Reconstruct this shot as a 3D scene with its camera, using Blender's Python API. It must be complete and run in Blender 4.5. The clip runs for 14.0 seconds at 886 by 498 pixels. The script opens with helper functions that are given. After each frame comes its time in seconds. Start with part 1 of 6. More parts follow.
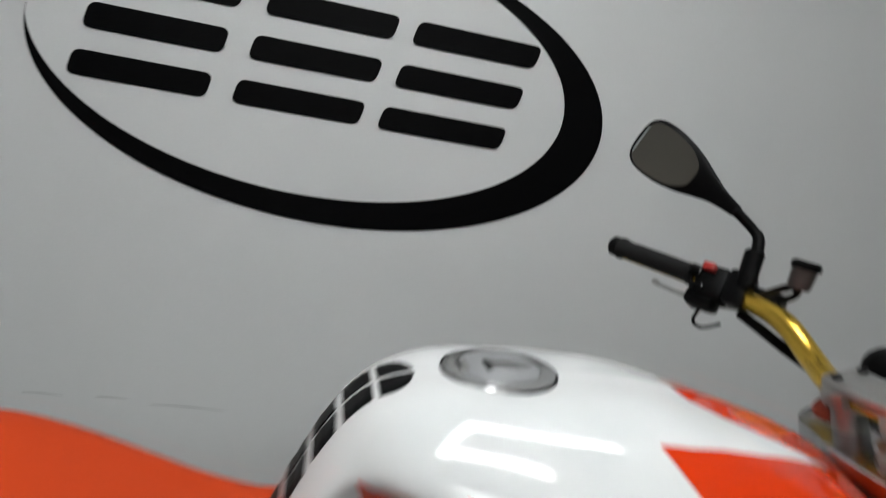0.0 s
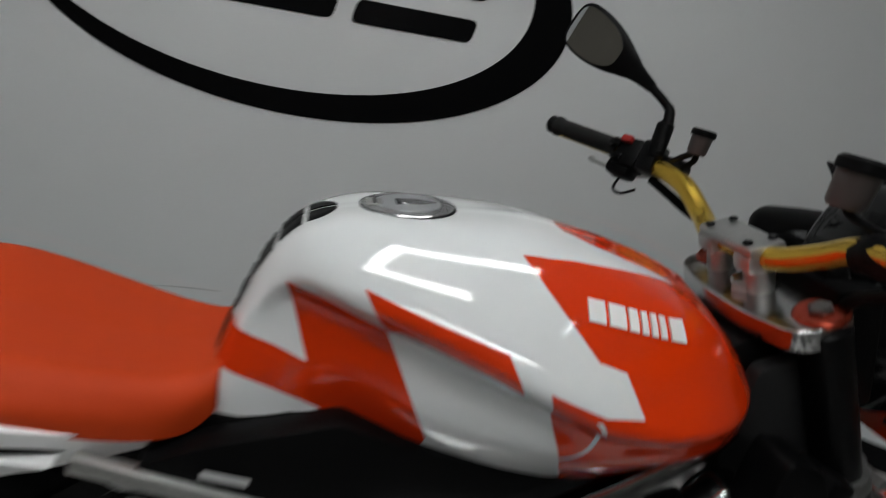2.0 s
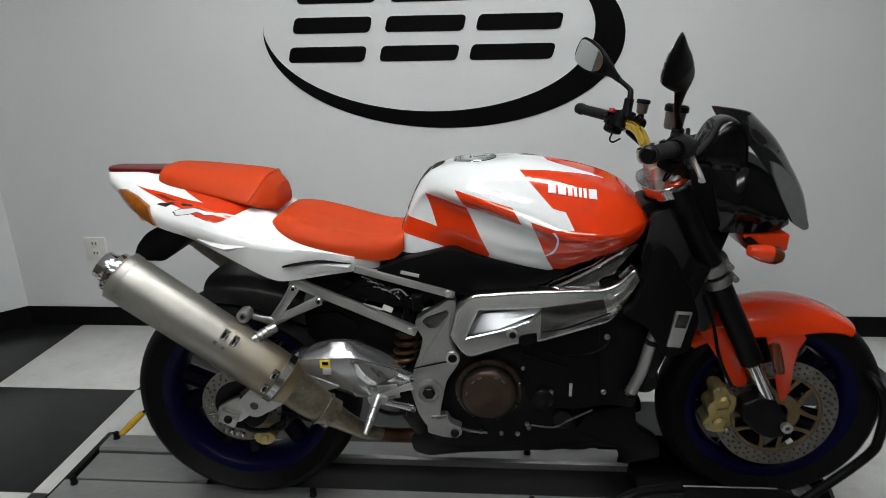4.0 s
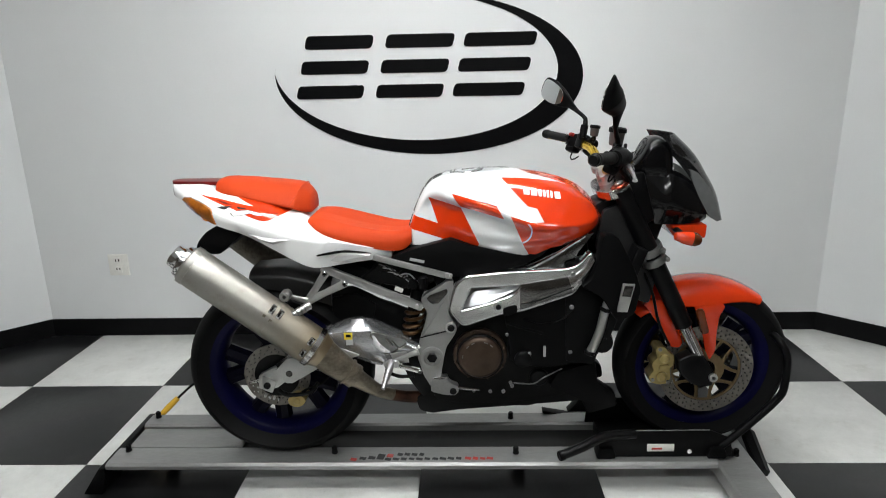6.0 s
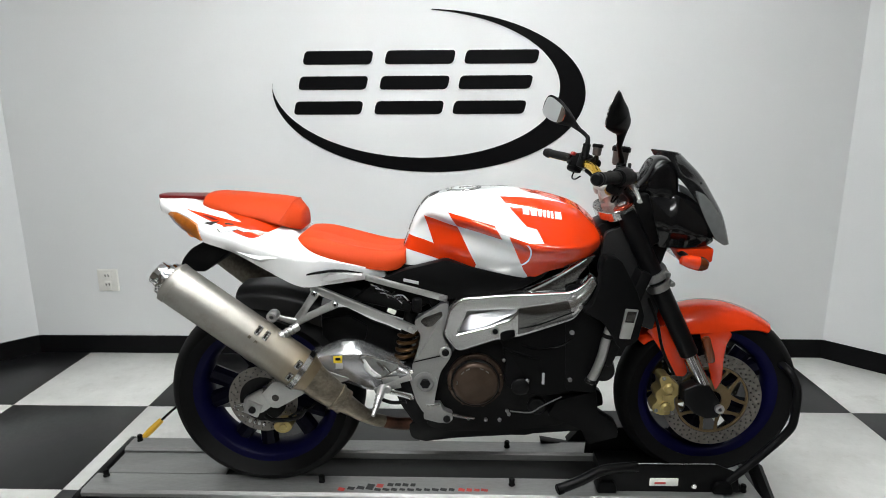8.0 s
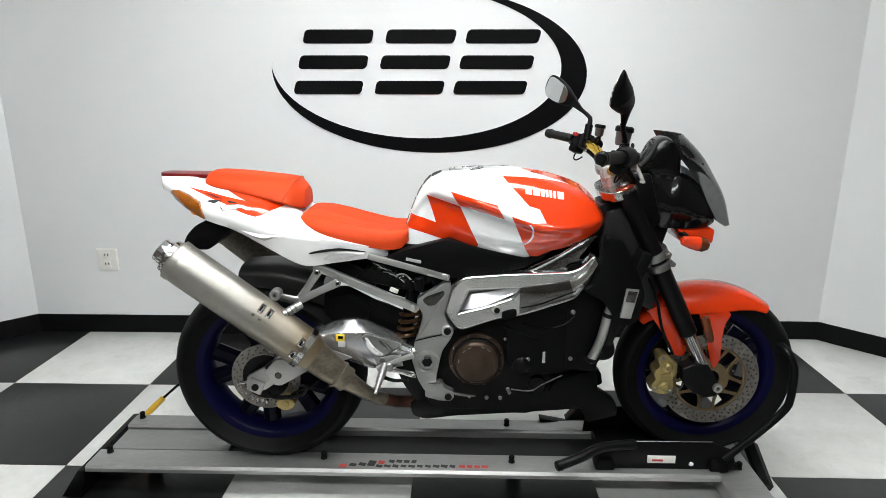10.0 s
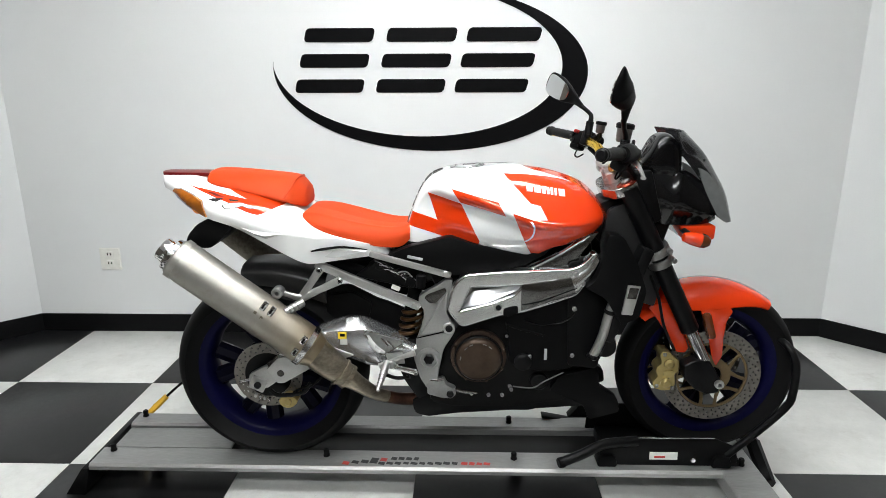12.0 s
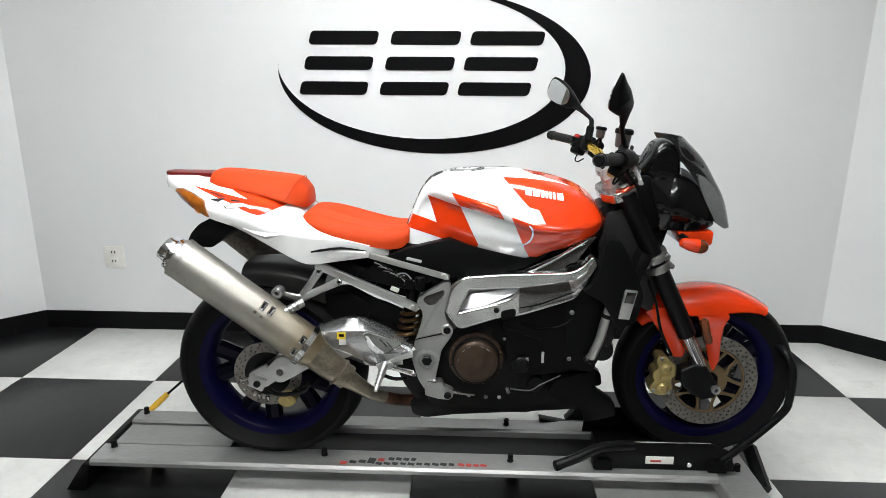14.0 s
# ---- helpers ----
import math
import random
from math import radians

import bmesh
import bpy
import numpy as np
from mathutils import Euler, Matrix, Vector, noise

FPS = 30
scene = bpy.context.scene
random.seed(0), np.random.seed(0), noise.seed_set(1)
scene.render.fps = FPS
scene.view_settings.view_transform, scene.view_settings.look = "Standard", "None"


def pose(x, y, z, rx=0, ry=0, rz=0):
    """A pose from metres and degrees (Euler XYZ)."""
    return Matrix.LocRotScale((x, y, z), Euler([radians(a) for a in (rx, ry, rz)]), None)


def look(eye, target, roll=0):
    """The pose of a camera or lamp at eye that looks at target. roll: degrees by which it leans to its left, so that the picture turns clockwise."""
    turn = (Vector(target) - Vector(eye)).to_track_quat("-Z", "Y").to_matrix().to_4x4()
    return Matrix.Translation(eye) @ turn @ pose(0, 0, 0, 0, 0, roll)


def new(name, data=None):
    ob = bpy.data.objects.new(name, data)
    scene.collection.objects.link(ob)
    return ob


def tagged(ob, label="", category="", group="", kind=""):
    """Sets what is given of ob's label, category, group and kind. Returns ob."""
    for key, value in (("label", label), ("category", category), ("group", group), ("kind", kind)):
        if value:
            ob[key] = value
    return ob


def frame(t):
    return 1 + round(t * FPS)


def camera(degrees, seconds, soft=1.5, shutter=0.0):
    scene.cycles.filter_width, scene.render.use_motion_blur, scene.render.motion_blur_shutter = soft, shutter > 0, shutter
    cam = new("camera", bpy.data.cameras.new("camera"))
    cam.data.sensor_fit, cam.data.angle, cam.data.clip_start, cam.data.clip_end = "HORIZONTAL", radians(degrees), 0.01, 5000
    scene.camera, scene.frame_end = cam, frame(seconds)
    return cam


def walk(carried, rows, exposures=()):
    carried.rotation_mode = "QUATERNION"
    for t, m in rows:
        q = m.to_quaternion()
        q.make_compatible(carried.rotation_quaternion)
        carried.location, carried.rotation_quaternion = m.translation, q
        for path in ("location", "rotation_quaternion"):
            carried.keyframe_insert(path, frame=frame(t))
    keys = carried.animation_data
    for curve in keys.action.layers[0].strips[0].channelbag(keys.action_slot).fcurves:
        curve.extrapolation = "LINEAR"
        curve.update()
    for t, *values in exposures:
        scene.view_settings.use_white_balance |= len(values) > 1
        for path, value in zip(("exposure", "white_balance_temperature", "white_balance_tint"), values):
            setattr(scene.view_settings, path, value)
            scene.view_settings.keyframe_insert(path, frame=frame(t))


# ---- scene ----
# the walk: seconds, eye, target, roll
cam = camera(70.7, 14.0, soft=0.85, shutter=0.5)
PATH = [
    (0, (0.002, -0.610, 1.229), (0.399, 1.329, 0.908), 10.1),
    (0.1, (0.024, -0.556, 1.230), (0.431, 1.387, 0.946), 11.3),
    (0.2, (0.045, -0.515, 1.233), (0.472, 1.422, 0.925), 11.3),
    (0.3, (0.064, -0.485, 1.232), (0.509, 1.443, 0.890), 10.2),
    (0.4, (0.077, -0.468, 1.224), (0.538, 1.441, 0.808), 9.8),
    (0.5, (0.087, -0.454, 1.213), (0.533, 1.436, 0.697), 8.0),
    (0.7, (0.108, -0.438, 1.184), (0.621, 1.413, 0.589), 8.4),
    (1, (0.122, -0.430, 1.180), (0.621, 1.420, 0.561), 9.1),
    (1.5, (0.101, -0.512, 1.193), (0.460, 1.374, 0.580), 13.1),
    (1.9, (0.066, -0.702, 1.198), (0.538, 1.179, 0.637), 12.0),
    (2, (0.073, -0.757, 1.211), (0.492, 1.125, 0.608), 10.1),
    (2.1, (0.071, -0.809, 1.223), (0.349, 1.083, 0.590), 9.6),
    (2.2, (0.068, -0.861, 1.236), (0.269, 1.031, 0.571), 8.9),
    (2.4, (0.077, -0.950, 1.247), (0.150, 0.915, 0.498), 5.7),
    (2.5, (0.090, -1.007, 1.252), (0.124, 0.863, 0.516), 6.0),
    (2.6, (0.111, -1.051, 1.259), (0.046, 0.805, 0.514), 3.6),
    (2.7, (0.131, -1.096, 1.264), (0.110, 0.750, 0.511), 1.3),
    (2.8, (0.150, -1.151, 1.274), (0.061, 0.677, 0.508), -1.1),
    (2.9, (0.169, -1.200, 1.280), (-0.022, 0.609, 0.504), -2.1),
    (3, (0.189, -1.247, 1.288), (-0.038, 0.548, 0.502), -2.9),
    (3.1, (0.189, -1.283, 1.298), (0.050, 0.552, 0.543), -1.9),
    (3.2, (0.189, -1.319, 1.310), (0.053, 0.549, 0.585), -0.8),
    (5.3, (0.237, -1.965, 1.318), (0.066, -0.06, 0.734), -1.8),
    (5.5, (0.21, -1.988, 1.318), (0.051, -0.078, 0.746), -1.4),
    (6, (0.153, -2.051, 1.318), (0.093, -0.121, 0.799), -1.2),
    (6.5, (0.165, -2.008, 1.31), (0.088, -0.063, 0.855), -0.8),
    (7, (0.178, -1.971, 1.299), (0.1, -0.025, 0.845), -0.8),
    (7.5, (0.17, -1.972, 1.306), (0.092, -0.024, 0.859), -1.1),
    (8, (0.165, -1.976, 1.302), (0.104, -0.03, 0.843), -0.3),
    (8.2, (0.161, -1.976, 1.298), (0.106, -0.038, 0.808), 0.3),
    (10.5, (0.147, -1.988, 1.292), (0.1, -0.055, 0.78), 0.0),
    (11, (0.149, -1.989, 1.29), (0.098, -0.054, 0.785), -0.2),
    (11.5, (0.146, -1.992, 1.291), (0.098, -0.059, 0.778), -0.2),
    (12, (0.15, -1.99, 1.29), (0.094, -0.058, 0.775), -0.2),
    (12.5, (0.147, -1.992, 1.292), (0.092, -0.058, 0.787), -0.5),
    (13, (0.156, -1.999, 1.293), (0.104, -0.065, 0.787), -0.8),
    (13.5, (0.163, -2.005, 1.294), (0.101, -0.072, 0.787), -0.4),
    (14, (0.167, -2.003, 1.295), (0.096, -0.07, 0.786), 0.4),
]
EXPOSURES = [(0, -0.12), (0.5, -0.20), (1.0, -0.40), (1.5, -0.56), (2.0, -0.64), (2.5, -0.52), (3.0, -0.30), (5.5, 0.58), (6.5, 0.73), (7.5, 0.82), (10.5, 1.02), (14, 1.07)]
walk(cam, [(t, look(eye, target, roll)) for t, eye, target, roll in PATH], EXPOSURES)


# ---- light of the showroom ----
world = bpy.data.worlds.new("room_air")
scene.world = world
world.use_nodes = True
world.node_tree.nodes["Background"].inputs[0].default_value = (0.6, 0.65, 0.7, 1)
world.node_tree.nodes["Background"].inputs[1].default_value = 0.012
YB = -0.118          # the motorcycle's centre line
WALL_Y, CEILING_Z = 1.11, 2.75
# the last two are added out of view to brighten the motorcycle's near side
FIXTURES = [(0.42, -0.40, 0), (-0.44, -0.80, 50), (-0.14, -1.20, 0), (-0.63, -2.75, 0), (0.63, -2.75, 0)]


# ---- materials ----
def nodes_of(name):
    m = bpy.data.materials.new(name)
    m.use_nodes = True
    nt = m.node_tree
    return m, nt, nt.nodes["Principled BSDF"]


def link(nt, a, b):
    nt.links.new(a, b)


def coords(nt, scale=1.0):
    tc = nt.nodes.new("ShaderNodeTexCoord")
    mp = nt.nodes.new("ShaderNodeMapping")
    mp.inputs["Scale"].default_value = (scale, scale, scale) if not isinstance(scale, tuple) else scale
    link(nt, tc.outputs["Object"], mp.inputs[0])
    return mp.outputs[0]


def noise_tex(nt, vec, scale, detail=4, rough=0.6):
    n = nt.nodes.new("ShaderNodeTexNoise")
    n.inputs["Scale"].default_value, n.inputs["Detail"].default_value, n.inputs["Roughness"].default_value = scale, detail, rough
    link(nt, vec, n.inputs["Vector"])
    return n.outputs["Fac"]


def ramp(nt, fac, stops):
    r = nt.nodes.new("ShaderNodeValToRGB")
    e = r.color_ramp.elements
    while len(e) < len(stops):
        e.new(0.5)
    for el, (p, c) in zip(e, stops):
        el.position, el.color = p, (*c, 1) if len(c) == 3 else c
    link(nt, fac, r.inputs[0])
    return r.outputs[0]


def math_node(nt, op, a, b=None, c=None):
    n = nt.nodes.new("ShaderNodeMath")
    n.operation = op
    for i, v in enumerate((a, b, c)):
        if v is None:
            continue
        if isinstance(v, (int, float)):
            n.inputs[i].default_value = v
        else:
            link(nt, v, n.inputs[i])
    return n.outputs[0]


def mix(nt, fac, a, b):
    n = nt.nodes.new("ShaderNodeMix")
    n.data_type = "RGBA"
    for sock, v in ((n.inputs[0], fac), (n.inputs[6], a), (n.inputs[7], b)):
        if isinstance(v, (int, float)):
            sock.default_value = v
        elif isinstance(v, tuple):
            sock.default_value = (*v, 1)
        else:
            link(nt, v, sock)
    return n.outputs[2]


def bump(nt, bsdf, height, strength=0.2, distance=0.002):
    b = nt.nodes.new("ShaderNodeBump")
    b.inputs["Strength"].default_value, b.inputs["Distance"].default_value = strength, distance
    link(nt, height, b.inputs["Height"])
    link(nt, b.outputs[0], bsdf.inputs["Normal"])


def surface(name, colour, rough=0.5, metal=0.0, spread=0.12, scale=6.0, grain=60.0, relief=0.1, stretch=(1, 1, 1), coat=0.0, rough_spread=0.08, spec=0.5):
    """A plain stuff with cloudy variation, fine grain and a little relief."""
    m, nt, b = nodes_of(name)
    v = coords(nt, stretch)
    big, fine = noise_tex(nt, v, scale, 4), noise_tex(nt, v, grain, 3)
    both = math_node(nt, "MULTIPLY_ADD", fine, 0.4, math_node(nt, "MULTIPLY", big, 0.6))
    lo = tuple(c * (1 - spread) for c in colour)
    hi = tuple(min(1, c * (1 + spread)) for c in colour)
    link(nt, ramp(nt, both, [(0.3, lo), (0.7, hi)]), b.inputs["Base Color"])
    link(nt, math_node(nt, "MULTIPLY_ADD", big, rough_spread * 2, rough - rough_spread), b.inputs["Roughness"])
    b.inputs["Metallic"].default_value = metal
    b.inputs["Coat Weight"].default_value = coat
    b.inputs["Coat Roughness"].default_value = 0.04
    b.inputs["Specular IOR Level"].default_value = spec
    if relief:
        bump(nt, b, fine, relief, 0.001)
    return m


WHITE, ORANGE = (0.755, 0.757, 0.76), (0.59, 0.033, 0.003)
M = {}
M["wall"] = surface("wall_paint", (0.74, 0.75, 0.755), 0.5, spread=0.03, scale=1.2, grain=180, relief=0.12)
# unseen walls: dark tan keeps reflections in metal and mirrors dim
M["wall_dim"] = surface("unseen_wall_tan_grey", (0.135, 0.118, 0.098), 0.6, spread=0.05)
M["ceiling"] = surface("ceiling_paint", (0.75, 0.75, 0.74), 0.8, spread=0.03)
M["base"] = surface("black_vinyl_base", (0.005, 0.005, 0.0055), 0.5, spread=0.2, spec=0.08)
M["vinyl"] = surface("black_wall_vinyl", (0.0022, 0.0022, 0.0026), 0.5, spread=0.2, scale=3, spec=0.06)
M["plastic"] = surface("white_plastic", (0.75, 0.74, 0.7), 0.35)
M["black"] = surface("black_plastic", (0.0022, 0.0022, 0.0024), 0.48, spread=0.25, grain=300, relief=0.2, spec=0.09)
M["black_metal"] = surface("black_painted_metal", (0.0033, 0.0033, 0.0036), 0.36, spread=0.3, relief=0.05, spec=0.14)
M["gloss_black"] = surface("gloss_black", (0.0025, 0.0025, 0.0028), 0.12, spread=0.2, relief=0, rough_spread=0.04, spec=0.32)
M["rubber"] = surface("tyre_rubber", (0.0035, 0.0035, 0.0036), 0.6, spread=0.3, grain=200, relief=0.25, spec=0.12)
M["grip"] = surface("grip_rubber", (0.007, 0.007, 0.007), 0.6, grain=400, relief=0.5, spec=0.25)
M["charcoal"] = surface("charcoal_metal", (0.065, 0.061, 0.058), 0.22, 0.8, spread=0.2, relief=0.03)
M["blue_dark"] = surface("dark_blue_spoke", (0.0015, 0.0015, 0.008), 0.4, 0.2, spread=0.2, relief=0, spec=0.15)
M["blue"] = surface("blue_anodised_rim", (0.003, 0.003, 0.026), 0.34, 0.0, spread=0.25, relief=0, spec=0.08)
M["alu"] = surface("cast_aluminium", (0.45, 0.45, 0.44), 0.34, 0.9, spread=0.14, scale=9, grain=220, relief=0.14)
M["polish"] = surface("polished_aluminium", (0.55, 0.55, 0.55), 0.2, 1.0, spread=0.12, scale=9, relief=0.02, stretch=(1, 1, 4))
M["chrome"] = surface("chrome", (0.75, 0.75, 0.76), 0.08, 1.0, spread=0.05, relief=0, rough_spread=0.03)
M["deck"] = surface("scuffed_deck_aluminium", (0.30, 0.30, 0.295), 0.42, 0.65, spread=0.22, scale=5, grain=150, relief=0.1, stretch=(0.25, 2, 2))
M["deck_dark"] = surface("worn_dark_deck", (0.012, 0.012, 0.012), 0.48, 0.3, spread=0.35, scale=5, grain=150, relief=0.15, stretch=(0.25, 2, 2), spec=0.3)
M["gold"] = surface("gold_anodised", (0.72, 0.47, 0.07), 0.24, 0.9, spread=0.1, relief=0)
M["carrier"] = surface("tan_disc_carrier", (0.165, 0.118, 0.062), 0.42, 0.75, spread=0.3, relief=0.1)
M["arm_metal"] = surface("brushed_swingarm", (0.50, 0.50, 0.515), 0.22, 0.85, spread=0.14, scale=9, grain=120, relief=0.04, stretch=(1, 1, 3))
M["cast_grey"] = surface("grey_cast_plate", (0.30, 0.30, 0.295), 0.42, 0.8, spread=0.16, scale=9, grain=220, relief=0.14)
M["brass"] = surface("gold_caliper", (0.38, 0.30, 0.125), 0.38, 0.75, spread=0.25, relief=0.1)
M["bronze"] = surface("bronze_cover", (0.052, 0.033, 0.022), 0.4, 0.6, spread=0.25, scale=20, relief=0.15)
M["engine"] = surface("dark_engine_case", (0.004, 0.004, 0.004), 0.45, 0.3, spread=0.3, scale=14, relief=0.3, spec=0.2)
M["seat"] = surface("orange_seat_vinyl", (0.46, 0.043, 0.007), 0.6, spread=0.07, scale=5, grain=500, relief=0.35, spec=0.15)
M["red"] = surface("red_clear_lens", (0.10, 0.0035, 0.0035), 0.32, relief=0, spec=0.2)
M["amber_dark"] = surface("dark_amber_lens", (0.10, 0.022, 0.005), 0.22, relief=0, coat=0.3)
M["amber"] = surface("amber_lens", (0.75, 0.2, 0.01), 0.15, relief=0, coat=0.4)
M["amber_clear"] = surface("ribbed_amber_lens", (0.29, 0.080, 0.005), 0.16, spread=0.3, scale=18, grain=60, relief=0.1, spec=0.5, coat=0.5)
M["orange"] = surface("orange_paint", ORANGE, 0.22, spread=0.05, relief=0, coat=0.5)
M["redbtn"] = surface("red_switch", (0.30, 0.015, 0.012), 0.4, relief=0)
M["redan"] = surface("red_anodised", (0.45, 0.06, 0.03), 0.25, 0.7, relief=0)
M["yellow"] = surface("yellow_strap", (0.72, 0.42, 0.03), 0.6)
M["lemon"] = surface("lemon_sticker", (0.70, 0.52, 0.03), 0.5)
M["brake"] = surface("steel_disc", (0.17, 0.16, 0.145), 0.36, 0.85, spread=0.18)
M["white"] = surface("white_paint", WHITE, 0.22, spread=0.02, relief=0, coat=0.6)
M["vent_white"] = surface("satin_white_plastic", (0.62, 0.62, 0.62), 0.4, spread=0.03, relief=0)
M["label"] = surface("grey_print", (0.42, 0.42, 0.42), 0.5)
M["redprint"] = surface("red_print", (0.5, 0.05, 0.04), 0.5)
M["darkprint"] = surface("dark_print", (0.014, 0.014, 0.016), 0.5)
# soot stains, and the far side's shade put into a darker titanium
M["sooty_shaded"] = surface("sooty_shaded_titanium", (0.16, 0.145, 0.12), 0.5, 0.7, spread=0.6, scale=14, grain=90, relief=0.1, spec=0.2)
M["sleeve"] = surface("tanned_steel_sleeve", (0.20, 0.175, 0.135), 0.36, 0.9, spread=0.5, scale=22, grain=90, relief=0.1, stretch=(1, 1, 2))
M["lamp"] = surface("smoked_lamp_glass", (0.10, 0.105, 0.105), 0.14, spread=0.2, relief=0, coat=0.4)
M["scuff"] = surface("grey_scuff", (0.33, 0.33, 0.33), 0.6)
M["copper"] = surface("copper_brown_spring", (0.085, 0.044, 0.017), 0.35, 0.7, spread=0.25, relief=0)
M["grey_plastic"] = surface("dark_grey_plastic", (0.013, 0.013, 0.0135), 0.36, spread=0.4, scale=10, grain=200, relief=0.2, spec=0.35)
# polished spar whose dark reflections are put into a darker metal colour
M["spar_shade"] = surface("shaded_polished_spar", (0.16, 0.157, 0.155), 0.2, 1.0, spread=0.2, scale=12, relief=0.03, stretch=(0.5, 1, 3))
M["satin"] = surface("satin_silver", (0.72, 0.72, 0.73), 0.27, 0.35, spread=0.1, scale=9, grain=200, relief=0.05)
# brighter blue for the highlight lines drawn on the rims
M["blue_highlight"] = surface("bright_blue_highlight", (0.06, 0.06, 0.26), 0.2, 0.9, spread=0.2, relief=0)
M["cap"] = surface("brushed_cap_metal", (0.62, 0.63, 0.65), 0.3, 0.8, spread=0.04, scale=3, grain=120, relief=0.02, rough_spread=0.02)
M["alu_dark"] = surface("dull_grey_aluminium", (0.27, 0.27, 0.265), 0.36, 0.9, spread=0.25, scale=14, grain=200, relief=0.15)
M["resin"] = surface("smoked_reservoir", (0.055, 0.045, 0.042), 0.3, relief=0)


def titanium():
    m, nt, b = nodes_of("titanium_can")
    tc = nt.nodes.new("ShaderNodeTexCoord")
    sep = nt.nodes.new("ShaderNodeSeparateXYZ")
    link(nt, tc.outputs["Object"], sep.inputs[0])
    n = noise_tex(nt, coords(nt, 1.0), 11, 5)
    heat = math_node(nt, "ADD", sep.outputs[0], math_node(nt, "MULTIPLY", n, 0.12))
    col = ramp(nt, math_node(nt, "MULTIPLY_ADD", heat, 1.6, 1.22), [(0.2, (0.37, 0.36, 0.335)), (0.55, (0.345, 0.33, 0.30)), (0.72, (0.32, 0.285, 0.23)), (0.86, (0.25, 0.20, 0.13)), (1.0, (0.11, 0.052, 0.03))])
    blot = ramp(nt, noise_tex(nt, coords(nt, 1.0), 34, 6, 0.7), [(0.5, (0, 0, 0)), (0.7, (1, 1, 1))])
    col = mix(nt, math_node(nt, "MULTIPLY", blot, 0.3), col, (0.22, 0.19, 0.15))
    link(nt, col, b.inputs["Base Color"])
    b.inputs["Metallic"].default_value = 0.9
    link(nt, math_node(nt, "MULTIPLY_ADD", n, 0.16, 0.36), b.inputs["Roughness"])
    return m


def header_pipe():
    m, nt, b = nodes_of("burnt_header_pipe")
    n = noise_tex(nt, coords(nt, 1.0), 14, 5)
    link(nt, ramp(nt, n, [(0.3, (0.035, 0.017, 0.012)), (0.55, (0.085, 0.038, 0.024)), (0.75, (0.15, 0.075, 0.04))]), b.inputs["Base Color"])
    b.inputs["Metallic"].default_value, b.inputs["Roughness"].default_value = 0.8, 0.42
    return m


M["titanium"], M["header"] = titanium(), header_pipe()


def tile_material(name, lo, hi, rough, marks):
    m, nt, b = nodes_of(name)
    v = coords(nt, 1.0)
    info = nt.nodes.new("ShaderNodeObjectInfo")
    shift = nt.nodes.new("ShaderNodeVectorMath")
    shift.operation = "ADD"
    comb = nt.nodes.new("ShaderNodeCombineXYZ")
    link(nt, math_node(nt, "MULTIPLY", info.outputs["Random"], 40.0), comb.inputs[0])
    link(nt, v, shift.inputs[0])
    link(nt, comb.outputs[0], shift.inputs[1])
    big, fine = noise_tex(nt, shift.outputs[0], 4, 6, 0.75), noise_tex(nt, shift.outputs[0], 42, 8, 0.85)
    blot = noise_tex(nt, shift.outputs[0], 9, 5, 0.7)
    col = ramp(nt, big, [(0.3, lo), (0.68, hi)])
    scuff = ramp(nt, fine, [(0.58, (0, 0, 0)), (0.74, (1, 1, 1))])
    stain = ramp(nt, blot, [(0.55, (0, 0, 0)), (0.72, (1, 1, 1))])
    col = mix(nt, math_node(nt, "MULTIPLY", stain, 0.4), col, marks)
    link(nt, mix(nt, math_node(nt, "MULTIPLY", scuff, 0.8), col, marks), b.inputs["Base Color"])
    link(nt, math_node(nt, "MULTIPLY_ADD", fine, 0.25, rough - 0.12), b.inputs["Roughness"])
    bump(nt, b, fine, 0.06, 0.001)
    return m


M["tile_white"] = tile_material("white_vinyl_tile", (0.57, 0.57, 0.55), (0.74, 0.74, 0.72), 0.34, (0.43, 0.41, 0.375))
M["tile_black"] = tile_material("black_vinyl_tile", (0.006, 0.006, 0.0064), (0.010, 0.010, 0.0105), 0.34, (0.022, 0.022, 0.022))

m, nt, b = nodes_of("tube_light")
b.inputs["Emission Color"].default_value = (0.97, 1.0, 1.0, 1)
b.inputs["Emission Strength"].default_value = 25.0
b.inputs["Base Color"].default_value = (0.9, 0.9, 0.9, 1)
M["tube"] = m
m, nt, b = nodes_of("mirror_glass")
b.inputs["Base Color"].default_value, b.inputs["Metallic"].default_value, b.inputs["Roughness"].default_value = (0.8, 0.82, 0.82, 1), 1.0, 0.03
M["mirror"] = m
m, nt, b = nodes_of("smoked_screen")
b.inputs["Base Color"].default_value, b.inputs["Roughness"].default_value, b.inputs["Alpha"].default_value = (0.008, 0.008, 0.009, 1), 0.1, 0.86
b.inputs["Specular IOR Level"].default_value = 0.4
M["smoke"] = m


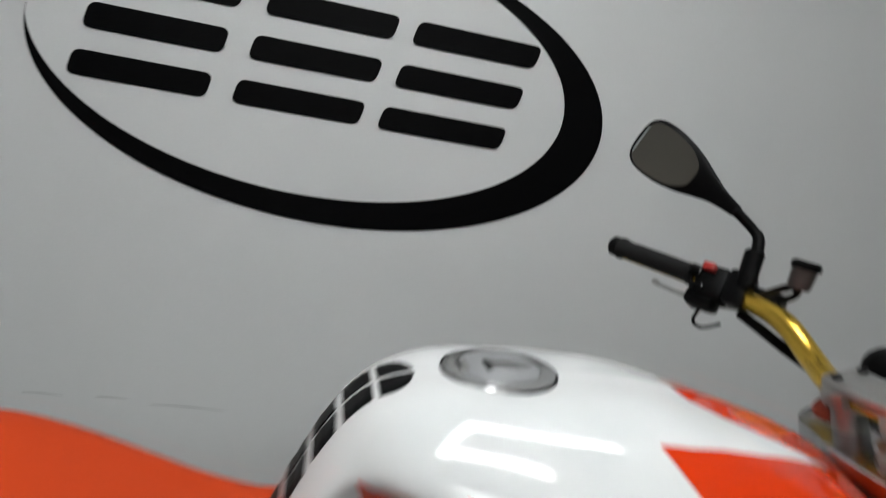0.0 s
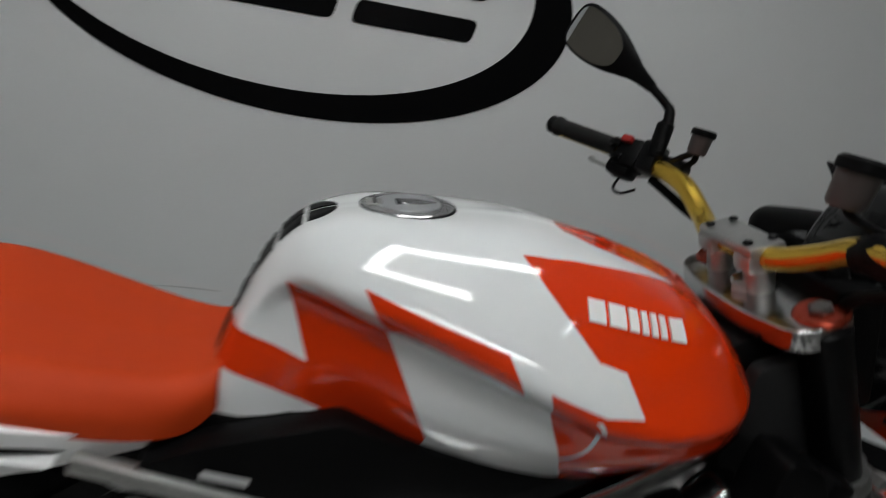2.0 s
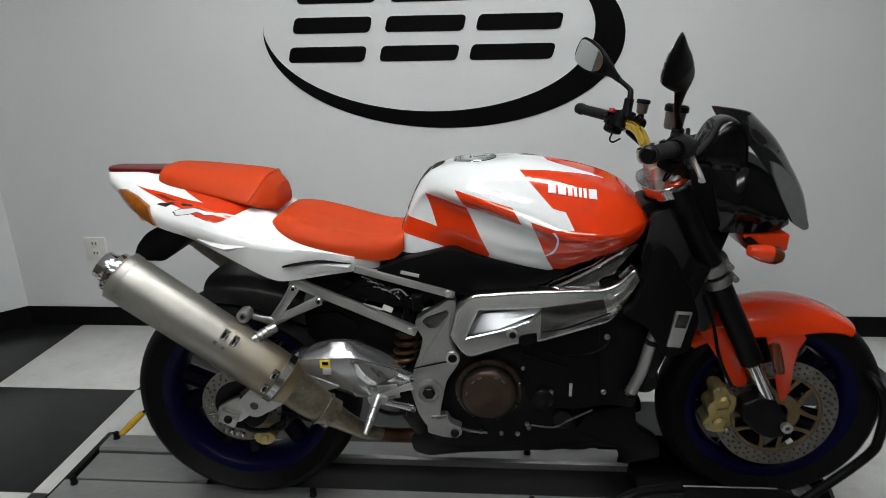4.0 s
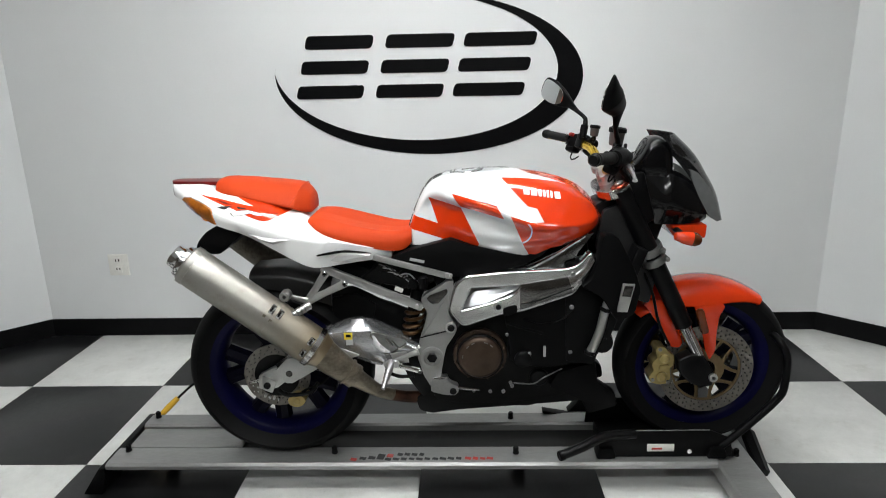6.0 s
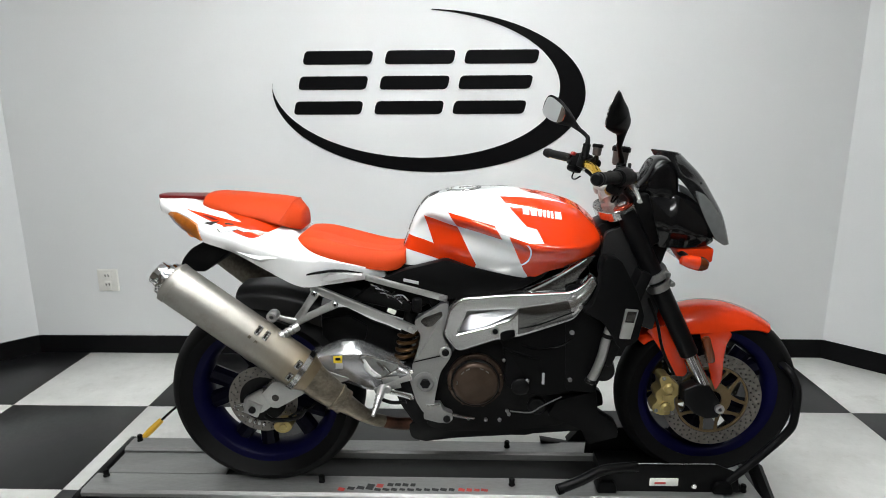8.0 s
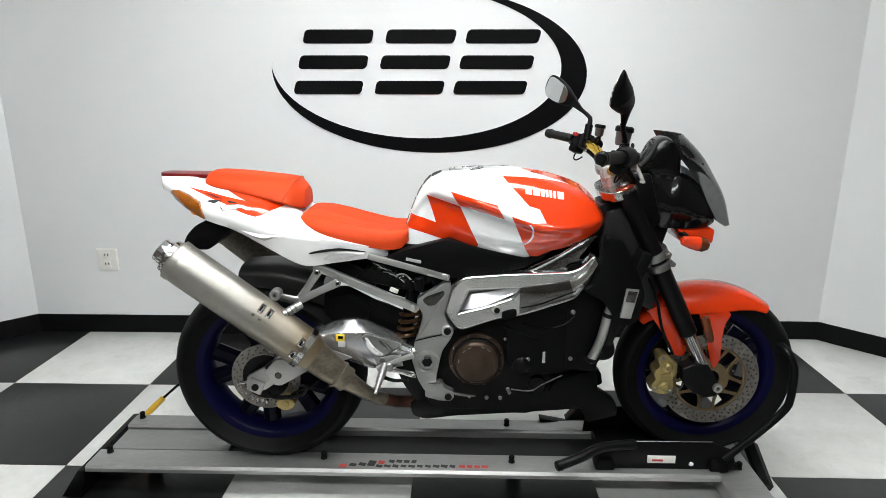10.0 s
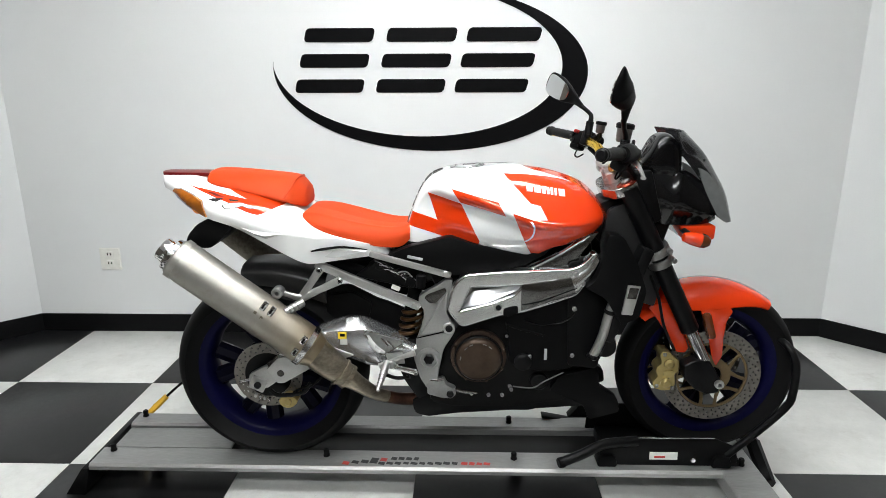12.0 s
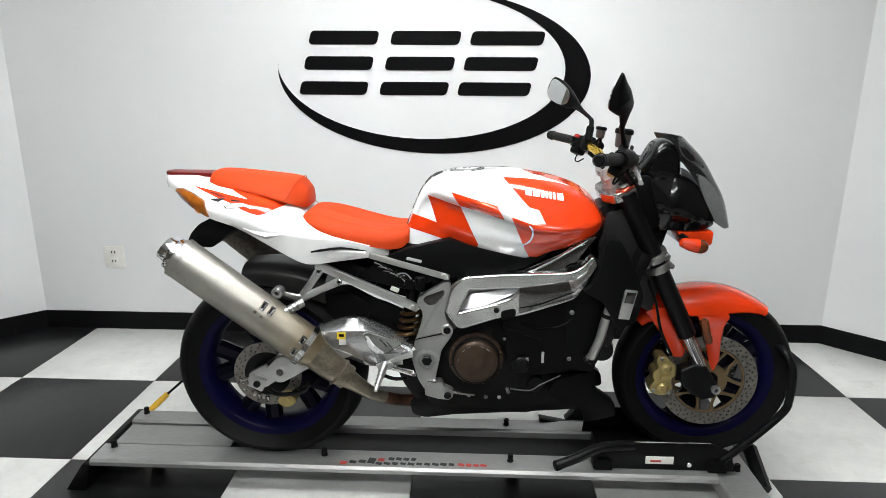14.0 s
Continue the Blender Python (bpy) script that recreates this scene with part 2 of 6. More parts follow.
class Paint:
    """Masks of painted shapes in a thing's own coordinates; hard edges."""

    def __init__(self, nt):
        self.nt = nt
        tc = nt.nodes.new("ShaderNodeTexCoord")
        sep = nt.nodes.new("ShaderNodeSeparateXYZ")
        link(nt, tc.outputs["Object"], sep.inputs[0])
        self.x, self.y, self.z = sep.outputs
        self.across = math_node(nt, "ABSOLUTE", self.y)

    def half(self, a, b, u=None, v=None):
        """Signed distance from the line a to b; positive to its left."""
        u, v = u or self.x, v or self.z
        dx, dz = b[0] - a[0], b[1] - a[1]
        n = math.hypot(dx, dz)
        nx, nz = -dz / n, dx / n
        return math_node(self.nt, "MULTIPLY_ADD", u, nx, math_node(self.nt, "MULTIPLY_ADD", v, nz, -(nx * a[0] + nz * a[1])))

    def poly(self, pts, u=None, v=None):
        """1 inside the convex polygon."""
        area = sum(p[0] * q[1] - q[0] * p[1] for p, q in zip(pts, pts[1:] + pts[:1]))
        pts = pts if area > 0 else pts[::-1]
        d = None
        for p, q in zip(pts, pts[1:] + pts[:1]):
            h = self.half(p, q, u, v)
            d = h if d is None else math_node(self.nt, "MINIMUM", d, h)
        return math_node(self.nt, "GREATER_THAN", d, 0.0)

    def any(self, *masks):
        d = masks[0]
        for k in masks[1:]:
            d = math_node(self.nt, "MAXIMUM", d, k)
        return d

    def both(self, a, b):
        return math_node(self.nt, "MULTIPLY", a, b)

    def no(self, a):
        return math_node(self.nt, "SUBTRACT", 1.0, a)


def tank_paint():
    m, nt, b = nodes_of("tank_paint")
    p = Paint(nt)
    low = p.any(p.poly([(0.024, 0.893), (0.121, 0.866), (0.175, 0.757), (0.172, 0.746), (0.160, 0.741), (0.069, 0.764)]),
                p.poly([(-0.06, 0.846), (0.058, 0.811), (0.074, 0.763), (-0.06, 0.802)]),
                p.poly([(0.095, 0.909), (0.225, 0.879), (0.247, 0.840), (0.120, 0.869)]))
    nose = p.any(p.poly([(0.243, 0.858), (0.321, 0.834), (0.321, 0.72), (0.309, 0.748)]),
                 p.poly([(0.320, 0.834), (0.7, 0.834), (0.7, 0.6), (0.39, 0.6), (0.320, 0.728)]))
    side = p.any(p.poly([(0.239, 0.954), (0.314, 0.876), (0.7, 0.876), (0.7, 0.954)]),
                 p.poly([(0.314, 0.8765), (0.341, 0.8695), (0.7, 0.8695), (0.7, 0.8765)]),
                 p.poly([(0.341, 0.870), (0.360, 0.8335), (0.7, 0.8335), (0.7, 0.870)]))
    edge_ = p.any(p.poly([(0.20, 0.0985), (0.272, 0.0955), (0.272, 0.3), (0.2, 0.3)], p.x, p.across),
                  p.poly([(0.2715, 0.0955), (0.348, 0.082), (0.348, 0.3), (0.2715, 0.3)], p.x, p.across),
                  p.poly([(0.3475, 0.082), (0.44, 0.056), (0.44, 0.3), (0.3475, 0.3)], p.x, p.across),
                  math_node(nt, "GREATER_THAN", p.x, 0.436))
    upper = p.both(side, edge_)
    leaf = p.poly([(0.303, 0.0), (0.304, 0.010), (0.309, 0.024), (0.334, 0.041), (0.373, 0.050), (0.44, 0.055), (0.7, 0.055), (0.7, -0.2), (0.303, -0.2)], p.x, p.across)
    tip = p.both(math_node(nt, "GREATER_THAN", p.x, 0.44), p.poly([(0.4, 0.8), (0.7, 0.8), (0.7, 1.1), (0.4, 1.1)]))
    leaf = p.any(leaf, tip)
    d = math_node(nt, "SQRT", math_node(nt, "ADD", math_node(nt, "POWER", math_node(nt, "SUBTRACT", p.x, 0.288), 2.0), math_node(nt, "POWER", math_node(nt, "SUBTRACT", p.z, 0.802), 2.0)))
    arc = math_node(nt, "COMPARE", d, 0.038, 0.0022)
    arc = p.both(arc, p.poly([(0.270, 0.776), (0.288, 0.802), (0.310, 0.83), (0.40, 0.83), (0.40, 0.74), (0.29, 0.74)]))
    orange = p.both(p.any(low, nose, upper, leaf), p.no(arc))
    v = coords(nt, 1.0)
    fine = noise_tex(nt, v, 9, 4)
    wh = ramp(nt, fine, [(0.3, (0.655, 0.672, 0.68)), (0.7, (0.695, 0.702, 0.705))])
    link(nt, mix(nt, orange, wh, ORANGE), b.inputs["Base Color"])
    link(nt, math_node(nt, "MULTIPLY_ADD", fine, 0.04, 0.08), b.inputs["Roughness"])
    b.inputs["Coat Weight"].default_value, b.inputs["Coat Roughness"].default_value = 0.7, 0.04
    return m


def tail_paint():
    m, nt, b = nodes_of("tail_paint")
    p = Paint(nt)
    wedge = p.any(p.poly([(-0.575, 0.915), (-0.40, 0.925), (-0.380, 0.866), (-0.407, 0.858), (-0.487, 0.882)]),
                  p.poly([(-0.487, 0.8823), (-0.407, 0.8583), (-0.438, 0.846), (-0.453, 0.843), (-0.474, 0.848), (-0.500, 0.858), (-0.543, 0.879)]),
                  p.poly([(-0.486, 0.8823), (-0.666, 0.918), (-0.543, 0.8788)]))
    fine = noise_tex(nt, coords(nt, 1.0), 9, 4)
    wh = ramp(nt, fine, [(0.3, (0.84, 0.845, 0.845)), (0.7, (0.88, 0.88, 0.875))])
    outline = p.any(p.poly([(-0.554, 0.868), (-0.533, 0.8755), (-0.500, 0.8765), (-0.495, 0.866), (-0.516, 0.8615), (-0.545, 0.8595)]),
                    p.poly([(-0.500, 0.8765), (-0.467, 0.867), (-0.455, 0.860), (-0.477, 0.8595), (-0.495, 0.866)]))
    blade = p.any(p.poly([(-0.550, 0.869), (-0.532, 0.874), (-0.500, 0.875), (-0.495, 0.868), (-0.516, 0.863), (-0.543, 0.861)]),
                  p.poly([(-0.500, 0.875), (-0.469, 0.866), (-0.458, 0.861), (-0.477, 0.861), (-0.495, 0.868)]))
    dark = p.any(p.poly([(-0.594, 0.884), (-0.582, 0.887), (-0.549, 0.888), (-0.570, 0.878)]),
                 p.poly([(-0.535, 0.885), (-0.508, 0.881), (-0.508, 0.879), (-0.530, 0.880)]))
    # dark red patch: a shadow painted on the orange wedge
    wedge_shadow = p.poly([(-0.610, 0.903), (-0.588, 0.900), (-0.545, 0.889), (-0.569, 0.891)])
    col = mix(nt, wedge, wh, ORANGE)
    col = mix(nt, wedge_shadow, col, (0.16, 0.012, 0.006))
    col = mix(nt, outline, col, (0.10, 0.09, 0.08))
    col = mix(nt, blade, col, (0.8, 0.8, 0.8))
    link(nt, mix(nt, dark, col, (0.02, 0.02, 0.02)), b.inputs["Base Color"])
    link(nt, math_node(nt, "MULTIPLY_ADD", fine, 0.04, 0.10), b.inputs["Roughness"])
    b.inputs["Coat Weight"].default_value, b.inputs["Coat Roughness"].default_value = 0.6, 0.04
    return m


M["tank"], M["tail"] = tank_paint(), tail_paint()


# ---- mesh helpers ----
def part(name, bm, material, parent, label="", angle=38):
    """One mesh object under a thing or a part; bm may also be a finished mesh."""
    if isinstance(bm, bmesh.types.BMesh):
        bmesh.ops.recalc_face_normals(bm, faces=bm.faces)
        me = bpy.data.meshes.new(name)
        bm.to_mesh(me)
        bm.free()
    else:
        me = bm
    me.materials.clear()
    me.materials.append(M[material] if isinstance(material, str) else material)
    me.polygons.foreach_set("use_smooth", [True] * len(me.polygons))
    me.set_sharp_from_angle(angle=radians(angle))
    ob = new(name, me)
    if parent is not None:
        ob.parent = parent
    return tagged(ob, label)


def thing(name, at, label, category, group="", kind=""):
    ob = new(name)
    ob.empty_display_size = 0.05
    ob.location = at
    return tagged(ob, label, category, group, kind)


def rounded(bm, width, segments=2, limit=30):
    edges = [e for e in bm.edges if len(e.link_faces) == 2 and e.calc_face_angle(0) > radians(limit)]
    if width > 0 and edges:
        bmesh.ops.bevel(bm, geom=edges, offset=width, segments=segments, profile=0.5, affect="EDGES", clamp_overlap=True)
    return bm


def box(centre, size, bevel=0.003, turn=(0, 0, 0), bm=None):
    one = bmesh.new()
    bmesh.ops.create_cube(one, size=1)
    for v in one.verts:
        v.co = Vector((v.co.x * size[0], v.co.y * size[1], v.co.z * size[2]))
    rounded(one, bevel)
    one.transform(pose(*centre, *turn))
    return join(bm, one)


def join(bm, one):
    if bm is None:
        return one
    me = bpy.data.meshes.new("tmp")
    one.to_mesh(me)
    one.free()
    bm.from_mesh(me)
    bpy.data.meshes.remove(me)
    return bm


def prism(pts, y0, y1, bevel=0.003, bm=None, segments=2):
    """A plate: the outline (x, z), from y0 to y1."""
    one = bmesh.new()
    a = [one.verts.new((x, y0, z)) for x, z in pts]
    c = [one.verts.new((x, y1, z)) for x, z in pts]
    one.faces.new(a)
    one.faces.new(c[::-1])
    for i in range(len(pts)):
        j = (i + 1) % len(pts)
        one.faces.new((a[j], a[i], c[i], c[j]))
    bmesh.ops.recalc_face_normals(one, faces=one.faces)
    rounded(one, bevel, segments, 20)
    return join(bm, one)


def spline(pts, n=6, closed=False):
    """Catmull-Rom through the points."""
    P = [Vector(p) for p in pts]
    out = []
    k = len(P)
    for i in range(k if closed else k - 1):
        p0 = P[(i - 1) % k] if closed or i > 0 else P[0]
        p1, p2 = P[i], P[(i + 1) % k]
        p3 = P[(i + 2) % k] if closed or i + 2 < k else P[-1]
        for s in range(n):
            t = s / n
            out.append(0.5 * (2 * p1 + (p2 - p0) * t + (2 * p0 - 5 * p1 + 4 * p2 - p3) * t * t + (3 * p1 - p0 - 3 * p2 + p3) * t ** 3))
    if not closed:
        out.append(P[-1])
    return out


def tube(pts, radius, sides=12, n=6, bm=None, smooth=True, flat=1.0):
    """A round tube along the points; radius may be a list over the points."""
    path = spline(pts, n) if smooth and len(pts) > 2 else [Vector(p) for p in pts]
    count = len(path)
    if isinstance(radius, (int, float)):
        radii = [radius] * count
    else:
        radii = list(np.interp(np.linspace(0, len(pts) - 1, count), range(len(pts)), radius))
    one = bmesh.new()
    rings, up = [], None
    for i, p in enumerate(path):
        d = (path[min(i + 1, count - 1)] - path[max(i - 1, 0)]).normalized()
        if up is None:
            up = Vector((0, 1, 0)) if abs(d.y) < 0.9 else Vector((0, 0, 1))
        side = d.cross(up).normalized()
        up = side.cross(d).normalized()
        rings.append([one.verts.new(p + (side * math.cos(a) + up * math.sin(a) * flat) * radii[i]) for a in (2 * math.pi * k / sides for k in range(sides))])
    for r, s in zip(rings, rings[1:]):
        for k in range(sides):
            one.faces.new((r[k], r[(k + 1) % sides], s[(k + 1) % sides], s[k]))
    one.faces.new(rings[0][::-1])
    one.faces.new(rings[-1])
    return join(bm, one)


def lathe(profile, at=(0, 0, 0), axis=(0, 1, 0), sides=48, closed=False, bm=None):
    """Turns (radius, along) about an axis through at; closed joins the last to the first."""
    one = bmesh.new()
    z = Vector(axis).normalized()
    q = Vector((0, 0, 1)).rotation_difference(z)
    rings = []
    for r, h in profile:
        if r < 1e-6:
            rings.append([one.verts.new(Vector(at) + q @ Vector((0, 0, h)))])
        else:
            rings.append([one.verts.new(Vector(at) + q @ Vector((r * math.cos(a), r * math.sin(a), h))) for a in (2 * math.pi * k / sides for k in range(sides))])
    pairs = list(zip(rings, rings[1:])) + ([(rings[-1], rings[0])] if closed else [])
    for r, s in pairs:
        for k in range(sides):
            j = (k + 1) % sides
            if len(r) == 1 and len(s) == 1:
                continue
            if len(r) == 1:
                one.faces.new((r[0], s[j], s[k]))
            elif len(s) == 1:
                one.faces.new((r[k], r[j], s[0]))
            else:
                one.faces.new((r[k], r[j], s[j], s[k]))
    if not closed:
        for ring in (rings[0], rings[-1]):
            if len(ring) > 1:
                one.faces.new(ring)
    return join(bm, one)


def disc(at, axis, radius, depth, bevel=0.002, sides=32, bm=None):
    e = min(bevel, depth * 0.45)
    h = depth / 2
    return lathe([(0, -h), (radius - e, -h), (radius, -h + e), (radius, h - e), (radius - e, h), (0, h)], at, axis, sides, bm=bm)


def rod(a, b, r, sides=12, bm=None):
    a, b = Vector(a), Vector(b)
    return disc((a + b) / 2, b - a, r, (b - a).length, min(r * 0.25, 0.003), sides, bm)


def loft(rings, cap=True, closed=True):
    one = bmesh.new()
    V = [[one.verts.new(p) for p in ring] for ring in rings]
    n = len(V[0])
    for r, s in zip(V, V[1:]):
        for k in range(n if closed else n - 1):
            one.faces.new((r[k], r[(k + 1) % n], s[(k + 1) % n], s[k]))
    if cap:
        one.faces.new(V[0][::-1])
        one.faces.new(V[-1])
    return one


def stations(table, count):
    """Rows of numbers along the first column, run smoothly through."""
    t = np.array(table, float)
    k = np.arange(len(t))
    dense = np.linspace(0, len(t) - 1, count)
    rows = []
    for s in dense:
        i = min(int(s), len(t) - 2)
        f = s - i
        p0, p1, p2, p3 = t[max(i - 1, 0)], t[i], t[i + 1], t[min(i + 2, len(t) - 1)]
        rows.append(0.5 * (2 * p1 + (p2 - p0) * f + (2 * p0 - 5 * p1 + 4 * p2 - p3) * f * f + (3 * p1 - p0 - 3 * p2 + p3) * f ** 3))
    return rows


def half_loft(table, count, controls, fine=6):
    """A body that is the same on both sides: each row is x and then (half width, z) pairs from the crown down."""
    rings = []
    for row in stations(table, count):
        x, vals = row[0], row[1:]
        side = spline([Vector((vals[2 * i], vals[2 * i + 1], 0)) for i in range(controls)], fine)
        left = [(x, max(p.x, 0), p.y) for p in side]
        right = [(x, -max(p.x, 0), p.y) for p in side[::-1]]
        if left[0][1] < 1e-6:
            right = right[:-1]
        rings.append(left + right)
    return loft(rings)


def edged_loft(table, count, soft=0.012):
    """Like half_loft, with flat faces between the control points and only their edges softened."""
    rings = []
    for row in stations(table, count):
        x, vals = row[0], row[1:]
        side = [Vector((vals[2 * i], vals[2 * i + 1])) for i in range(len(vals) // 2)]
        pts = [side[0]]
        for a, b, c in zip(side, side[1:], side[2:]):
            k = min(soft, (a - b).length * 0.4, (c - b).length * 0.4)
            p, q = b + (a - b).normalized() * k, b + (c - b).normalized() * k
            pts += [p, p.lerp(b, 0.6).lerp(q.lerp(b, 0.6), 0.5), q]
        pts.append(side[-1])
        rings.append([(x, p.x, p.y) for p in pts] + [(x, -p.x, p.y) for p in pts[:0:-1]])
    return loft(rings)


def shape_mesh(loops, depth, bevel=0.0):
    """A plate with holes: loops in the plane (x, y), raised by depth along z."""
    cu = bpy.data.curves.new("tmp", "CURVE")
    cu.dimensions, cu.fill_mode, cu.extrude, cu.bevel_depth = "2D", "BOTH", depth / 2, bevel
    for loop in loops:
        s = cu.splines.new("POLY")
        s.points.add(len(loop) - 1)
        for pt, (x, y) in zip(s.points, loop):
            pt.co = (x, y, 0, 1)
        s.use_cyclic_u = True
    ob = bpy.data.objects.new("tmp", cu)
    scene.collection.objects.link(ob)
    me = bpy.data.meshes.new_from_object(ob.evaluated_get(bpy.context.evaluated_depsgraph_get()))
    bpy.data.objects.remove(ob)
    bpy.data.curves.remove(cu)
    return me


def circle(r, n, cx=0.0, cy=0.0, turn=0.0):
    return [(cx + r * math.cos(turn + 2 * math.pi * k / n), cy + r * math.sin(turn + 2 * math.pi * k / n)) for k in range(n)]


def soften(pts, r, n=4):
    """Rounds the corners of an outline."""
    out = []
    for i, p in enumerate(pts):
        p, a, b = Vector(p), Vector(pts[i - 1]), Vector(pts[(i + 1) % len(pts)])
        u, v = (a - p), (b - p)
        k = min(r, u.length * 0.45, v.length * 0.45)
        s, e = p + u.normalized() * k, p + v.normalized() * k
        for j in range(n + 1):
            t = j / n
            out.append(tuple((1 - t) ** 2 * s + 2 * t * (1 - t) * p + t * t * e))
    return out


# ---- the showroom ----
TILE, X0, Y0 = 0.6096, -1.22, 0.51
OUT = [(-2.10, WALL_Y), (2.025, WALL_Y), (3.0, 0.135), (3.0, -5.2), (-3.0, -5.2), (-3.0, -0.7), (-3.0, 0.21)]
NAMES = ["wall_back", "wall_right_corner", "wall_right", "wall_behind", "wall_left", "wall_left_front", "wall_left_corner"]


def wall_piece(name, a, b, z0, z1, thick, material, label, category="wall", out=0.0):
    d = (Vector(b) - Vector(a)).normalized()
    nrm = Vector((-d.y, d.x))
    bm = bmesh.new()
    lo = [Vector(a) - nrm * out, Vector(b) - nrm * out, Vector(b) + nrm * thick, Vector(a) + nrm * thick]
    v0 = [bm.verts.new((p.x, p.y, z0)) for p in lo]
    v1 = [bm.verts.new((p.x, p.y, z1)) for p in lo]
    bm.faces.new(v0)
    bm.faces.new(v1[::-1])
    for i in range(4):
        j = (i + 1) % 4
        bm.faces.new((v0[i], v0[j], v1[j], v1[i]))
    return tagged(part(name, bm, material, None), label, category, kind="structure")


# walls out of view are added, coloured dark to hold bounce and reflections down
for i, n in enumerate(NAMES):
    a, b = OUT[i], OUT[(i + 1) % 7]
    wall_piece(n, a, b, -0.02, CEILING_Z + 0.1, 0.12, "wall" if i in (0, 1, 6) else "wall_dim", "smooth white painted showroom wall" if i in (0, 1, 6) else "plain tan-grey wall added out of view, dark for the reflections")
    base = wall_piece("baseboard", a, b, 0.0, 0.098, 0.0, "base", "black vinyl baseboard along the white wall", "baseboard", out=0.006)

floor_bm = bmesh.new()
box((0, -2.0, -0.033), (6.4, 6.8, 0.04), 0, bm=floor_bm)
floor = tagged(part("floor", floor_bm, "base", None), "black and white checkered vinyl tile floor", "floor", kind="structure")
tile_me = {}
for key in ("tile_white", "tile_black"):
    bm = box((0, 0, -0.006), (TILE - 0.0012, TILE - 0.0012, 0.012), 0.0012)
    ob = part("tile", bm, key, floor)
    tile_me[key] = ob.data
    bpy.data.objects.remove(ob)
for i in range(-3, 7):
    for j in range(-10, 1):
        t = new("tile", tile_me["tile_white" if (i + j) % 2 else "tile_black"])
        t.parent = floor
        t.location = (X0 + (i + 0.5) * TILE, Y0 + (j + 0.5) * TILE, 0)

bm = box((0, -2.0, CEILING_Z + 0.05), (6.4, 6.8, 0.1), 0)
tagged(part("ceiling", bm, "ceiling", None), "plain white ceiling over the showroom", "ceiling", kind="structure")


def ceiling_light(x, y, turn):
    t = thing("ceiling_light", (x, y, CEILING_Z), "unseen white fluorescent ceiling light with a bright diffuser", "ceiling light", "fluorescent ceiling lights")
    part("housing", box((0, 0, -0.03), (1.24, 0.3, 0.06), 0.006), "plastic", t)
    part("diffuser", box((0, 0, -0.078), (1.18, 0.15, 0.04), 0.012), "tube", t, "glowing white diffuser")
    for e in (-0.605, 0.605):
        part("end_cap", box((e, 0, -0.085), (0.024, 0.22, 0.05), 0.004), "plastic", t)
    t.rotation_euler = (0, 0, radians(turn))


for x, y, turn in FIXTURES:
    ceiling_light(x, y, turn)


# the black sign on the back wall: a crescent and three groups of slanted bars
sign = thing("wall_sign", (0, WALL_Y - 0.001, 0), "black vinyl wall sign with a crescent and slanted bars", "sign")


def on_wall(name, loops, depth=0.003):
    me = shape_mesh(loops, depth)
    me.transform(Matrix.Rotation(radians(90), 4, "X"))
    ob = part(name, me, "vinyl", sign)
    ob.location = (0, -depth / 2, 0)
    return ob


def oval(cx, cz, a, b, lean, first, last, n=90):
    """Points of a leaning ellipse between two of its angles, in degrees."""
    c, s = math.cos(radians(lean)), math.sin(radians(lean))
    return [(cx + a * math.cos(q) * c - b * math.sin(q) * s, cz + a * math.cos(q) * s + b * math.sin(q) * c) for q in np.linspace(radians(first), radians(last), n)]


outer = oval(0.0, 1.3446, 0.7517, 0.3794, -1.42, 176, 449)
inner = oval(-0.0624, 1.38, 0.6922, 0.3439, -1.83, 447, 183)
on_wall("crescent", [outer + inner[1:-1]])


def block(x, w, z0, z1, lean=0.072):
    """Three thick slanted bars, one over another."""
    gap = 0.0535
    bar = (z1 - z0 - 2 * gap) / 3
    for k in range(3):
        a = z0 + k * (bar + gap)
        s0, s1 = lean * (a - z0) / (z1 - z0), lean * (a + bar - z0) / (z1 - z0)
        on_wall("slanted_bar", [soften([(x + s0, a), (x + w + s0, a), (x + w + s1, a + bar), (x + s1, a + bar)], 0.022, 5)])


for x, w in ((-0.655, 0.328), (-0.264, 0.328), (0.114, 0.345)):
    block(x, w, 1.244, 1.540)

# wall outlet
outlet = thing("wall_outlet", (-1.681, WALL_Y, 0.404), "white plastic wall outlet with two sockets", "outlet")
part("gasket", box((0, -0.0015, 0), (0.108, 0.003, 0.118), 0.001), "plastic", outlet)
part("plate", box((0, -0.006, 0), (0.104, 0.008, 0.114), 0.003), "plastic", outlet)
for z in (-0.024, 0.024):
    s = part("socket", box((0, -0.011, z), (0.036, 0.004, 0.038), 0.003), "plastic", outlet)
    for dx in (-0.008, 0.008):
        part("slot", box((dx, -0.0132, z + 0.004), (0.005, 0.002, 0.012), 0), "black", s)

# scuff marks on the back wall
for x0, x1, z, k in ((-0.70, -0.60, 0.402, 0), (-0.38, -0.18, 0.398, 1), (-0.52, -0.44, 0.407, 2)):
    m_ = part("scuff_mark", tube([(x0, WALL_Y - 0.0006, z), ((x0 + x1) / 2, WALL_Y - 0.0006, z + 0.002), (x1, WALL_Y - 0.0006, z - 0.001)], [0.0005, 0.0012, 0.0004], 6, 5), "scuff", bpy.data.objects["wall_back"])

# ---- the wheel dolly under the motorcycle ----
dolly = thing("motorcycle_dolly", (0, 0, 0), "scuffed grey aluminium motorcycle dolly lying on the checkered floor", "dolly")
DX0, DX1, DZ = -1.04, 0.972, 0.112


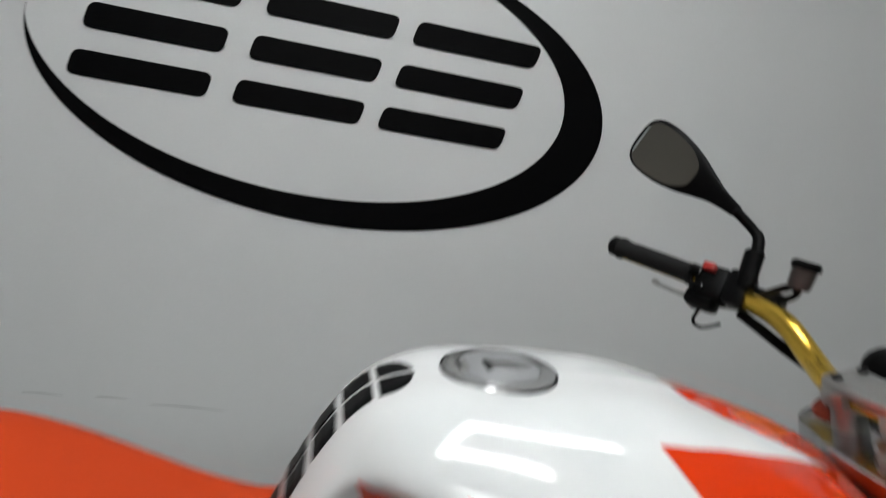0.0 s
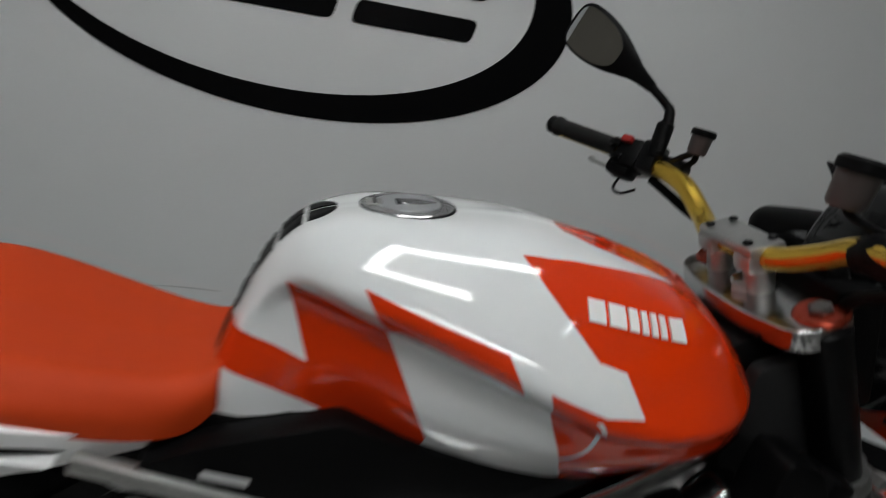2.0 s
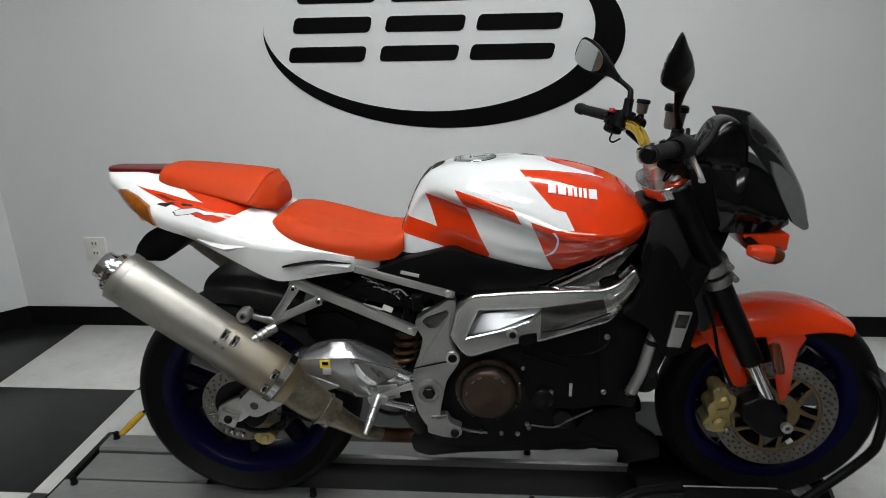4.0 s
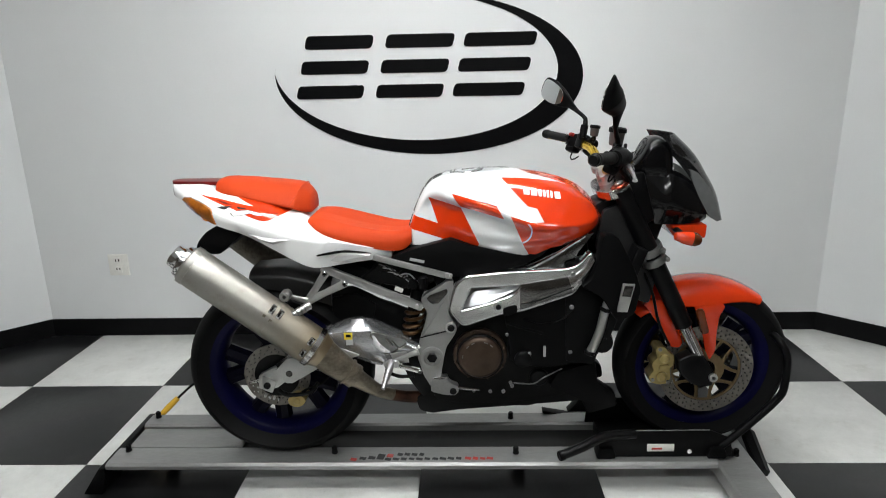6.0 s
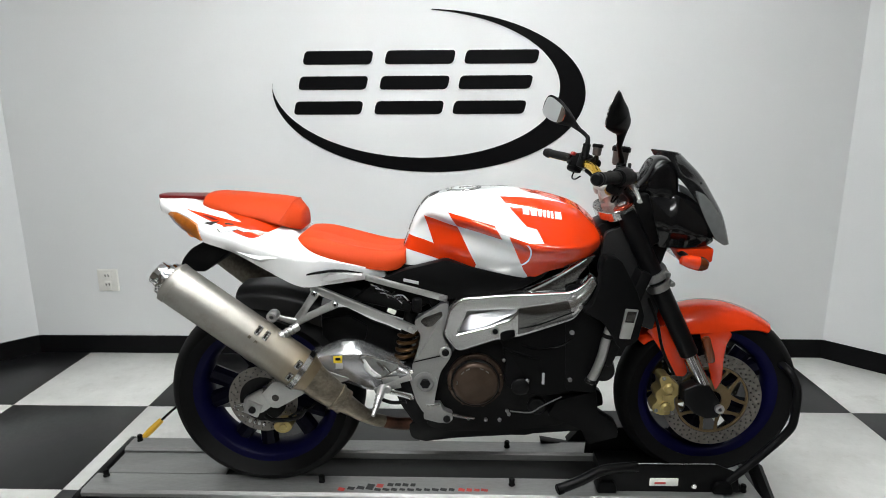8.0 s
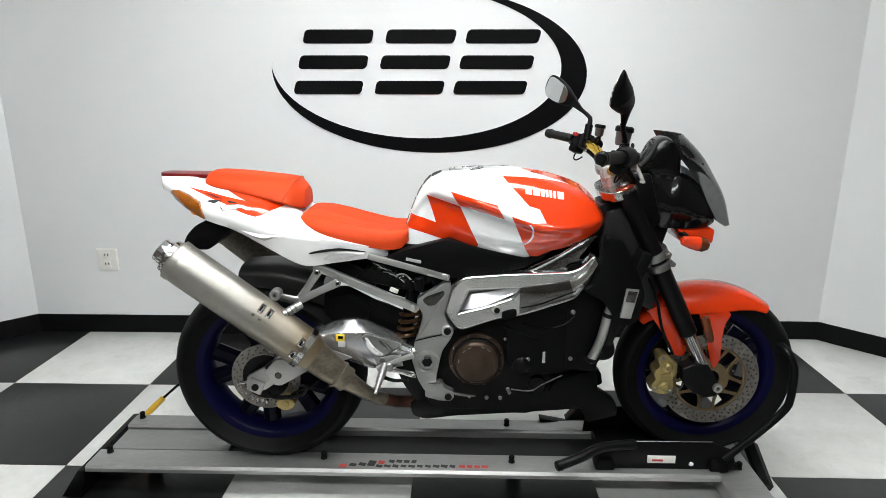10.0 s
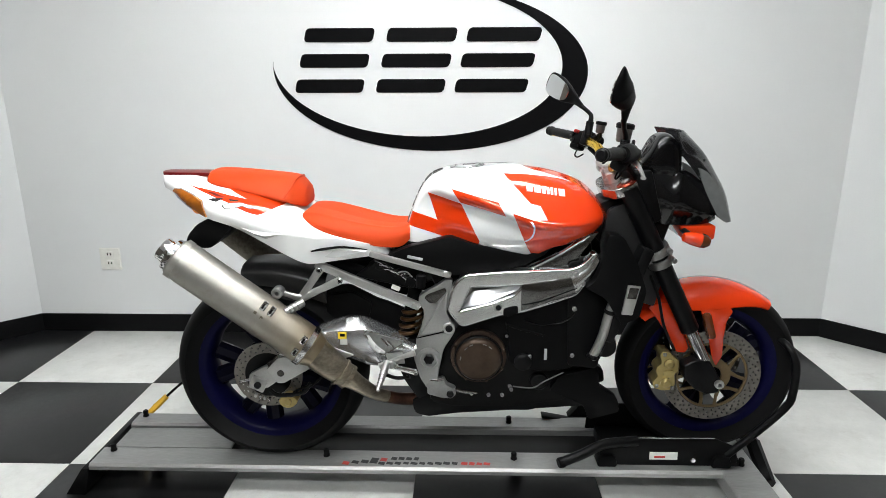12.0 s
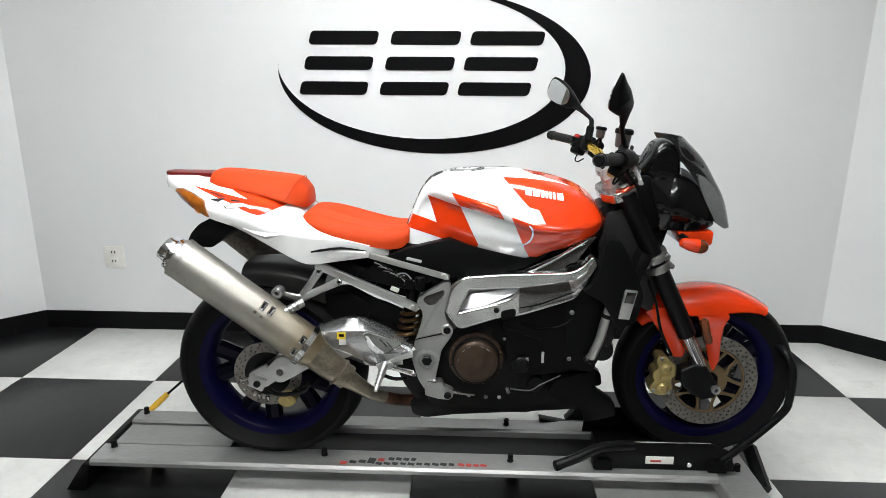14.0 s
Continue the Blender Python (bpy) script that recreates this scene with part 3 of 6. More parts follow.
def rail(name, y0, y1, x0, x1, drop):
    pts = [(y0, DZ - drop), (y0, DZ - 0.008), (y0 + 0.008, DZ), (y1 - 0.004, DZ), (y1, DZ - 0.004), (y1, DZ - drop)]
    one = loft([[(x, y, z) for y, z in pts] for x in (x0, x1)])
    return part(name, rounded(one, 0.0015), "deck", dolly)


front_rail = rail("front_rail", -0.266, -0.165, DX0, DX1, 0.020)
back_rail = rail("back_rail", -0.018, 0.058, DX0 + 0.01, DX1, 0.037)
part("channel", box(((DX0 + DX1) / 2 + 0.02, -0.092, 0.078), (1.95, 0.152, 0.01), 0.002), "deck_dark", dolly)
part("wheel_plate", box((-0.82, -0.0905, 0.100), (0.40, 0.121, 0.008), 0.002), "deck", dolly, "light grey aluminium wheel plate")
part("plate_worn_edge", box((-0.655, -0.024, 0.1075), (0.09, 0.012, 0.005), 0.001), "darkprint", dolly)
part("end_ramp", prism([(-1.125, 0.004), (-1.06, 0.004), (-1.04, 0.07), (-1.04, 0.10), (-1.06, 0.10)], -0.275, 0.085, 0.002), "black_metal", dolly, "black sloped end ramp")
part("cross_channel", prism([(0.974, 0.05), (1.10, 0.05), (1.10, 0.096), (1.092, 0.104), (0.982, 0.104), (0.974, 0.096)], -0.62, 0.09, 0.002), "deck", dolly)
for x, y in ((-0.9, -0.1), (-0.3, -0.05), (0.35, -0.05), (0.9, -0.05), (1.04, -0.55), (1.04, 0.05)):
    part("caster", rod((x, y - 0.012, 0.026), (x, y + 0.012, 0.026), 0.026, 20), "black", dolly)
    part("caster_fork", box((x, y, 0.062), (0.04, 0.04, 0.028), 0.003), "black_metal", dolly)
for x, y in ((-1.0, -0.185), (-0.285, -0.2), (0.325, -0.205), (1.05, -0.21), (-1.0, 0.035), (0.325, 0.02), (-0.28, 0.025)):
    k = part("knob", lathe([(0.0, 0.0), (0.0105, 0.0), (0.0105, 0.004), (0.0085, 0.006), (0.0095, 0.02), (0.007, 0.0235), (0, 0.0235)], (x, y, 0.104 if x > 0.98 else DZ), (0, 0, 1), 14), "black", dolly, "black rubber knob")
pr = random.Random(3)
for x, y, w, h, mat_ in [(-0.215 + 0.030 * k, -0.240 + 0.005 * k, 0.023, 0.018 if k != 3 else 0.032, "redprint" if k in (0, 4) else "darkprint") for k in range(5)] + [(-0.062 + 0.024 * k, -0.212, 0.019, 0.015, "darkprint") for k in range(4)] + [(-0.10 + 0.026 * k, -0.240 + 0.0005 * k, 0.021, 0.013, "darkprint") for k in range(10)] + [(0.165 + 0.024 * k, -0.236, 0.020, 0.015, "redprint") for k in range(4)]:
    part("print_bar", box((x, y + pr.uniform(-0.001, 0.001), DZ + 0.0004), (w * pr.uniform(0.8, 1.05), h * pr.uniform(0.8, 1.05), 0.0008), 0, (0, 0, -12)), mat_, dolly)

strap = thing("tie_down_strap", (0, 0, 0), "black tie-down cable with a yellow grip beside the dolly", "strap")
part("cable", tube([(-1.08, 0.10, 0.014), (-1.06, 0.13, 0.05), (-0.99, 0.18, 0.115), (-0.90, 0.22, 0.17), (-0.80, 0.24, 0.09), (-0.76, 0.25, 0.006)], 0.005, 8), "black", strap)
part("grip", tube([(-1.06, 0.13, 0.05), (-1.025, 0.155, 0.083), (-0.99, 0.18, 0.115)], [0.008, 0.0125, 0.0105], 10), "yellow", strap, "yellow plastic grip")

# ---- the front wheel chock ----
chock = thing("wheel_chock", (0.03, YB, 0.089), "black tubular steel wheel chock holding the front wheel", "wheel chock")
part("base", box((0.80, 0, 0.018), (0.42, 0.2, 0.04), 0.003), "black_metal", chock)
for s in (-1, 1):
    part("side_plate", prism([(0.56, 0.022), (0.565, 0.085), (0.655, 0.120), (0.92, 0.120), (0.99, 0.09), (1.0, 0.022)], s * 0.105, s * 0.112, 0.003), "black_metal", chock)
    part("hoop", tube([(0.96, s * 0.11, 0.06), (1.04, s * 0.11, 0.138), (1.122, s * 0.11, 0.230), (1.138, s * 0.11, 0.28), (1.138, s * 0.105, 0.370), (1.118, s * 0.085, 0.420), (1.112, 0, 0.425)], 0.012, 10), "black_metal", chock)
part("near_arm", tube([(0.43, -0.165, 0.062), (0.50, -0.148, 0.082), (0.575, -0.125, 0.105), (0.68, -0.11, 0.108)], 0.0155, 10), "black_metal", chock)
part("arm_end", rod((0.425, -0.166, 0.061), (0.445, -0.16, 0.064), 0.0165), "black", chock)
part("far_arm", prism([(0.415, 0.036), (0.425, -0.012), (0.57, -0.022), (0.75, -0.02), (0.75, 0.03), (0.60, 0.002)], 0.165, 0.2, 0.004), "black_metal", chock)
part("far_post", prism([(0.50, 0.055), (0.66, 0.055), (0.60, 0.125), (0.55, 0.14), (0.53, 0.09)], 0.12, 0.16, 0.004), "black_metal", chock)
part("leg", tube([(1.075, 0.065, 0.045), (1.128, 0.06, 0.0), (1.118, -0.09, -0.055)], [0.016, 0.024, 0.022], 6, smooth=False), "black_metal", chock)
part("worn_edge", tube([(0.662, -0.111, 0.1195), (0.80, -0.111, 0.1205), (0.918, -0.111, 0.1205)], 0.0014, 6), "chrome", chock)
for x in (0.588, 0.945):
    part("foot", prism(soften([(x - 0.032, 0.023), (x - 0.03, 0.045), (x - 0.02, 0.062), (x + 0.02, 0.062), (x + 0.028, 0.045), (x + 0.03, 0.023)], 0.006, 2), -0.126, -0.072, 0.004), "black", chock)
lab = part("label_plate", box((0.764, -0.1135, 0.058), (0.088, 0.002, 0.026), 0.0005), "plastic", chock, "worn white maker's plate")
part("label_mark", box((0.752, -0.115, 0.055), (0.034, 0.001, 0.007), 0), "redprint", lab)
part("bolt", rod((0.856, -0.11, 0.048), (0.856, -0.123, 0.048), 0.0085), "chrome", chock)

# ---- the motorcycle ----
bike = thing("motorcycle", (0.03, YB, 0.089), "white and orange naked sport motorcycle parked on a dolly", "motorcycle")
RX, RZ, RR = -0.484, 0.313, 0.309
FX, FZ, FR = 0.902, 0.318, 0.280


def holes_disc(r_in, r_out, rows, thick):
    loops = [circle(r_out, 64), circle(r_in, 48)]
    for r, n, off in rows:
        for k in range(n):
            a = 2 * math.pi * k / n + off
            loops.append(circle(0.0034, 8, r * math.cos(a), r * math.sin(a)))
    me = shape_mesh(loops, thick)
    me.transform(Matrix.Rotation(radians(90), 4, "X"))
    return me


def wheel(name, cx, cz, R, W, rim):
    """Tyre, blue rim, five forked spokes and hub about the axle."""
    w = new(name)
    w.parent, w.location = bike, (cx, 0, cz)
    h = W / 2
    crown = [(R - (1 - math.cos(a)) * h * 0.62, math.sin(a) * h) for a in np.linspace(radians(-78), radians(78), 13)]
    prof = [(rim + 0.006, -h * 0.62), (rim + 0.03, -h * 0.84)] + crown + [(rim + 0.03, h * 0.84), (rim + 0.006, h * 0.62)]
    tyre = part("tyre", lathe(prof, sides=80, closed=True), "rubber", w, "black sport tyre")
    lip = [(rim + 0.010, -h * 0.66), (rim + 0.012, -h * 0.60), (rim - 0.004, -h * 0.54), (rim - 0.014, -h * 0.4), (rim - 0.018, 0), (rim - 0.014, h * 0.4), (rim - 0.004, h * 0.54), (rim + 0.012, h * 0.60), (rim + 0.010, h * 0.66),
           (rim - 0.006, h * 0.62), (rim - 0.012, h * 0.56), (rim - 0.022, h * 0.4), (rim - 0.026, 0), (rim - 0.022, -h * 0.4), (rim - 0.012, -h * 0.56), (rim - 0.006, -h * 0.62)]
    part("rim", lathe(lip, sides=80, closed=True), "blue", w, "deep blue rim")
    for k in range(5):
        a = 2 * math.pi * k / 5 + (0.62 if R > 0.3 else 0.68)
        bm = None
        for s in (-1, 1):
            e, g = a + s * (0.24 if R > 0.3 else 0.2), a + s * 0.10
            bm = tube([(0.032 * math.cos(a), 0, 0.032 * math.sin(a)), (0.09 * math.cos(g), 0, 0.09 * math.sin(g)), ((rim - 0.03) * math.cos(e), 0, (rim - 0.03) * math.sin(e))], [0.036, 0.028, 0.030] if R > 0.3 else [0.034, 0.026, 0.029], 8, 4, bm)
        part("spoke", bm, "blue_dark", w)
    # two thin rings draw the rim's highlights in a brighter blue
    for e in (-0.60, -0.50):
        part("rim_edge", lathe([(rim + (0.004 if e < -0.55 else -0.010) + 0.0012 * math.cos(q), h * e + 0.0012 * math.sin(q)) for q in np.linspace(0, 2 * math.pi, 6, endpoint=False)], sides=80, closed=True), "blue_highlight", w)
    part("hub", lathe([(0.0, -h * 0.75), (0.03, -h * 0.75), (0.036, -h * 0.5), (0.034, h * 0.5), (0.03, h * 0.75), (0, h * 0.75)], sides=28), "black_metal", w)
    return w


rear = wheel("rear_wheel", RX, RZ, RR, 0.186, 0.222)
front = wheel("front_wheel", FX, FZ, FR, 0.118, 0.205)
d = part("brake_disc", holes_disc(0.074, 0.108, [(0.082, 22, 0), (0.091, 22, 0.14), (0.1, 22, 0.05)], 0.005), "brake", rear, "drilled steel brake disc")
d.location = (0, -0.085, 0)
part("disc_carrier", lathe([(0.03, -0.004), (0.076, -0.003), (0.076, 0.003), (0.03, 0.004)], (0, -0.083, 0), sides=32, closed=True), "black_metal", rear)
for s in (-1, 1):
    d = part("brake_disc", holes_disc(0.112, 0.150, [(0.119, 30, 0), (0.127, 30, 0.1), (0.135, 30, 0.03), (0.143, 30, 0.13)], 0.005), "brake", front, "drilled steel brake disc")
    d.location = (0, s * 0.072, 0)
    part("carrier_ring", lathe([(0.03, -0.004), (0.058, -0.004), (0.058, 0.004), (0.03, 0.004)], (0, s * 0.071, 0), sides=32, closed=True), "carrier", front)
    part("carrier_rim", lathe([(0.103, -0.003), (0.110, -0.003), (0.110, 0.003), (0.103, 0.003)], (0, s * 0.071, 0), sides=48, closed=True), "carrier", front)
    for k in range(10):
        a = 2 * math.pi * (k // 2) / 5 + 0.3
        w_ = 0.42 if k % 2 else -0.42
        part("carrier_arm", tube([(0.054 * math.cos(a + w_ * 0.25), s * 0.071, 0.054 * math.sin(a + w_ * 0.25)), (0.082 * math.cos(a + w_ * 0.85), s * 0.071, 0.082 * math.sin(a + w_ * 0.85)), (0.108 * math.cos(a + w_), s * 0.071, 0.108 * math.sin(a + w_))], [0.008, 0.005, 0.007], 8, 4, flat=0.5), "carrier", front)
part("axle_nut", lathe([(0.006, 0), (0.013, 0), (0.014, 0.004), (0.013, 0.012), (0.006, 0.012)], (0, -0.128, 0), (0, -1, 0), 20, closed=True), "alu", front)
loops = [[((0.112 if k % 2 else 0.104) * math.cos(math.pi * k / 42), (0.112 if k % 2 else 0.104) * math.sin(math.pi * k / 42)) for k in range(84)], circle(0.03, 24)]
for k in range(5):
    loops.append(circle(0.017, 12, 0.066 * math.cos(1.257 * k), 0.066 * math.sin(1.257 * k)))
me = shape_mesh(loops, 0.007)
me.transform(Matrix.Rotation(radians(90), 4, "X"))
part("sprocket", me, "black_metal", rear, "dark rear sprocket").location = (0, 0.098, 0)
part("cush_drive", lathe([(0.03, 0.0), (0.085, 0.0), (0.085, 0.035), (0.03, 0.035)], (0, 0.055, 0), sides=32, closed=True), "black_metal", rear)

# added plate: blocks the bright floor seen through the rear wheel
part("left_arm_plate", prism(soften([(-0.64, 0.25), (-0.60, 0.34), (-0.52, 0.38), (-0.35, 0.42), (-0.1, 0.44), (-0.1, 0.36), (-0.33, 0.31), (-0.40, 0.22), (-0.46, 0.17), (-0.55, 0.16), (-0.62, 0.19)], 0.015, 3), 0.140, 0.152, 0.003), "black_metal", bike, "black plate added to darken the view through the rear wheel")
chain = part("drive_chain", box((-0.24, 0.108, 0.412), (0.46, 0.014, 0.018), 0.002, (0, 3, 0)), "black_metal", bike, "dark drive chain")
part("lower_run", box((-0.24, 0.108, 0.262), (0.48, 0.014, 0.018), 0.002, (0, -14, 0)), "black_metal", chain)
part("chain_guard", prism(soften([(-0.60, 0.36), (-0.56, 0.44), (-0.44, 0.47), (-0.2, 0.46), (-0.2, 0.435), (-0.42, 0.435), (-0.54, 0.40), (-0.575, 0.345)], 0.01, 3), 0.12, 0.135, 0.003), "black", bike, "black chain guard")

# calipers
for s in (-1, 1):
    c = part("front_caliper", prism(soften([(0.7335, 0.411), (0.757, 0.410), (0.768, 0.393), (0.787, 0.382), (0.786, 0.346), (0.775, 0.336), (0.7815, 0.303), (0.766, 0.283), (0.742, 0.281), (0.717, 0.2895), (0.712, 0.310), (0.727, 0.330), (0.719, 0.345), (0.722, 0.360), (0.734, 0.370), (0.733, 0.382), (0.727, 0.396)], 0.006, 3), s * 0.052, s * 0.106, 0.006, segments=3), "brass", bike, "gold four-piston brake caliper")
    for x, z, r in ((0.752, 0.309, 0.017), (0.757, 0.372, 0.016)):
        part("piston_cap", lathe([(0, 0.011), (r * 0.55, 0.011), (r * 0.75, 0.008), (r, 0.006), (r, -0.004), (0, -0.004)], (x, s * 0.106, z), (0, s, 0), 22), "brass", c)
    part("bridge", prism(soften([(0.742, 0.330), (0.770, 0.338), (0.772, 0.352), (0.740, 0.348)], 0.004, 2), s * 0.10, s * 0.112, 0.003), "brass", c)
    for x, z in ((0.724, 0.298), (0.741, 0.402), (0.772, 0.291)):
        part("caliper_bolt", disc((x, s * 0.108, z), (0, 1, 0), 0.006, 0.008, sides=10), "alu_dark", c)
    part("bleed_nipple", rod((0.765, s * 0.09, 0.415), (0.758, s * 0.09, 0.435), 0.004, 8), "chrome", c)
rc = part("rear_caliper", prism(soften([(-0.442, 0.228), (-0.446, 0.246), (-0.425, 0.260), (-0.398, 0.256), (-0.384, 0.240), (-0.402, 0.220), (-0.425, 0.217)], 0.012, 4), -0.125, -0.06, 0.008, segments=3), "brass", bike, "gold rear brake caliper")
part("piston_cap", disc((-0.415, -0.127, 0.24), (0, 1, 0), 0.011, 0.01), "brass", rc)
part("caliper_bracket", tube([(-0.47, -0.12, 0.275), (-0.44, -0.125, 0.262), (-0.37, -0.118, 0.268), (-0.345, -0.115, 0.30)], 0.007, 8), "black_metal", rc)
part("rear_brake_line", tube([(-0.40, -0.11, 0.265), (-0.37, -0.12, 0.285), (-0.33, -0.115, 0.30), (-0.27, -0.11, 0.36)], 0.004, 8), "black", rc)

# ---- fork, fender, steering ----
TOP, FOOT = Vector((0.584, 0, 0.93)), Vector((0.892, 0, 0.318))
for s in (-1, 1):
    o = Vector((0, s * 0.103, 0))
    at = lambda k: TOP.lerp(FOOT, k) + o
    leg = part("fork_leg", rod(at(0.028), at(0.735), 0.0275, 20), "black_metal", bike, "black fork tube")
    part("slider", rod(at(0.72), at(0.90), 0.0195, 20), "chrome", leg, "chrome fork slider")
    part("axle_clamp", prism([(0.795, 0.375), (0.83, 0.392), (0.872, 0.388), (0.900, 0.345), (0.915, 0.315), (0.905, 0.285), (0.87, 0.28), (0.835, 0.295), (0.80, 0.33)], o.y - 0.024, o.y + 0.024, 0.006, segments=3), "black_metal", leg)
    lift = Vector((0, -s * 0.006, 0.005))
    part("fork_cap", rod(at(0.014) + lift, at(0.029) + lift, 0.029, 28), "redan", leg, "red anodised fork cap")
    part("preload_adjuster", rod(at(0.004) + lift, at(0.016) + lift, 0.0135, 6), "alu_dark", leg, "grey preload adjuster")


def clamp_plate(centre, thick, tilt, spread, depth):
    loop = soften([(-depth * 0.5, -spread), (depth * 0.5, -spread), (depth * 0.62, -spread * 0.6), (depth * 0.5, 0), (depth * 0.62, spread * 0.6), (depth * 0.5, spread), (-depth * 0.5, spread), (-depth * 0.75, spread * 0.35), (-depth * 0.75, -spread * 0.35)], 0.025, 5)
    me = shape_mesh([loop], thick, 0.003)
    me.transform(pose(*centre, 0, tilt, 0))
    return me


part("upper_triple_clamp", clamp_plate((0.588, 0, 0.905), 0.022, -22, 0.119, 0.069), "polish", bike, "polished upper triple clamp")
low_clamp = part("lower_triple_clamp", clamp_plate((0.692, 0, 0.712), 0.03, -27, 0.115, 0.075), "alu_dark", bike, "cast aluminium lower triple clamp")
for s in (-1, 1):
    o = Vector((0, s * 0.103, 0))
    c_ = TOP.lerp(FOOT, 0.365) + o
    d_ = (FOOT - TOP).normalized()
    for h in (-0.016, 0.016):
        part("clamp_ring", lathe([(0.027, -0.011), (0.034, -0.011), (0.036, -0.007), (0.036, 0.007), (0.034, 0.011), (0.027, 0.011)], c_ + d_ * h, d_, 28, closed=True), "alu_dark", low_clamp)
        part("pinch_bolt", rod(c_ + d_ * h + Vector((0.03, -s * 0.02, 0.012)), c_ + d_ * h + Vector((0.03, s * 0.034, 0.012)), 0.008, 12), "alu_dark", low_clamp)
part("steering_stem", rod((0.575, 0, 0.915), (0.70, 0, 0.68), 0.03, 20), "black_metal", bike)
part("stem_nut", rod((0.572, 0, 0.905), (0.562, 0, 0.925), 0.018, 6), "alu", bike)
for y in (-0.012, 0.066):
    riser = part("bar_riser", rod((0.585, y, 0.89), (0.567, y, 0.944), 0.018, 18), "alu", bike, "grey handlebar riser")
    part("riser_foot", lathe([(0.018, -0.003), (0.024, -0.003), (0.024, 0.004), (0.018, 0.010)], (0.584, y, 0.897), (-0.3, 0, 1), 24, closed=True), "alu", riser)
    part("riser_block", box((0.563, y, 0.952), (0.048, 0.034, 0.024), 0.006, (0, -20, 0)), "alu", riser)
clamp_top = part("clamp_bridge", box((0.560, 0.027, 0.9665), (0.048, 0.112, 0.016), 0.006, (0, -20, 0)), "alu", bike, "grey aluminium handlebar clamp")
for y in (-0.012, 0.066):
    for d in (-0.016, 0.016):
        part("clamp_bolt", disc((0.557 + d * 0.94, y, 0.9755 + d * 0.34), (-0.34, 0, 0.94), 0.006, 0.005, sides=14), "black_metal", clamp_top)

# fender: an arched shell over the tyre with blades beside the fork
rings = []
for a in np.linspace(radians(55), radians(141), 30):
    k = (a - radians(55)) / radians(86)
    halfw = 0.066 + 0.012 * math.sin(math.pi * k)
    drop = 0.026 + 0.052 * math.sin(math.pi * k) ** 1.3
    r = FR + 0.018 - 0.008 * math.cos(math.pi * k)
    ring = []
    for j, b in enumerate(np.linspace(-1, 1, 15)):
        y = halfw * math.sin(b * math.pi / 2)
        rr = r - drop * (1 - math.cos(b * math.pi / 2)) ** 1.3
        ring.append((FX + rr * math.cos(a), y, FZ + rr * math.sin(a)))
    inner_ring = [(x - 0.004 * math.cos(a), y * 0.95, z - 0.004 * math.sin(a)) for x, y, z in ring[::-1]]
    rings.append(ring + inner_ring)
fender = part("front_fender", loft(rings), "orange", bike, "glossy orange front fender")
for s in (-1, 1):
    part("front_blade", prism(soften([(0.842, 0.545), (0.87, 0.552), (0.930, 0.545), (0.944, 0.532), (0.928, 0.50), (0.924, 0.45), (0.926, 0.385), (0.910, 0.350), (0.896, 0.38), (0.88, 0.44), (0.86, 0.50)], 0.008, 3), s * 0.066, s * 0.0765, 0.004), "orange", fender)
    part("rear_blade", prism(soften([(0.686, 0.543), (0.72, 0.556), (0.785, 0.556), (0.79, 0.53), (0.80, 0.47), (0.821, 0.410), (0.810, 0.394), (0.783, 0.398), (0.762, 0.434), (0.735, 0.48), (0.70, 0.53)], 0.008, 3), s * 0.066, s * 0.0765, 0.004), "orange", fender)
    part("reflector", box((0.852, s * 0.134, 0.507), (0.026, 0.026, 0.085), 0.011, (0, -17, 0)), "amber_dark", fender, "amber side reflector")

# brake lines
for s in (-1, 1):
    part("brake_line", tube([(0.66, s * 0.06, 0.70), (0.70, s * 0.11, 0.60), (0.725, s * 0.12, 0.50), (0.765, s * 0.115, 0.42)], 0.0045, 8), "black", bike)

# ---- handlebar and controls ----
BAR = [(0.563, 0, 0.955), (0.563, 0.085, 0.954), (0.573, 0.135, 0.966), (0.565, 0.185, 0.996), (0.548, 0.24, 1.008), (0.513, 0.318, 1.016), (0.448, 0.424, 1.026)]
bar = part("handlebar", tube([(x + 0.003, -y * 0.94, z + 0.011 * min(1, y / 0.3)) for x, y, z in BAR[:3:-1]] + [(0.570, -0.138, 1.006), (0.573, -0.092, 0.985), (0.567, -0.046, 0.964)] + BAR, [0.011, 0.011, 0.013, 0.0145, 0.0145, 0.0145, 0.0145, 0.0145, 0.0145, 0.0145, 0.013, 0.011, 0.011], 16, 8), "gold", bike, "gold anodised handlebar")
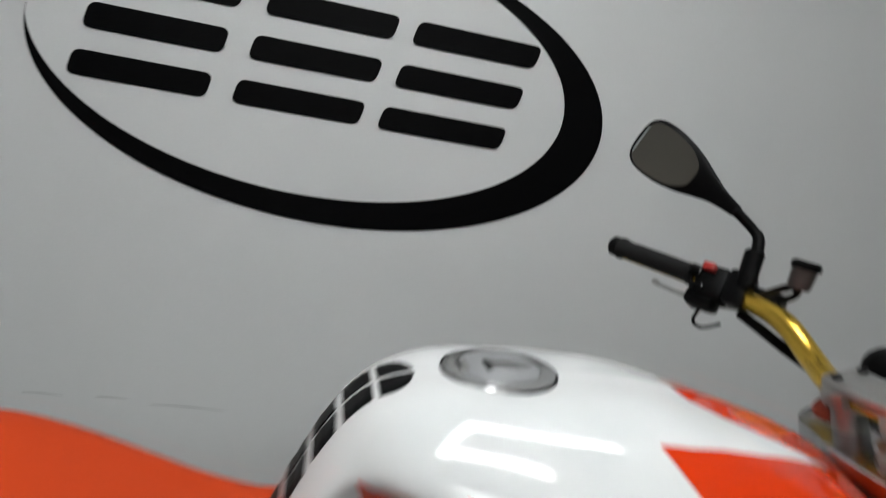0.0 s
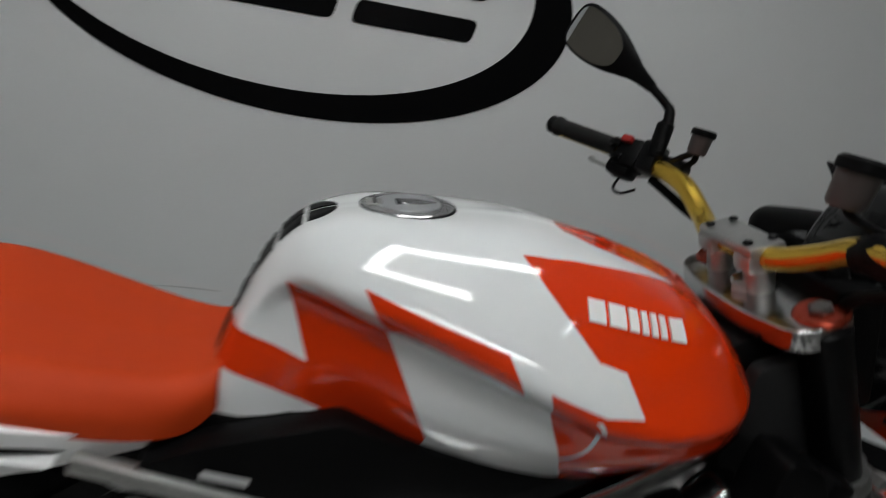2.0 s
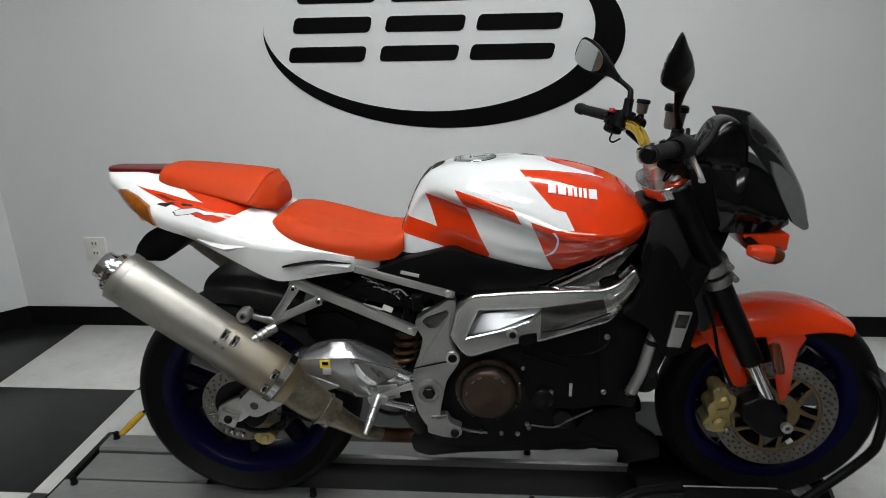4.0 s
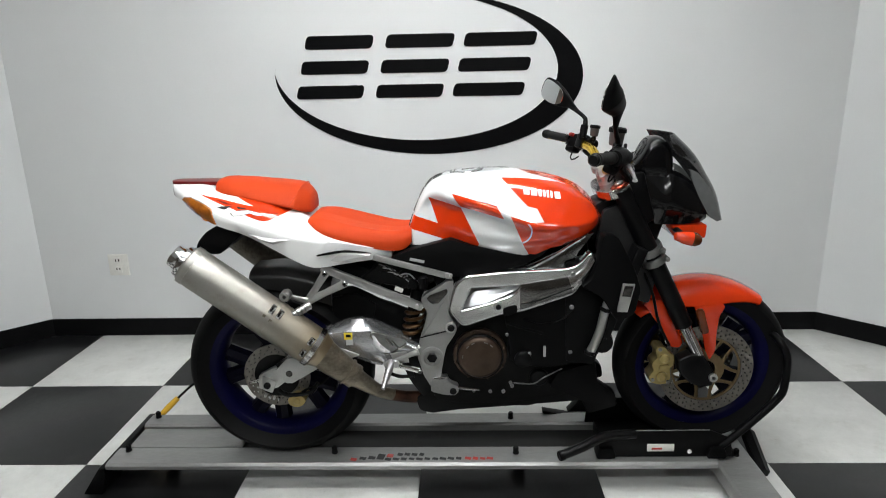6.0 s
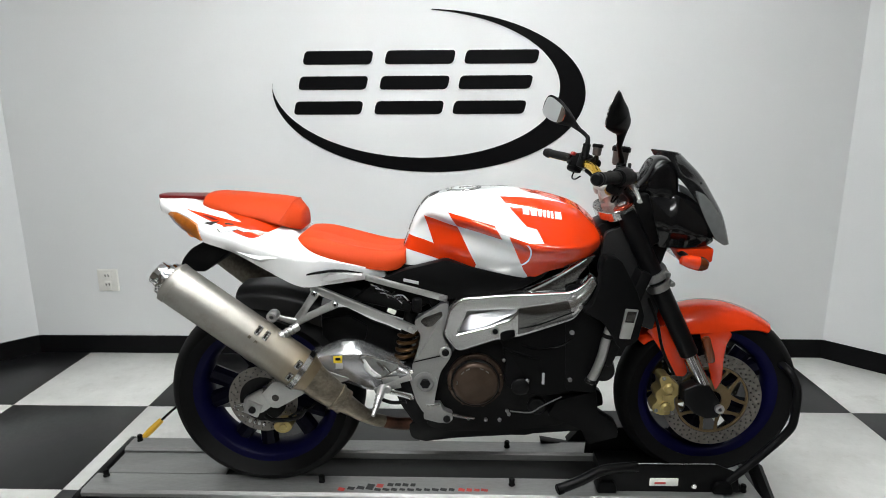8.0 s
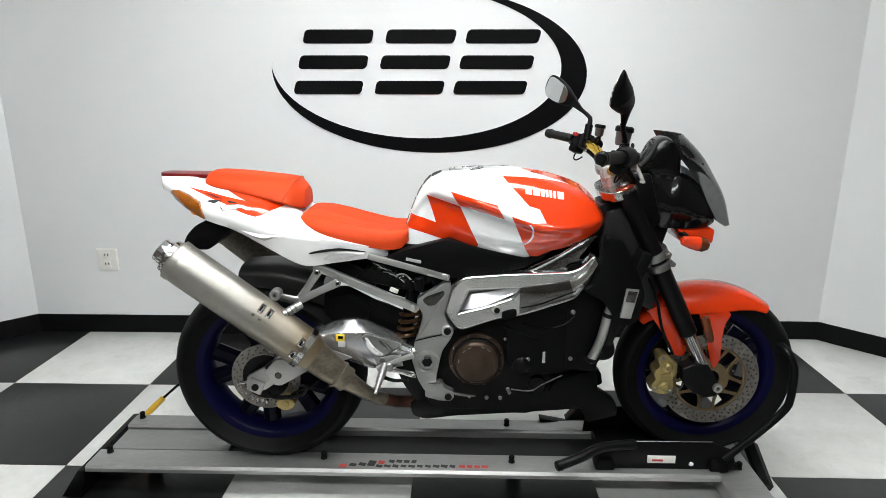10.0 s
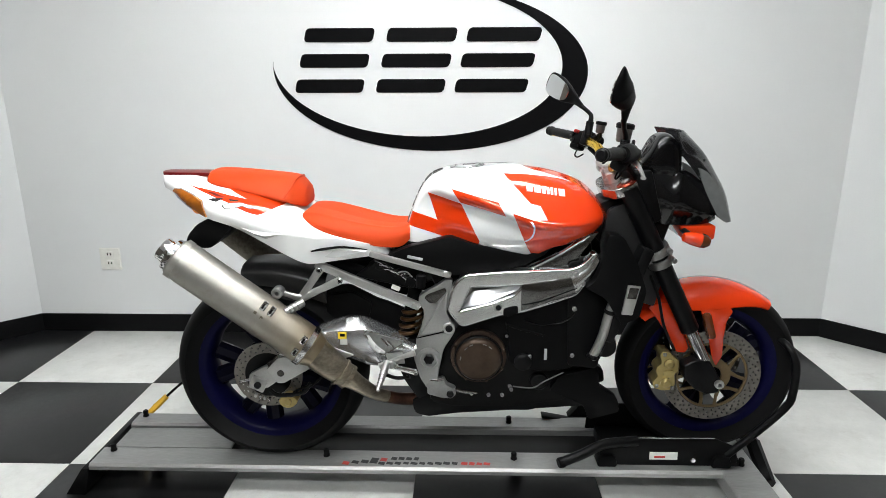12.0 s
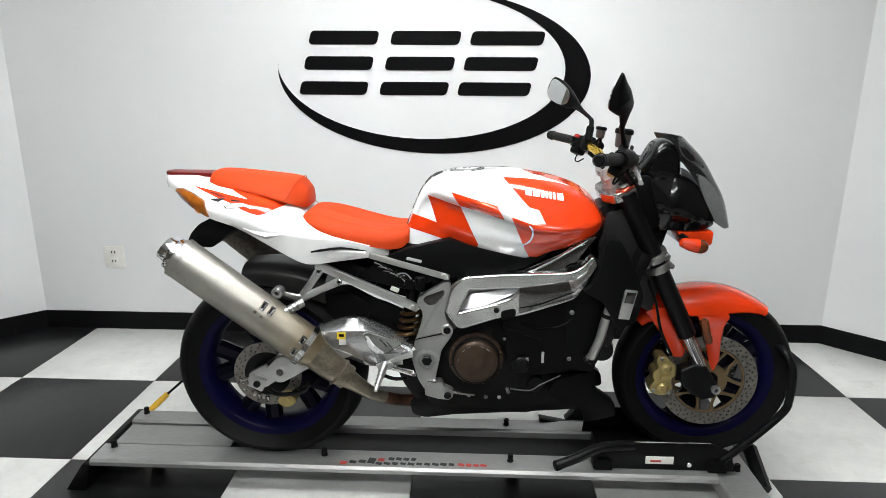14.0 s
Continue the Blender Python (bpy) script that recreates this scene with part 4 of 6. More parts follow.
for s in (-1, 1):
    f = lambda p: Vector((p[0] + 0.006, p[1] + 0.028, p[2] - 0.008)) if s > 0 else Vector((p[0] + 0.010, -p[1] - 0.004, p[2] - 0.002))
    g0, g1 = Vector((0.507, 0.29, 1.029)), Vector((0.440, 0.400, 1.039))
    ax = (g1 - g0).normalized()
    prof = [(0.0, -0.002), (0.0165, -0.002), (0.017, 0.006), (0.015, 0.010)]
    for k in range(14):
        prof += [(0.0151, 0.014 + k * 0.0068), (0.0144, 0.0174 + k * 0.0068)]
    L = (g1 - g0).length
    prof += [(0.015, L - 0.012), (0.017, L - 0.008), (0.017, L), (0.0, L)]
    part("grip", lathe(prof, f(g0), (ax.x, s * ax.y, ax.z), 24), "grip", bar, "black rubber grip")
    part("bar_end", lathe([(0, 0), (0.013, 0), (0.0155, 0.003), (0.0155, 0.012), (0.011, 0.017), (0, 0.017)], f(g1), (ax.x, s * ax.y, ax.z), 20), "black_metal", bar)
    yaw = math.degrees(math.atan2(ax.x, ax.y)) * -s
    c0 = Vector((0.522, 0.262, 1.022))
    sw = part("switch_housing", box(f(c0), (0.044, 0.046, 0.05), 0.009, (0, 25, yaw)), "black", bar, "black switch housing")
    part("switch_lower", box(f(c0 + Vector((-0.010, 0.004, -0.024))), (0.038, 0.044, 0.026), 0.008, (0, 25, yaw)), "black", bar)
    if s > 0:
        part("red_switch", box(f(c0 + Vector((-0.016, -0.004, 0.026))), (0.014, 0.018, 0.012), 0.003, (0, 25, yaw)), "redbtn", sw, "red switch")
    part("rocker", box(f(c0 + Vector((-0.026, 0.012, 0.016))), (0.014, 0.02, 0.012), 0.003, (0, 25, yaw)), "gloss_black", sw)
    part("rocker", box(f(c0 + Vector((-0.026, 0.0, -0.004))), (0.014, 0.02, 0.012), 0.003, (0, 25, yaw)), "gloss_black", sw)
    part("master_cylinder", rod(f((0.548, 0.235, 1.022)), f((0.575, 0.186, 1.020)), 0.0145, 14), "black_metal", bar)
    part("lever_clamp", box(f((0.538, 0.228, 1.026)), (0.04, 0.03, 0.05), 0.006, (0, 20, yaw)), "black_metal", bar)
    blade = [(0.570, 0.232, 1.004), (0.568, 0.275, 0.992), (0.555, 0.33, 0.984), (0.534, 0.410, 0.985), (0.531, 0.430, 0.988)] if s > 0 else [(0.562, 0.232, 1.002), (0.566, 0.255, 0.992), (0.568, 0.275, 0.982), (0.568, 0.292, 0.973), (0.567, 0.298, 0.970)]
    part("lever", tube([f(q) for q in blade], [0.008, 0.006, 0.0055, 0.0055, 0.0075], 10, 5, flat=0.7), "alu", bar, "silver hand lever")
    r0 = Vector((0.568, 0.181, 1.056)) if s > 0 else Vector((0.574, -0.094, 1.058))
    big = 0.86 if s > 0 else 1.25
    res = part("reservoir", lathe([(0, -0.016 * big), (0.0135 * big, -0.016 * big), (0.016 * big, -0.012 * big), (0.0175 * big, 0.015 * big), (0, 0.015 * big)], r0, (0.12, 0, 1), 18), "resin", bar, "smoked fluid reservoir with black cap")
    part("reservoir_cap", lathe([(0, 0.0145 * big), (0.0205 * big, 0.0145 * big), (0.0205 * big, 0.0235 * big), (0.017 * big, 0.0265 * big), (0, 0.0265 * big)], r0, (0.12, 0, 1), 18), "black", res)
    part("reservoir_bracket", tube([f((0.555, 0.205, 1.028)), f((0.566, 0.184, 1.044)), f((0.570, 0.172, 1.050))], 0.005, 8), "black_metal", res)
    part("reservoir_hose", tube([r0 - Vector((0, 0, 0.012)), r0 + Vector((0.004, s * 0.010, -0.026)), f((0.566, 0.195, 1.022))], 0.0045, 8), "black", res)
    part("cable", tube([f((0.545, 0.225, 0.995)), f((0.565, 0.17, 0.975)), f((0.60, 0.10, 0.94)), f((0.63, 0.05, 0.86)), f((0.60, 0.03, 0.74))], 0.0075, 8), "black", bar)
    part("cable", tube([f((0.514, 0.266, 0.99)), f((0.505, 0.266, 0.968)), f((0.512, 0.252, 0.962)), f((0.528, 0.236, 0.974))], 0.0025, 8), "black", bar)
    # mirror
    stem0, neck = f((0.536, 0.212, 1.04)), Vector((0.521, 0.276, 1.124)) if s > 0 else Vector((0.527, -0.264, 1.107))
    mir = part("mirror_stalk", tube([stem0, f((0.545, 0.224, 1.094)), f((0.540, 0.234, 1.110)), neck] if s > 0 else [stem0, f((0.534, 0.226, 1.066)), f((0.526, 0.240, 1.086)), neck], [0.0105, 0.008, 0.0065, 0.007], 12, 6), "black", bar, "black mirror stalk")
    part("stalk_base", rod(f((0.534, 0.216, 1.03)), f((0.543, 0.223, 1.084)) if s > 0 else f((0.536, 0.222, 1.06)), 0.013, 12), "black", mir)
    cen = Vector((0.449, 0.440, 1.213)) if s > 0 else Vector((0.491, -0.380, 1.234))
    way = (cen - neck).normalized()
    face = Vector((-0.80, -0.60, 0.0)) if s > 0 else Vector((-0.60, 0.80, 0.0))
    tilt = 0.27 if s > 0 else 0.0
    face = (face - way * face.dot(way)).normalized()
    wide = way.cross(face).normalized()
    rings = []
    head_rows = [(-0.004, 0.008, 0.008, 0.0), (0.025, 0.018, 0.011, -0.009), (0.045, 0.025, 0.015, -0.014), (0.060, 0.0315, 0.019, -0.0095), (0.085, 0.037, 0.023, 0.003), (0.105, 0.0405, 0.024, 0.012), (0.115, 0.039, 0.022, 0.013), (0.144, 0.028, 0.016, 0.014), (0.168, 0.012, 0.009, 0.006), (0.177, 0.003, 0.004, 0.001)]
    if s > 0:
        head_rows = [(-0.004, 0.008, 0.008, 0), (0.035, 0.014, 0.011, 0), (0.062, 0.023, 0.017, 0), (0.088, 0.033, 0.022, 0), (0.120, 0.0405, 0.025, 0), (0.148, 0.0415, 0.023, 0), (0.165, 0.038, 0.018, 0), (0.175, 0.030, 0.013, 0), (0.179, 0.018, 0.008, 0)]
    for along, half, deep, off in stations(head_rows, 33):
        c = neck + way * along + face * tilt * max(0, along - 0.05)
        ring = []
        for q in np.linspace(0, 2 * math.pi, 24, endpoint=False):
            cx_, sx_ = math.cos(q), math.sin(q)
            dz = deep * (sx_ if sx_ < 0 else sx_ * 0.32)
            ring.append(c + wide * (half * cx_ + off) + face * dz)
        rings.append(ring)
    head = part("mirror_head", loft(rings), "black", mir, "black teardrop mirror head")
    rings = []
    glass_rows = [(0.058, 0.024, 0.0072, -0.008), (0.085, 0.031, 0.0086, 0.003), (0.105, 0.034, 0.0086, 0.012), (0.144, 0.022, 0.0062, 0.013), (0.160, 0.010, 0.0045, 0.009)]
    if s > 0:
        glass_rows = [(0.074, 0.008, 0.0072, 0), (0.079, 0.019, 0.0080, 0), (0.096, 0.030, 0.0088, 0), (0.121, 0.0355, 0.0090, 0), (0.145, 0.0362, 0.0088, 0), (0.160, 0.033, 0.0080, 0), (0.169, 0.025, 0.0070, 0), (0.172, 0.012, 0.0062, 0)]
    for along, half, rise, off in stations(glass_rows, 33):
        c = neck + way * along + wide * off + face * (rise + tilt * max(0, along - 0.05))
        rings.append([c + wide * half, c - wide * half, c - wide * half - face * 0.003, c + wide * half - face * 0.003])
    part("mirror_glass", loft(rings), "mirror", head, "mirror glass", 60)

part("throttle_housing", tube([(0.572, -0.132, 0.999), (0.574, -0.150, 1.006), (0.574, -0.178, 1.010), (0.566, -0.21, 1.018), (0.545, -0.258, 1.024), (0.522, -0.296, 1.026)], [0.017, 0.022, 0.024, 0.024, 0.025, 0.021], 14, 5), "black", bar, "black throttle housing")

# ---- headlamp, screen, clocks ----
cowl_rows = [(0.612, 0, 0.978, 0.03, 0.976, 0.06, 0.965, 0.062, 0.945, 0.05, 0.93),
             (0.640, 0, 0.978, 0.045, 0.975, 0.065, 0.960, 0.075, 0.90, 0.06, 0.85),
             (0.665, 0, 0.985, 0.05, 0.982, 0.076, 0.965, 0.09, 0.88, 0.07, 0.81),
             (0.700, 0, 0.980, 0.05, 0.977, 0.078, 0.960, 0.10, 0.88, 0.08, 0.802),
             (0.724, 0, 0.965, 0.05, 0.962, 0.078, 0.950, 0.108, 0.87, 0.085, 0.80),
             (0.744, 0, 0.962, 0.05, 0.960, 0.086, 0.946, 0.108, 0.87, 0.085, 0.80),
             (0.790, 0, 0.946, 0.04, 0.943, 0.072, 0.928, 0.105, 0.855, 0.085, 0.80),
             (0.838, 0, 0.905, 0.04, 0.902, 0.070, 0.885, 0.085, 0.84, 0.07, 0.802),
             (0.868, 0, 0.845, 0.03, 0.842, 0.05, 0.82, 0.052, 0.812, 0.04, 0.804)]
cowl = part("headlamp_cowl", half_loft(cowl_rows, 30, 5), "gloss_black", bike, "gloss black headlamp cowl")
part("headlamp_lens", half_loft([(0.800, 0, 0.930, 0.03, 0.928, 0.06, 0.91, 0.065, 0.88, 0.05, 0.85), (0.835, 0, 0.890, 0.03, 0.888, 0.055, 0.875, 0.06, 0.855, 0.045, 0.835), (0.868, 0, 0.845, 0.02, 0.844, 0.035, 0.838, 0.037, 0.83, 0.03, 0.825)], 12, 5), "gloss_black", cowl, "dark headlamp lens")
mid = [(0.762, 1.066), (0.829, 1.004), (0.873, 0.938), (0.905, 0.880), (0.930, 0.797)]
edge = [(0.720, 1.068), (0.752, 1.015), (0.806, 0.978), (0.872, 0.888), (0.902, 0.808)]
rings = []
for j in np.linspace(-1, 1, 17):
    k = abs(j) ** 2.2
    pts = spline([Vector((m_[0] * (1 - k) + e_[0] * k, j * (0.112, 0.086, 0.074, 0.070, 0.066)[i], m_[1] * (1 - k) + e_[1] * k)) for i, (m_, e_) in enumerate(zip(mid, edge))], 5)
    rings.append([tuple(p) for p in pts] + [(p.x - 0.0025, p.y * 0.985, p.z - 0.002) for p in pts[::-1]])
screen = part("flyscreen", loft(rings), "smoke", bike, "dark smoked flyscreen")
for s in (-1, 1):
    for x, z in ((0.80, 0.985), (0.862, 0.88)):
        part("screen_bolt", disc((x + 0.012, s * 0.071, z), (0.3, s, 0.3), 0.004, 0.004), "black_metal", screen)
DASH = [(0.640, 0, 0.985, 0.03, 0.984, 0.055, 0.978, 0.062, 0.965, 0.05, 0.95),
        (0.658, 0, 1.012, 0.045, 1.010, 0.075, 0.998, 0.082, 0.965, 0.06, 0.93),
        (0.680, 0, 1.050, 0.05, 1.047, 0.082, 1.028, 0.090, 0.965, 0.07, 0.92),
        (0.708, 0, 1.060, 0.05, 1.057, 0.082, 1.040, 0.090, 0.965, 0.07, 0.92),
        (0.732, 0, 1.047, 0.05, 1.042, 0.080, 1.026, 0.088, 0.960, 0.07, 0.91),
        (0.749, 0, 1.018, 0.04, 1.012, 0.060, 1.000, 0.070, 0.955, 0.06, 0.92)]
pod = half_loft(DASH, 30, 5)
for v in pod.verts:
    v.co.y = v.co.y * 0.70 - 0.024
clocks = part("dashboard", pod, "gloss_black", bike, "black instrument dashboard")
part("clock_rim", tube([(0.698, -0.070, 1.050), (0.682, -0.074, 1.030), (0.672, -0.077, 1.002), (0.678, -0.077, 0.982), (0.692, -0.076, 0.972)], [0.002, 0.004, 0.0055, 0.004, 0.002], 8), "lamp", clocks, "grey plastic clock rim")
part("clock_face", box((0.6605, -0.024, 1.008), (0.010, 0.062, 0.05), 0.004, (0, 28, 0)), "gloss_black", clocks)
part("clock_pod", tube([(0.688, 0.168, 0.960), (0.690, 0.150, 0.963), (0.696, 0.095, 0.972), (0.700, 0.03, 0.982)], [0.014, 0.027, 0.030, 0.030], 18, 5), "black", clocks, "rounded black hood beside the dashboard")
for s in (-1, 1):
    # the wall's reflection is put into this glass as a grey base colour
    part("lamp_side", prism(soften([(0.797, 0.965), (0.820, 0.954), (0.842, 0.930), (0.871, 0.890), (0.900, 0.812), (0.890, 0.805), (0.864, 0.821), (0.829, 0.882), (0.806, 0.931)], 0.006, 3), s * 0.066, s * 0.084, 0.006, segments=3), "lamp", cowl, "smoked side glass, greyed for its reflection")
part("chin", prism([(0.754, 0.797), (0.862, 0.797), (0.860, 0.757), (0.81, 0.738), (0.778, 0.750)], -0.085, 0.085, 0.006), "orange", cowl, "orange chin panel")
for s in (-1, 1):
    sig = part("turn_signal", lathe([(0, -0.046), (0.012, -0.04), (0.019, -0.015), (0.021, 0.008), (0, 0.008)], (0.785, s * 0.150, 0.772), (0.98, 0, -0.2), 18), "orange", bike, "orange front turn signal with dark amber lens")
    part("lens", lathe([(0.021, 0.008), (0.020, 0.022), (0.013, 0.034), (0, 0.037)], (0.785, s * 0.150, 0.772), (0.98, 0, -0.2), 18), "amber_dark", sig)
    part("stem", rod((0.768, s * 0.07, 0.784), (0.778, s * 0.145, 0.775), 0.009), "black", sig)

# ---- tank ----
TANK = [(-0.0485, 0, 0.77, 0.03, 0.767, 0.05, 0.762, 0.062, 0.756, 0.07, 0.748, 0.07, 0.738),
        (-0.0325, 0, 0.82, 0.03, 0.817, 0.054, 0.806, 0.066, 0.79, 0.074, 0.768, 0.075, 0.742),
        (-0.0045, 0, 0.889, 0.034, 0.885, 0.06, 0.864, 0.066, 0.835, 0.075, 0.79, 0.079, 0.745),
        (0.0225, 0, 0.9285, 0.044, 0.9241, 0.072, 0.895, 0.064, 0.862, 0.076, 0.8, 0.081, 0.75),
        (0.0511, 0, 0.947, 0.058, 0.9411, 0.094, 0.905, 0.074, 0.87, 0.083, 0.81, 0.083, 0.757),
        (0.0986, 0, 0.958, 0.074, 0.9521, 0.122, 0.897, 0.095, 0.862, 0.102, 0.81, 0.093, 0.763),
        (0.1688, 0, 0.963, 0.088, 0.9541, 0.152, 0.884, 0.122, 0.846, 0.127, 0.79, 0.11, 0.74),
        (0.2556, 0, 0.968, 0.098, 0.9501, 0.178, 0.858, 0.152, 0.822, 0.151, 0.775, 0.122, 0.726),
        (0.325, 0, 0.9605, 0.106, 0.9361, 0.188, 0.834, 0.171, 0.803, 0.161, 0.768, 0.12, 0.716),
        (0.38, 0, 0.95, 0.11, 0.923, 0.188, 0.83, 0.183, 0.803, 0.173, 0.776, 0.145, 0.745),
        (0.43, 0, 0.936, 0.107, 0.909, 0.18, 0.834, 0.182, 0.806, 0.168, 0.778, 0.13, 0.752),
        (0.48, 0, 0.914, 0.096, 0.888, 0.154, 0.834, 0.16, 0.808, 0.148, 0.785, 0.11, 0.765),
        (0.522, 0, 0.877, 0.07, 0.86, 0.112, 0.834, 0.118, 0.815, 0.11, 0.8, 0.085, 0.786),
        (0.55, 0, 0.838, 0.03, 0.833, 0.05, 0.826, 0.055, 0.82, 0.05, 0.814, 0.04, 0.808)]
tank = part("fuel_tank", half_loft(TANK, 90, 6, 8), "tank", bike, "glossy white fuel tank with orange angular stripes", 50)
CAP = Vector((0.1395, 0, 0.9600))
NRM = Vector((-0.08, 0, 1)).normalized()
cap = part("filler_cap", lathe([(0, -0.006), (0.0492, -0.006), (0.0492, 0.0022), (0.0482, 0.0032), (0.0362, 0.0040), (0.0354, 0.0030), (0, 0.0030)], CAP, NRM, 64), "polish", tank, "brushed silver filler cap")
part("seal_ring", lathe([(0.0492, -0.008), (0.0512, -0.008), (0.0512, 0.0020), (0.0492, 0.0020)], CAP, NRM, 64, closed=True), "black", tank)


def cap_plate(loop, h, mat, name):
    me = shape_mesh([[(x * 0.93, y * 0.93) for x, y in loop]], h, 0.0004)
    q = Vector((0, 0, 1)).rotation_difference(NRM).to_matrix().to_4x4()
    me.transform(Matrix.Translation(CAP + NRM * (0.0030 + h / 2)) @ q)
    return part(name, me, mat, cap)


cap_plate(circle(0.0375, 40), 0.0016, "cap", "cap_disc")
cap_plate([(-0.046, -0.013), (-0.03, -0.013), (-0.03, 0.013), (-0.046, 0.013)], 0.0018, "alu", "hinge")
cap_plate([(-0.0395, -0.011), (-0.037, -0.011), (-0.037, 0.011), (-0.0395, 0.011)], 0.0022, "black", "hinge_gap")
cap_plate([(-0.008, -0.010), (0.014, -0.010), (0.019, -0.006), (0.032, 0.0), (0.019, 0.006), (0.014, 0.010), (-0.008, 0.010)], 0.0030, "polish", "key_flap")
cap_plate([(-0.0135, -0.012), (-0.0095, -0.012), (-0.0095, 0.012), (-0.0135, 0.012)], 0.0024, "black", "flap_gap")


DENSE = stations(TANK, 300)


def on_tank(u, w):
    """A point of the tank's skin on the centre strip: x, half width."""
    r = min(DENSE, key=lambda q: abs(q[0] - u))
    side = spline([Vector((r[1 + 2 * i], r[2 + 2 * i], 0)) for i in range(4)], 8)[:17]
    zs = float(np.interp(abs(w), [q.x for q in side], [q.y for q in side]))
    return Vector((u, w, zs))


# black rubber pads on the back of the tank, with the painted bars of lettering beside the stripes
for k0, k1 in ((0.038, 0.066), (0.013, 0.033), (-0.007, 0.0075), (-0.024, -0.012), (-0.040, -0.029)):
    for s in (-1, 1):
        rings = []
        for u in np.linspace(k0, k1, 11):
            t_ = (u - k0) / (k1 - k0)
            half = 0.031 * (math.sqrt(max(0.02, 1 - ((t_ - 0.25) / 0.75) ** 2)) if k1 > 0.06 and t_ > 0.25 else 1)
            lo_, hi_ = on_tank(u - 0.003, 0), on_tank(u + 0.003, 0)
            n_ = Vector((lo_.z - hi_.z, 0, hi_.x - lo_.x)).normalized()
            top = [on_tank(u, s * (0.0038 + (half - 0.0038) * j)) for j in np.linspace(0, 1, 6)]
            rings.append([tuple(q + n_ * (0.0014 - 0.0009 * (j == 5))) for j, q in enumerate(top)] + [tuple(q - n_ * 0.005) for q in top[::-1]])
        part("tank_pad", loft(rings), "black", tank, "black rubber tank pad")


def skin_bar(x0, z0, x1, z1, height, name, mat="white"):
    """A painted bar that follows the tank's side."""
    for s in (-1, 1):
        rings = []
        for t_ in np.linspace(0, 1, 5):
            x, z = x0 + (x1 - x0) * t_, z0 + (z1 - z0) * t_
            r = min(DENSE, key=lambda q: abs(q[0] - x))
            side = spline([Vector((r[1 + 2 * i], r[2 + 2 * i], 0)) for i in range(6)], 8)[:18]
            zs, ys = [p.y for p in side][::-1], [p.x for p in side][::-1]
            ring = []
            for dz, lift in ((-height / 2, 0.0026), (0, 0.003), (height / 2, 0.0026), (height / 2, -0.002), (-height / 2, -0.002)):
                y = float(np.interp(z + dz, zs, ys)) + lift * 0.8
                ring.append((x, s * y, z + dz + lift * 0.5))
            rings.append(ring)
        part(name, loft(rings), mat, tank)


for u, w in ((0, 0.15), (0.185, 0.15), (0.37, 0.08), (0.485, 0.055), (0.575, 0.055), (0.665, 0.055), (0.765, 0.15)):
    skin_bar(0.304 + 0.118 * u, 0.916 - 0.0175 * u, 0.304 + 0.118 * (u + w), 0.916 - 0.0175 * (u + w), 0.017, "white_bar")

# ---- seats and tail ----
SEAT = [(-0.352, 0, 0.820, 0.05, 0.820, 0.085, 0.818, 0.090, 0.810, 0.08, 0.802),
        (-0.335, 0, 0.836, 0.06, 0.836, 0.100, 0.833, 0.116, 0.818, 0.112, 0.806),
        (-0.285, 0, 0.829, 0.07, 0.832, 0.113, 0.830, 0.138, 0.808, 0.138, 0.786),
        (-0.23, 0, 0.813, 0.075, 0.818, 0.116, 0.818, 0.142, 0.795, 0.143, 0.770),
        (-0.17, 0, 0.798, 0.07, 0.802, 0.109, 0.804, 0.134, 0.780, 0.136, 0.754),
        (-0.10, 0, 0.787, 0.06, 0.789, 0.096, 0.790, 0.116, 0.766, 0.118, 0.738),
        (-0.055, 0, 0.788, 0.05, 0.790, 0.084, 0.788, 0.101, 0.768, 0.101, 0.737),
        (-0.030, 0, 0.798, 0.045, 0.799, 0.074, 0.794, 0.086, 0.776, 0.086, 0.754)]
part("rider_seat", half_loft(SEAT, 44, 5, 6), "seat", bike, "orange vinyl rider seat", 60)
PILLION = [(-0.628, 0, 0.938, 0.03, 0.937, 0.050, 0.930, 0.058, 0.918, 0.055, 0.908),
           (-0.615, 0, 0.953, 0.04, 0.950, 0.065, 0.938, 0.074, 0.920, 0.071, 0.908),
           (-0.55, 0, 0.952, 0.045, 0.948, 0.078, 0.932, 0.093, 0.911, 0.091, 0.898),
           (-0.45, 0, 0.942, 0.05, 0.938, 0.088, 0.917, 0.109, 0.893, 0.108, 0.882),
           (-0.385, 0, 0.935, 0.05, 0.930, 0.089, 0.907, 0.117, 0.879, 0.115, 0.870),
           (-0.362, 0, 0.927, 0.046, 0.921, 0.076, 0.899, 0.092, 0.871, 0.088, 0.857),
           (-0.340, 0, 0.904, 0.036, 0.898, 0.054, 0.880, 0.060, 0.860, 0.052, 0.846)]
pill = part("pillion_seat", half_loft(PILLION, 44, 5, 6), "seat", bike, "orange vinyl pillion seat", 60)
seam = [(-0.392, 0.116, 0.874), (-0.386, 0.114, 0.884), (-0.374, 0.086, 0.906), (-0.366, 0.052, 0.926), (-0.362, 0, 0.931)]
part("seam", tube(seam + [(x, -y, z) for x, y, z in seam[-2::-1]], 0.0016, 6), "seat", pill)
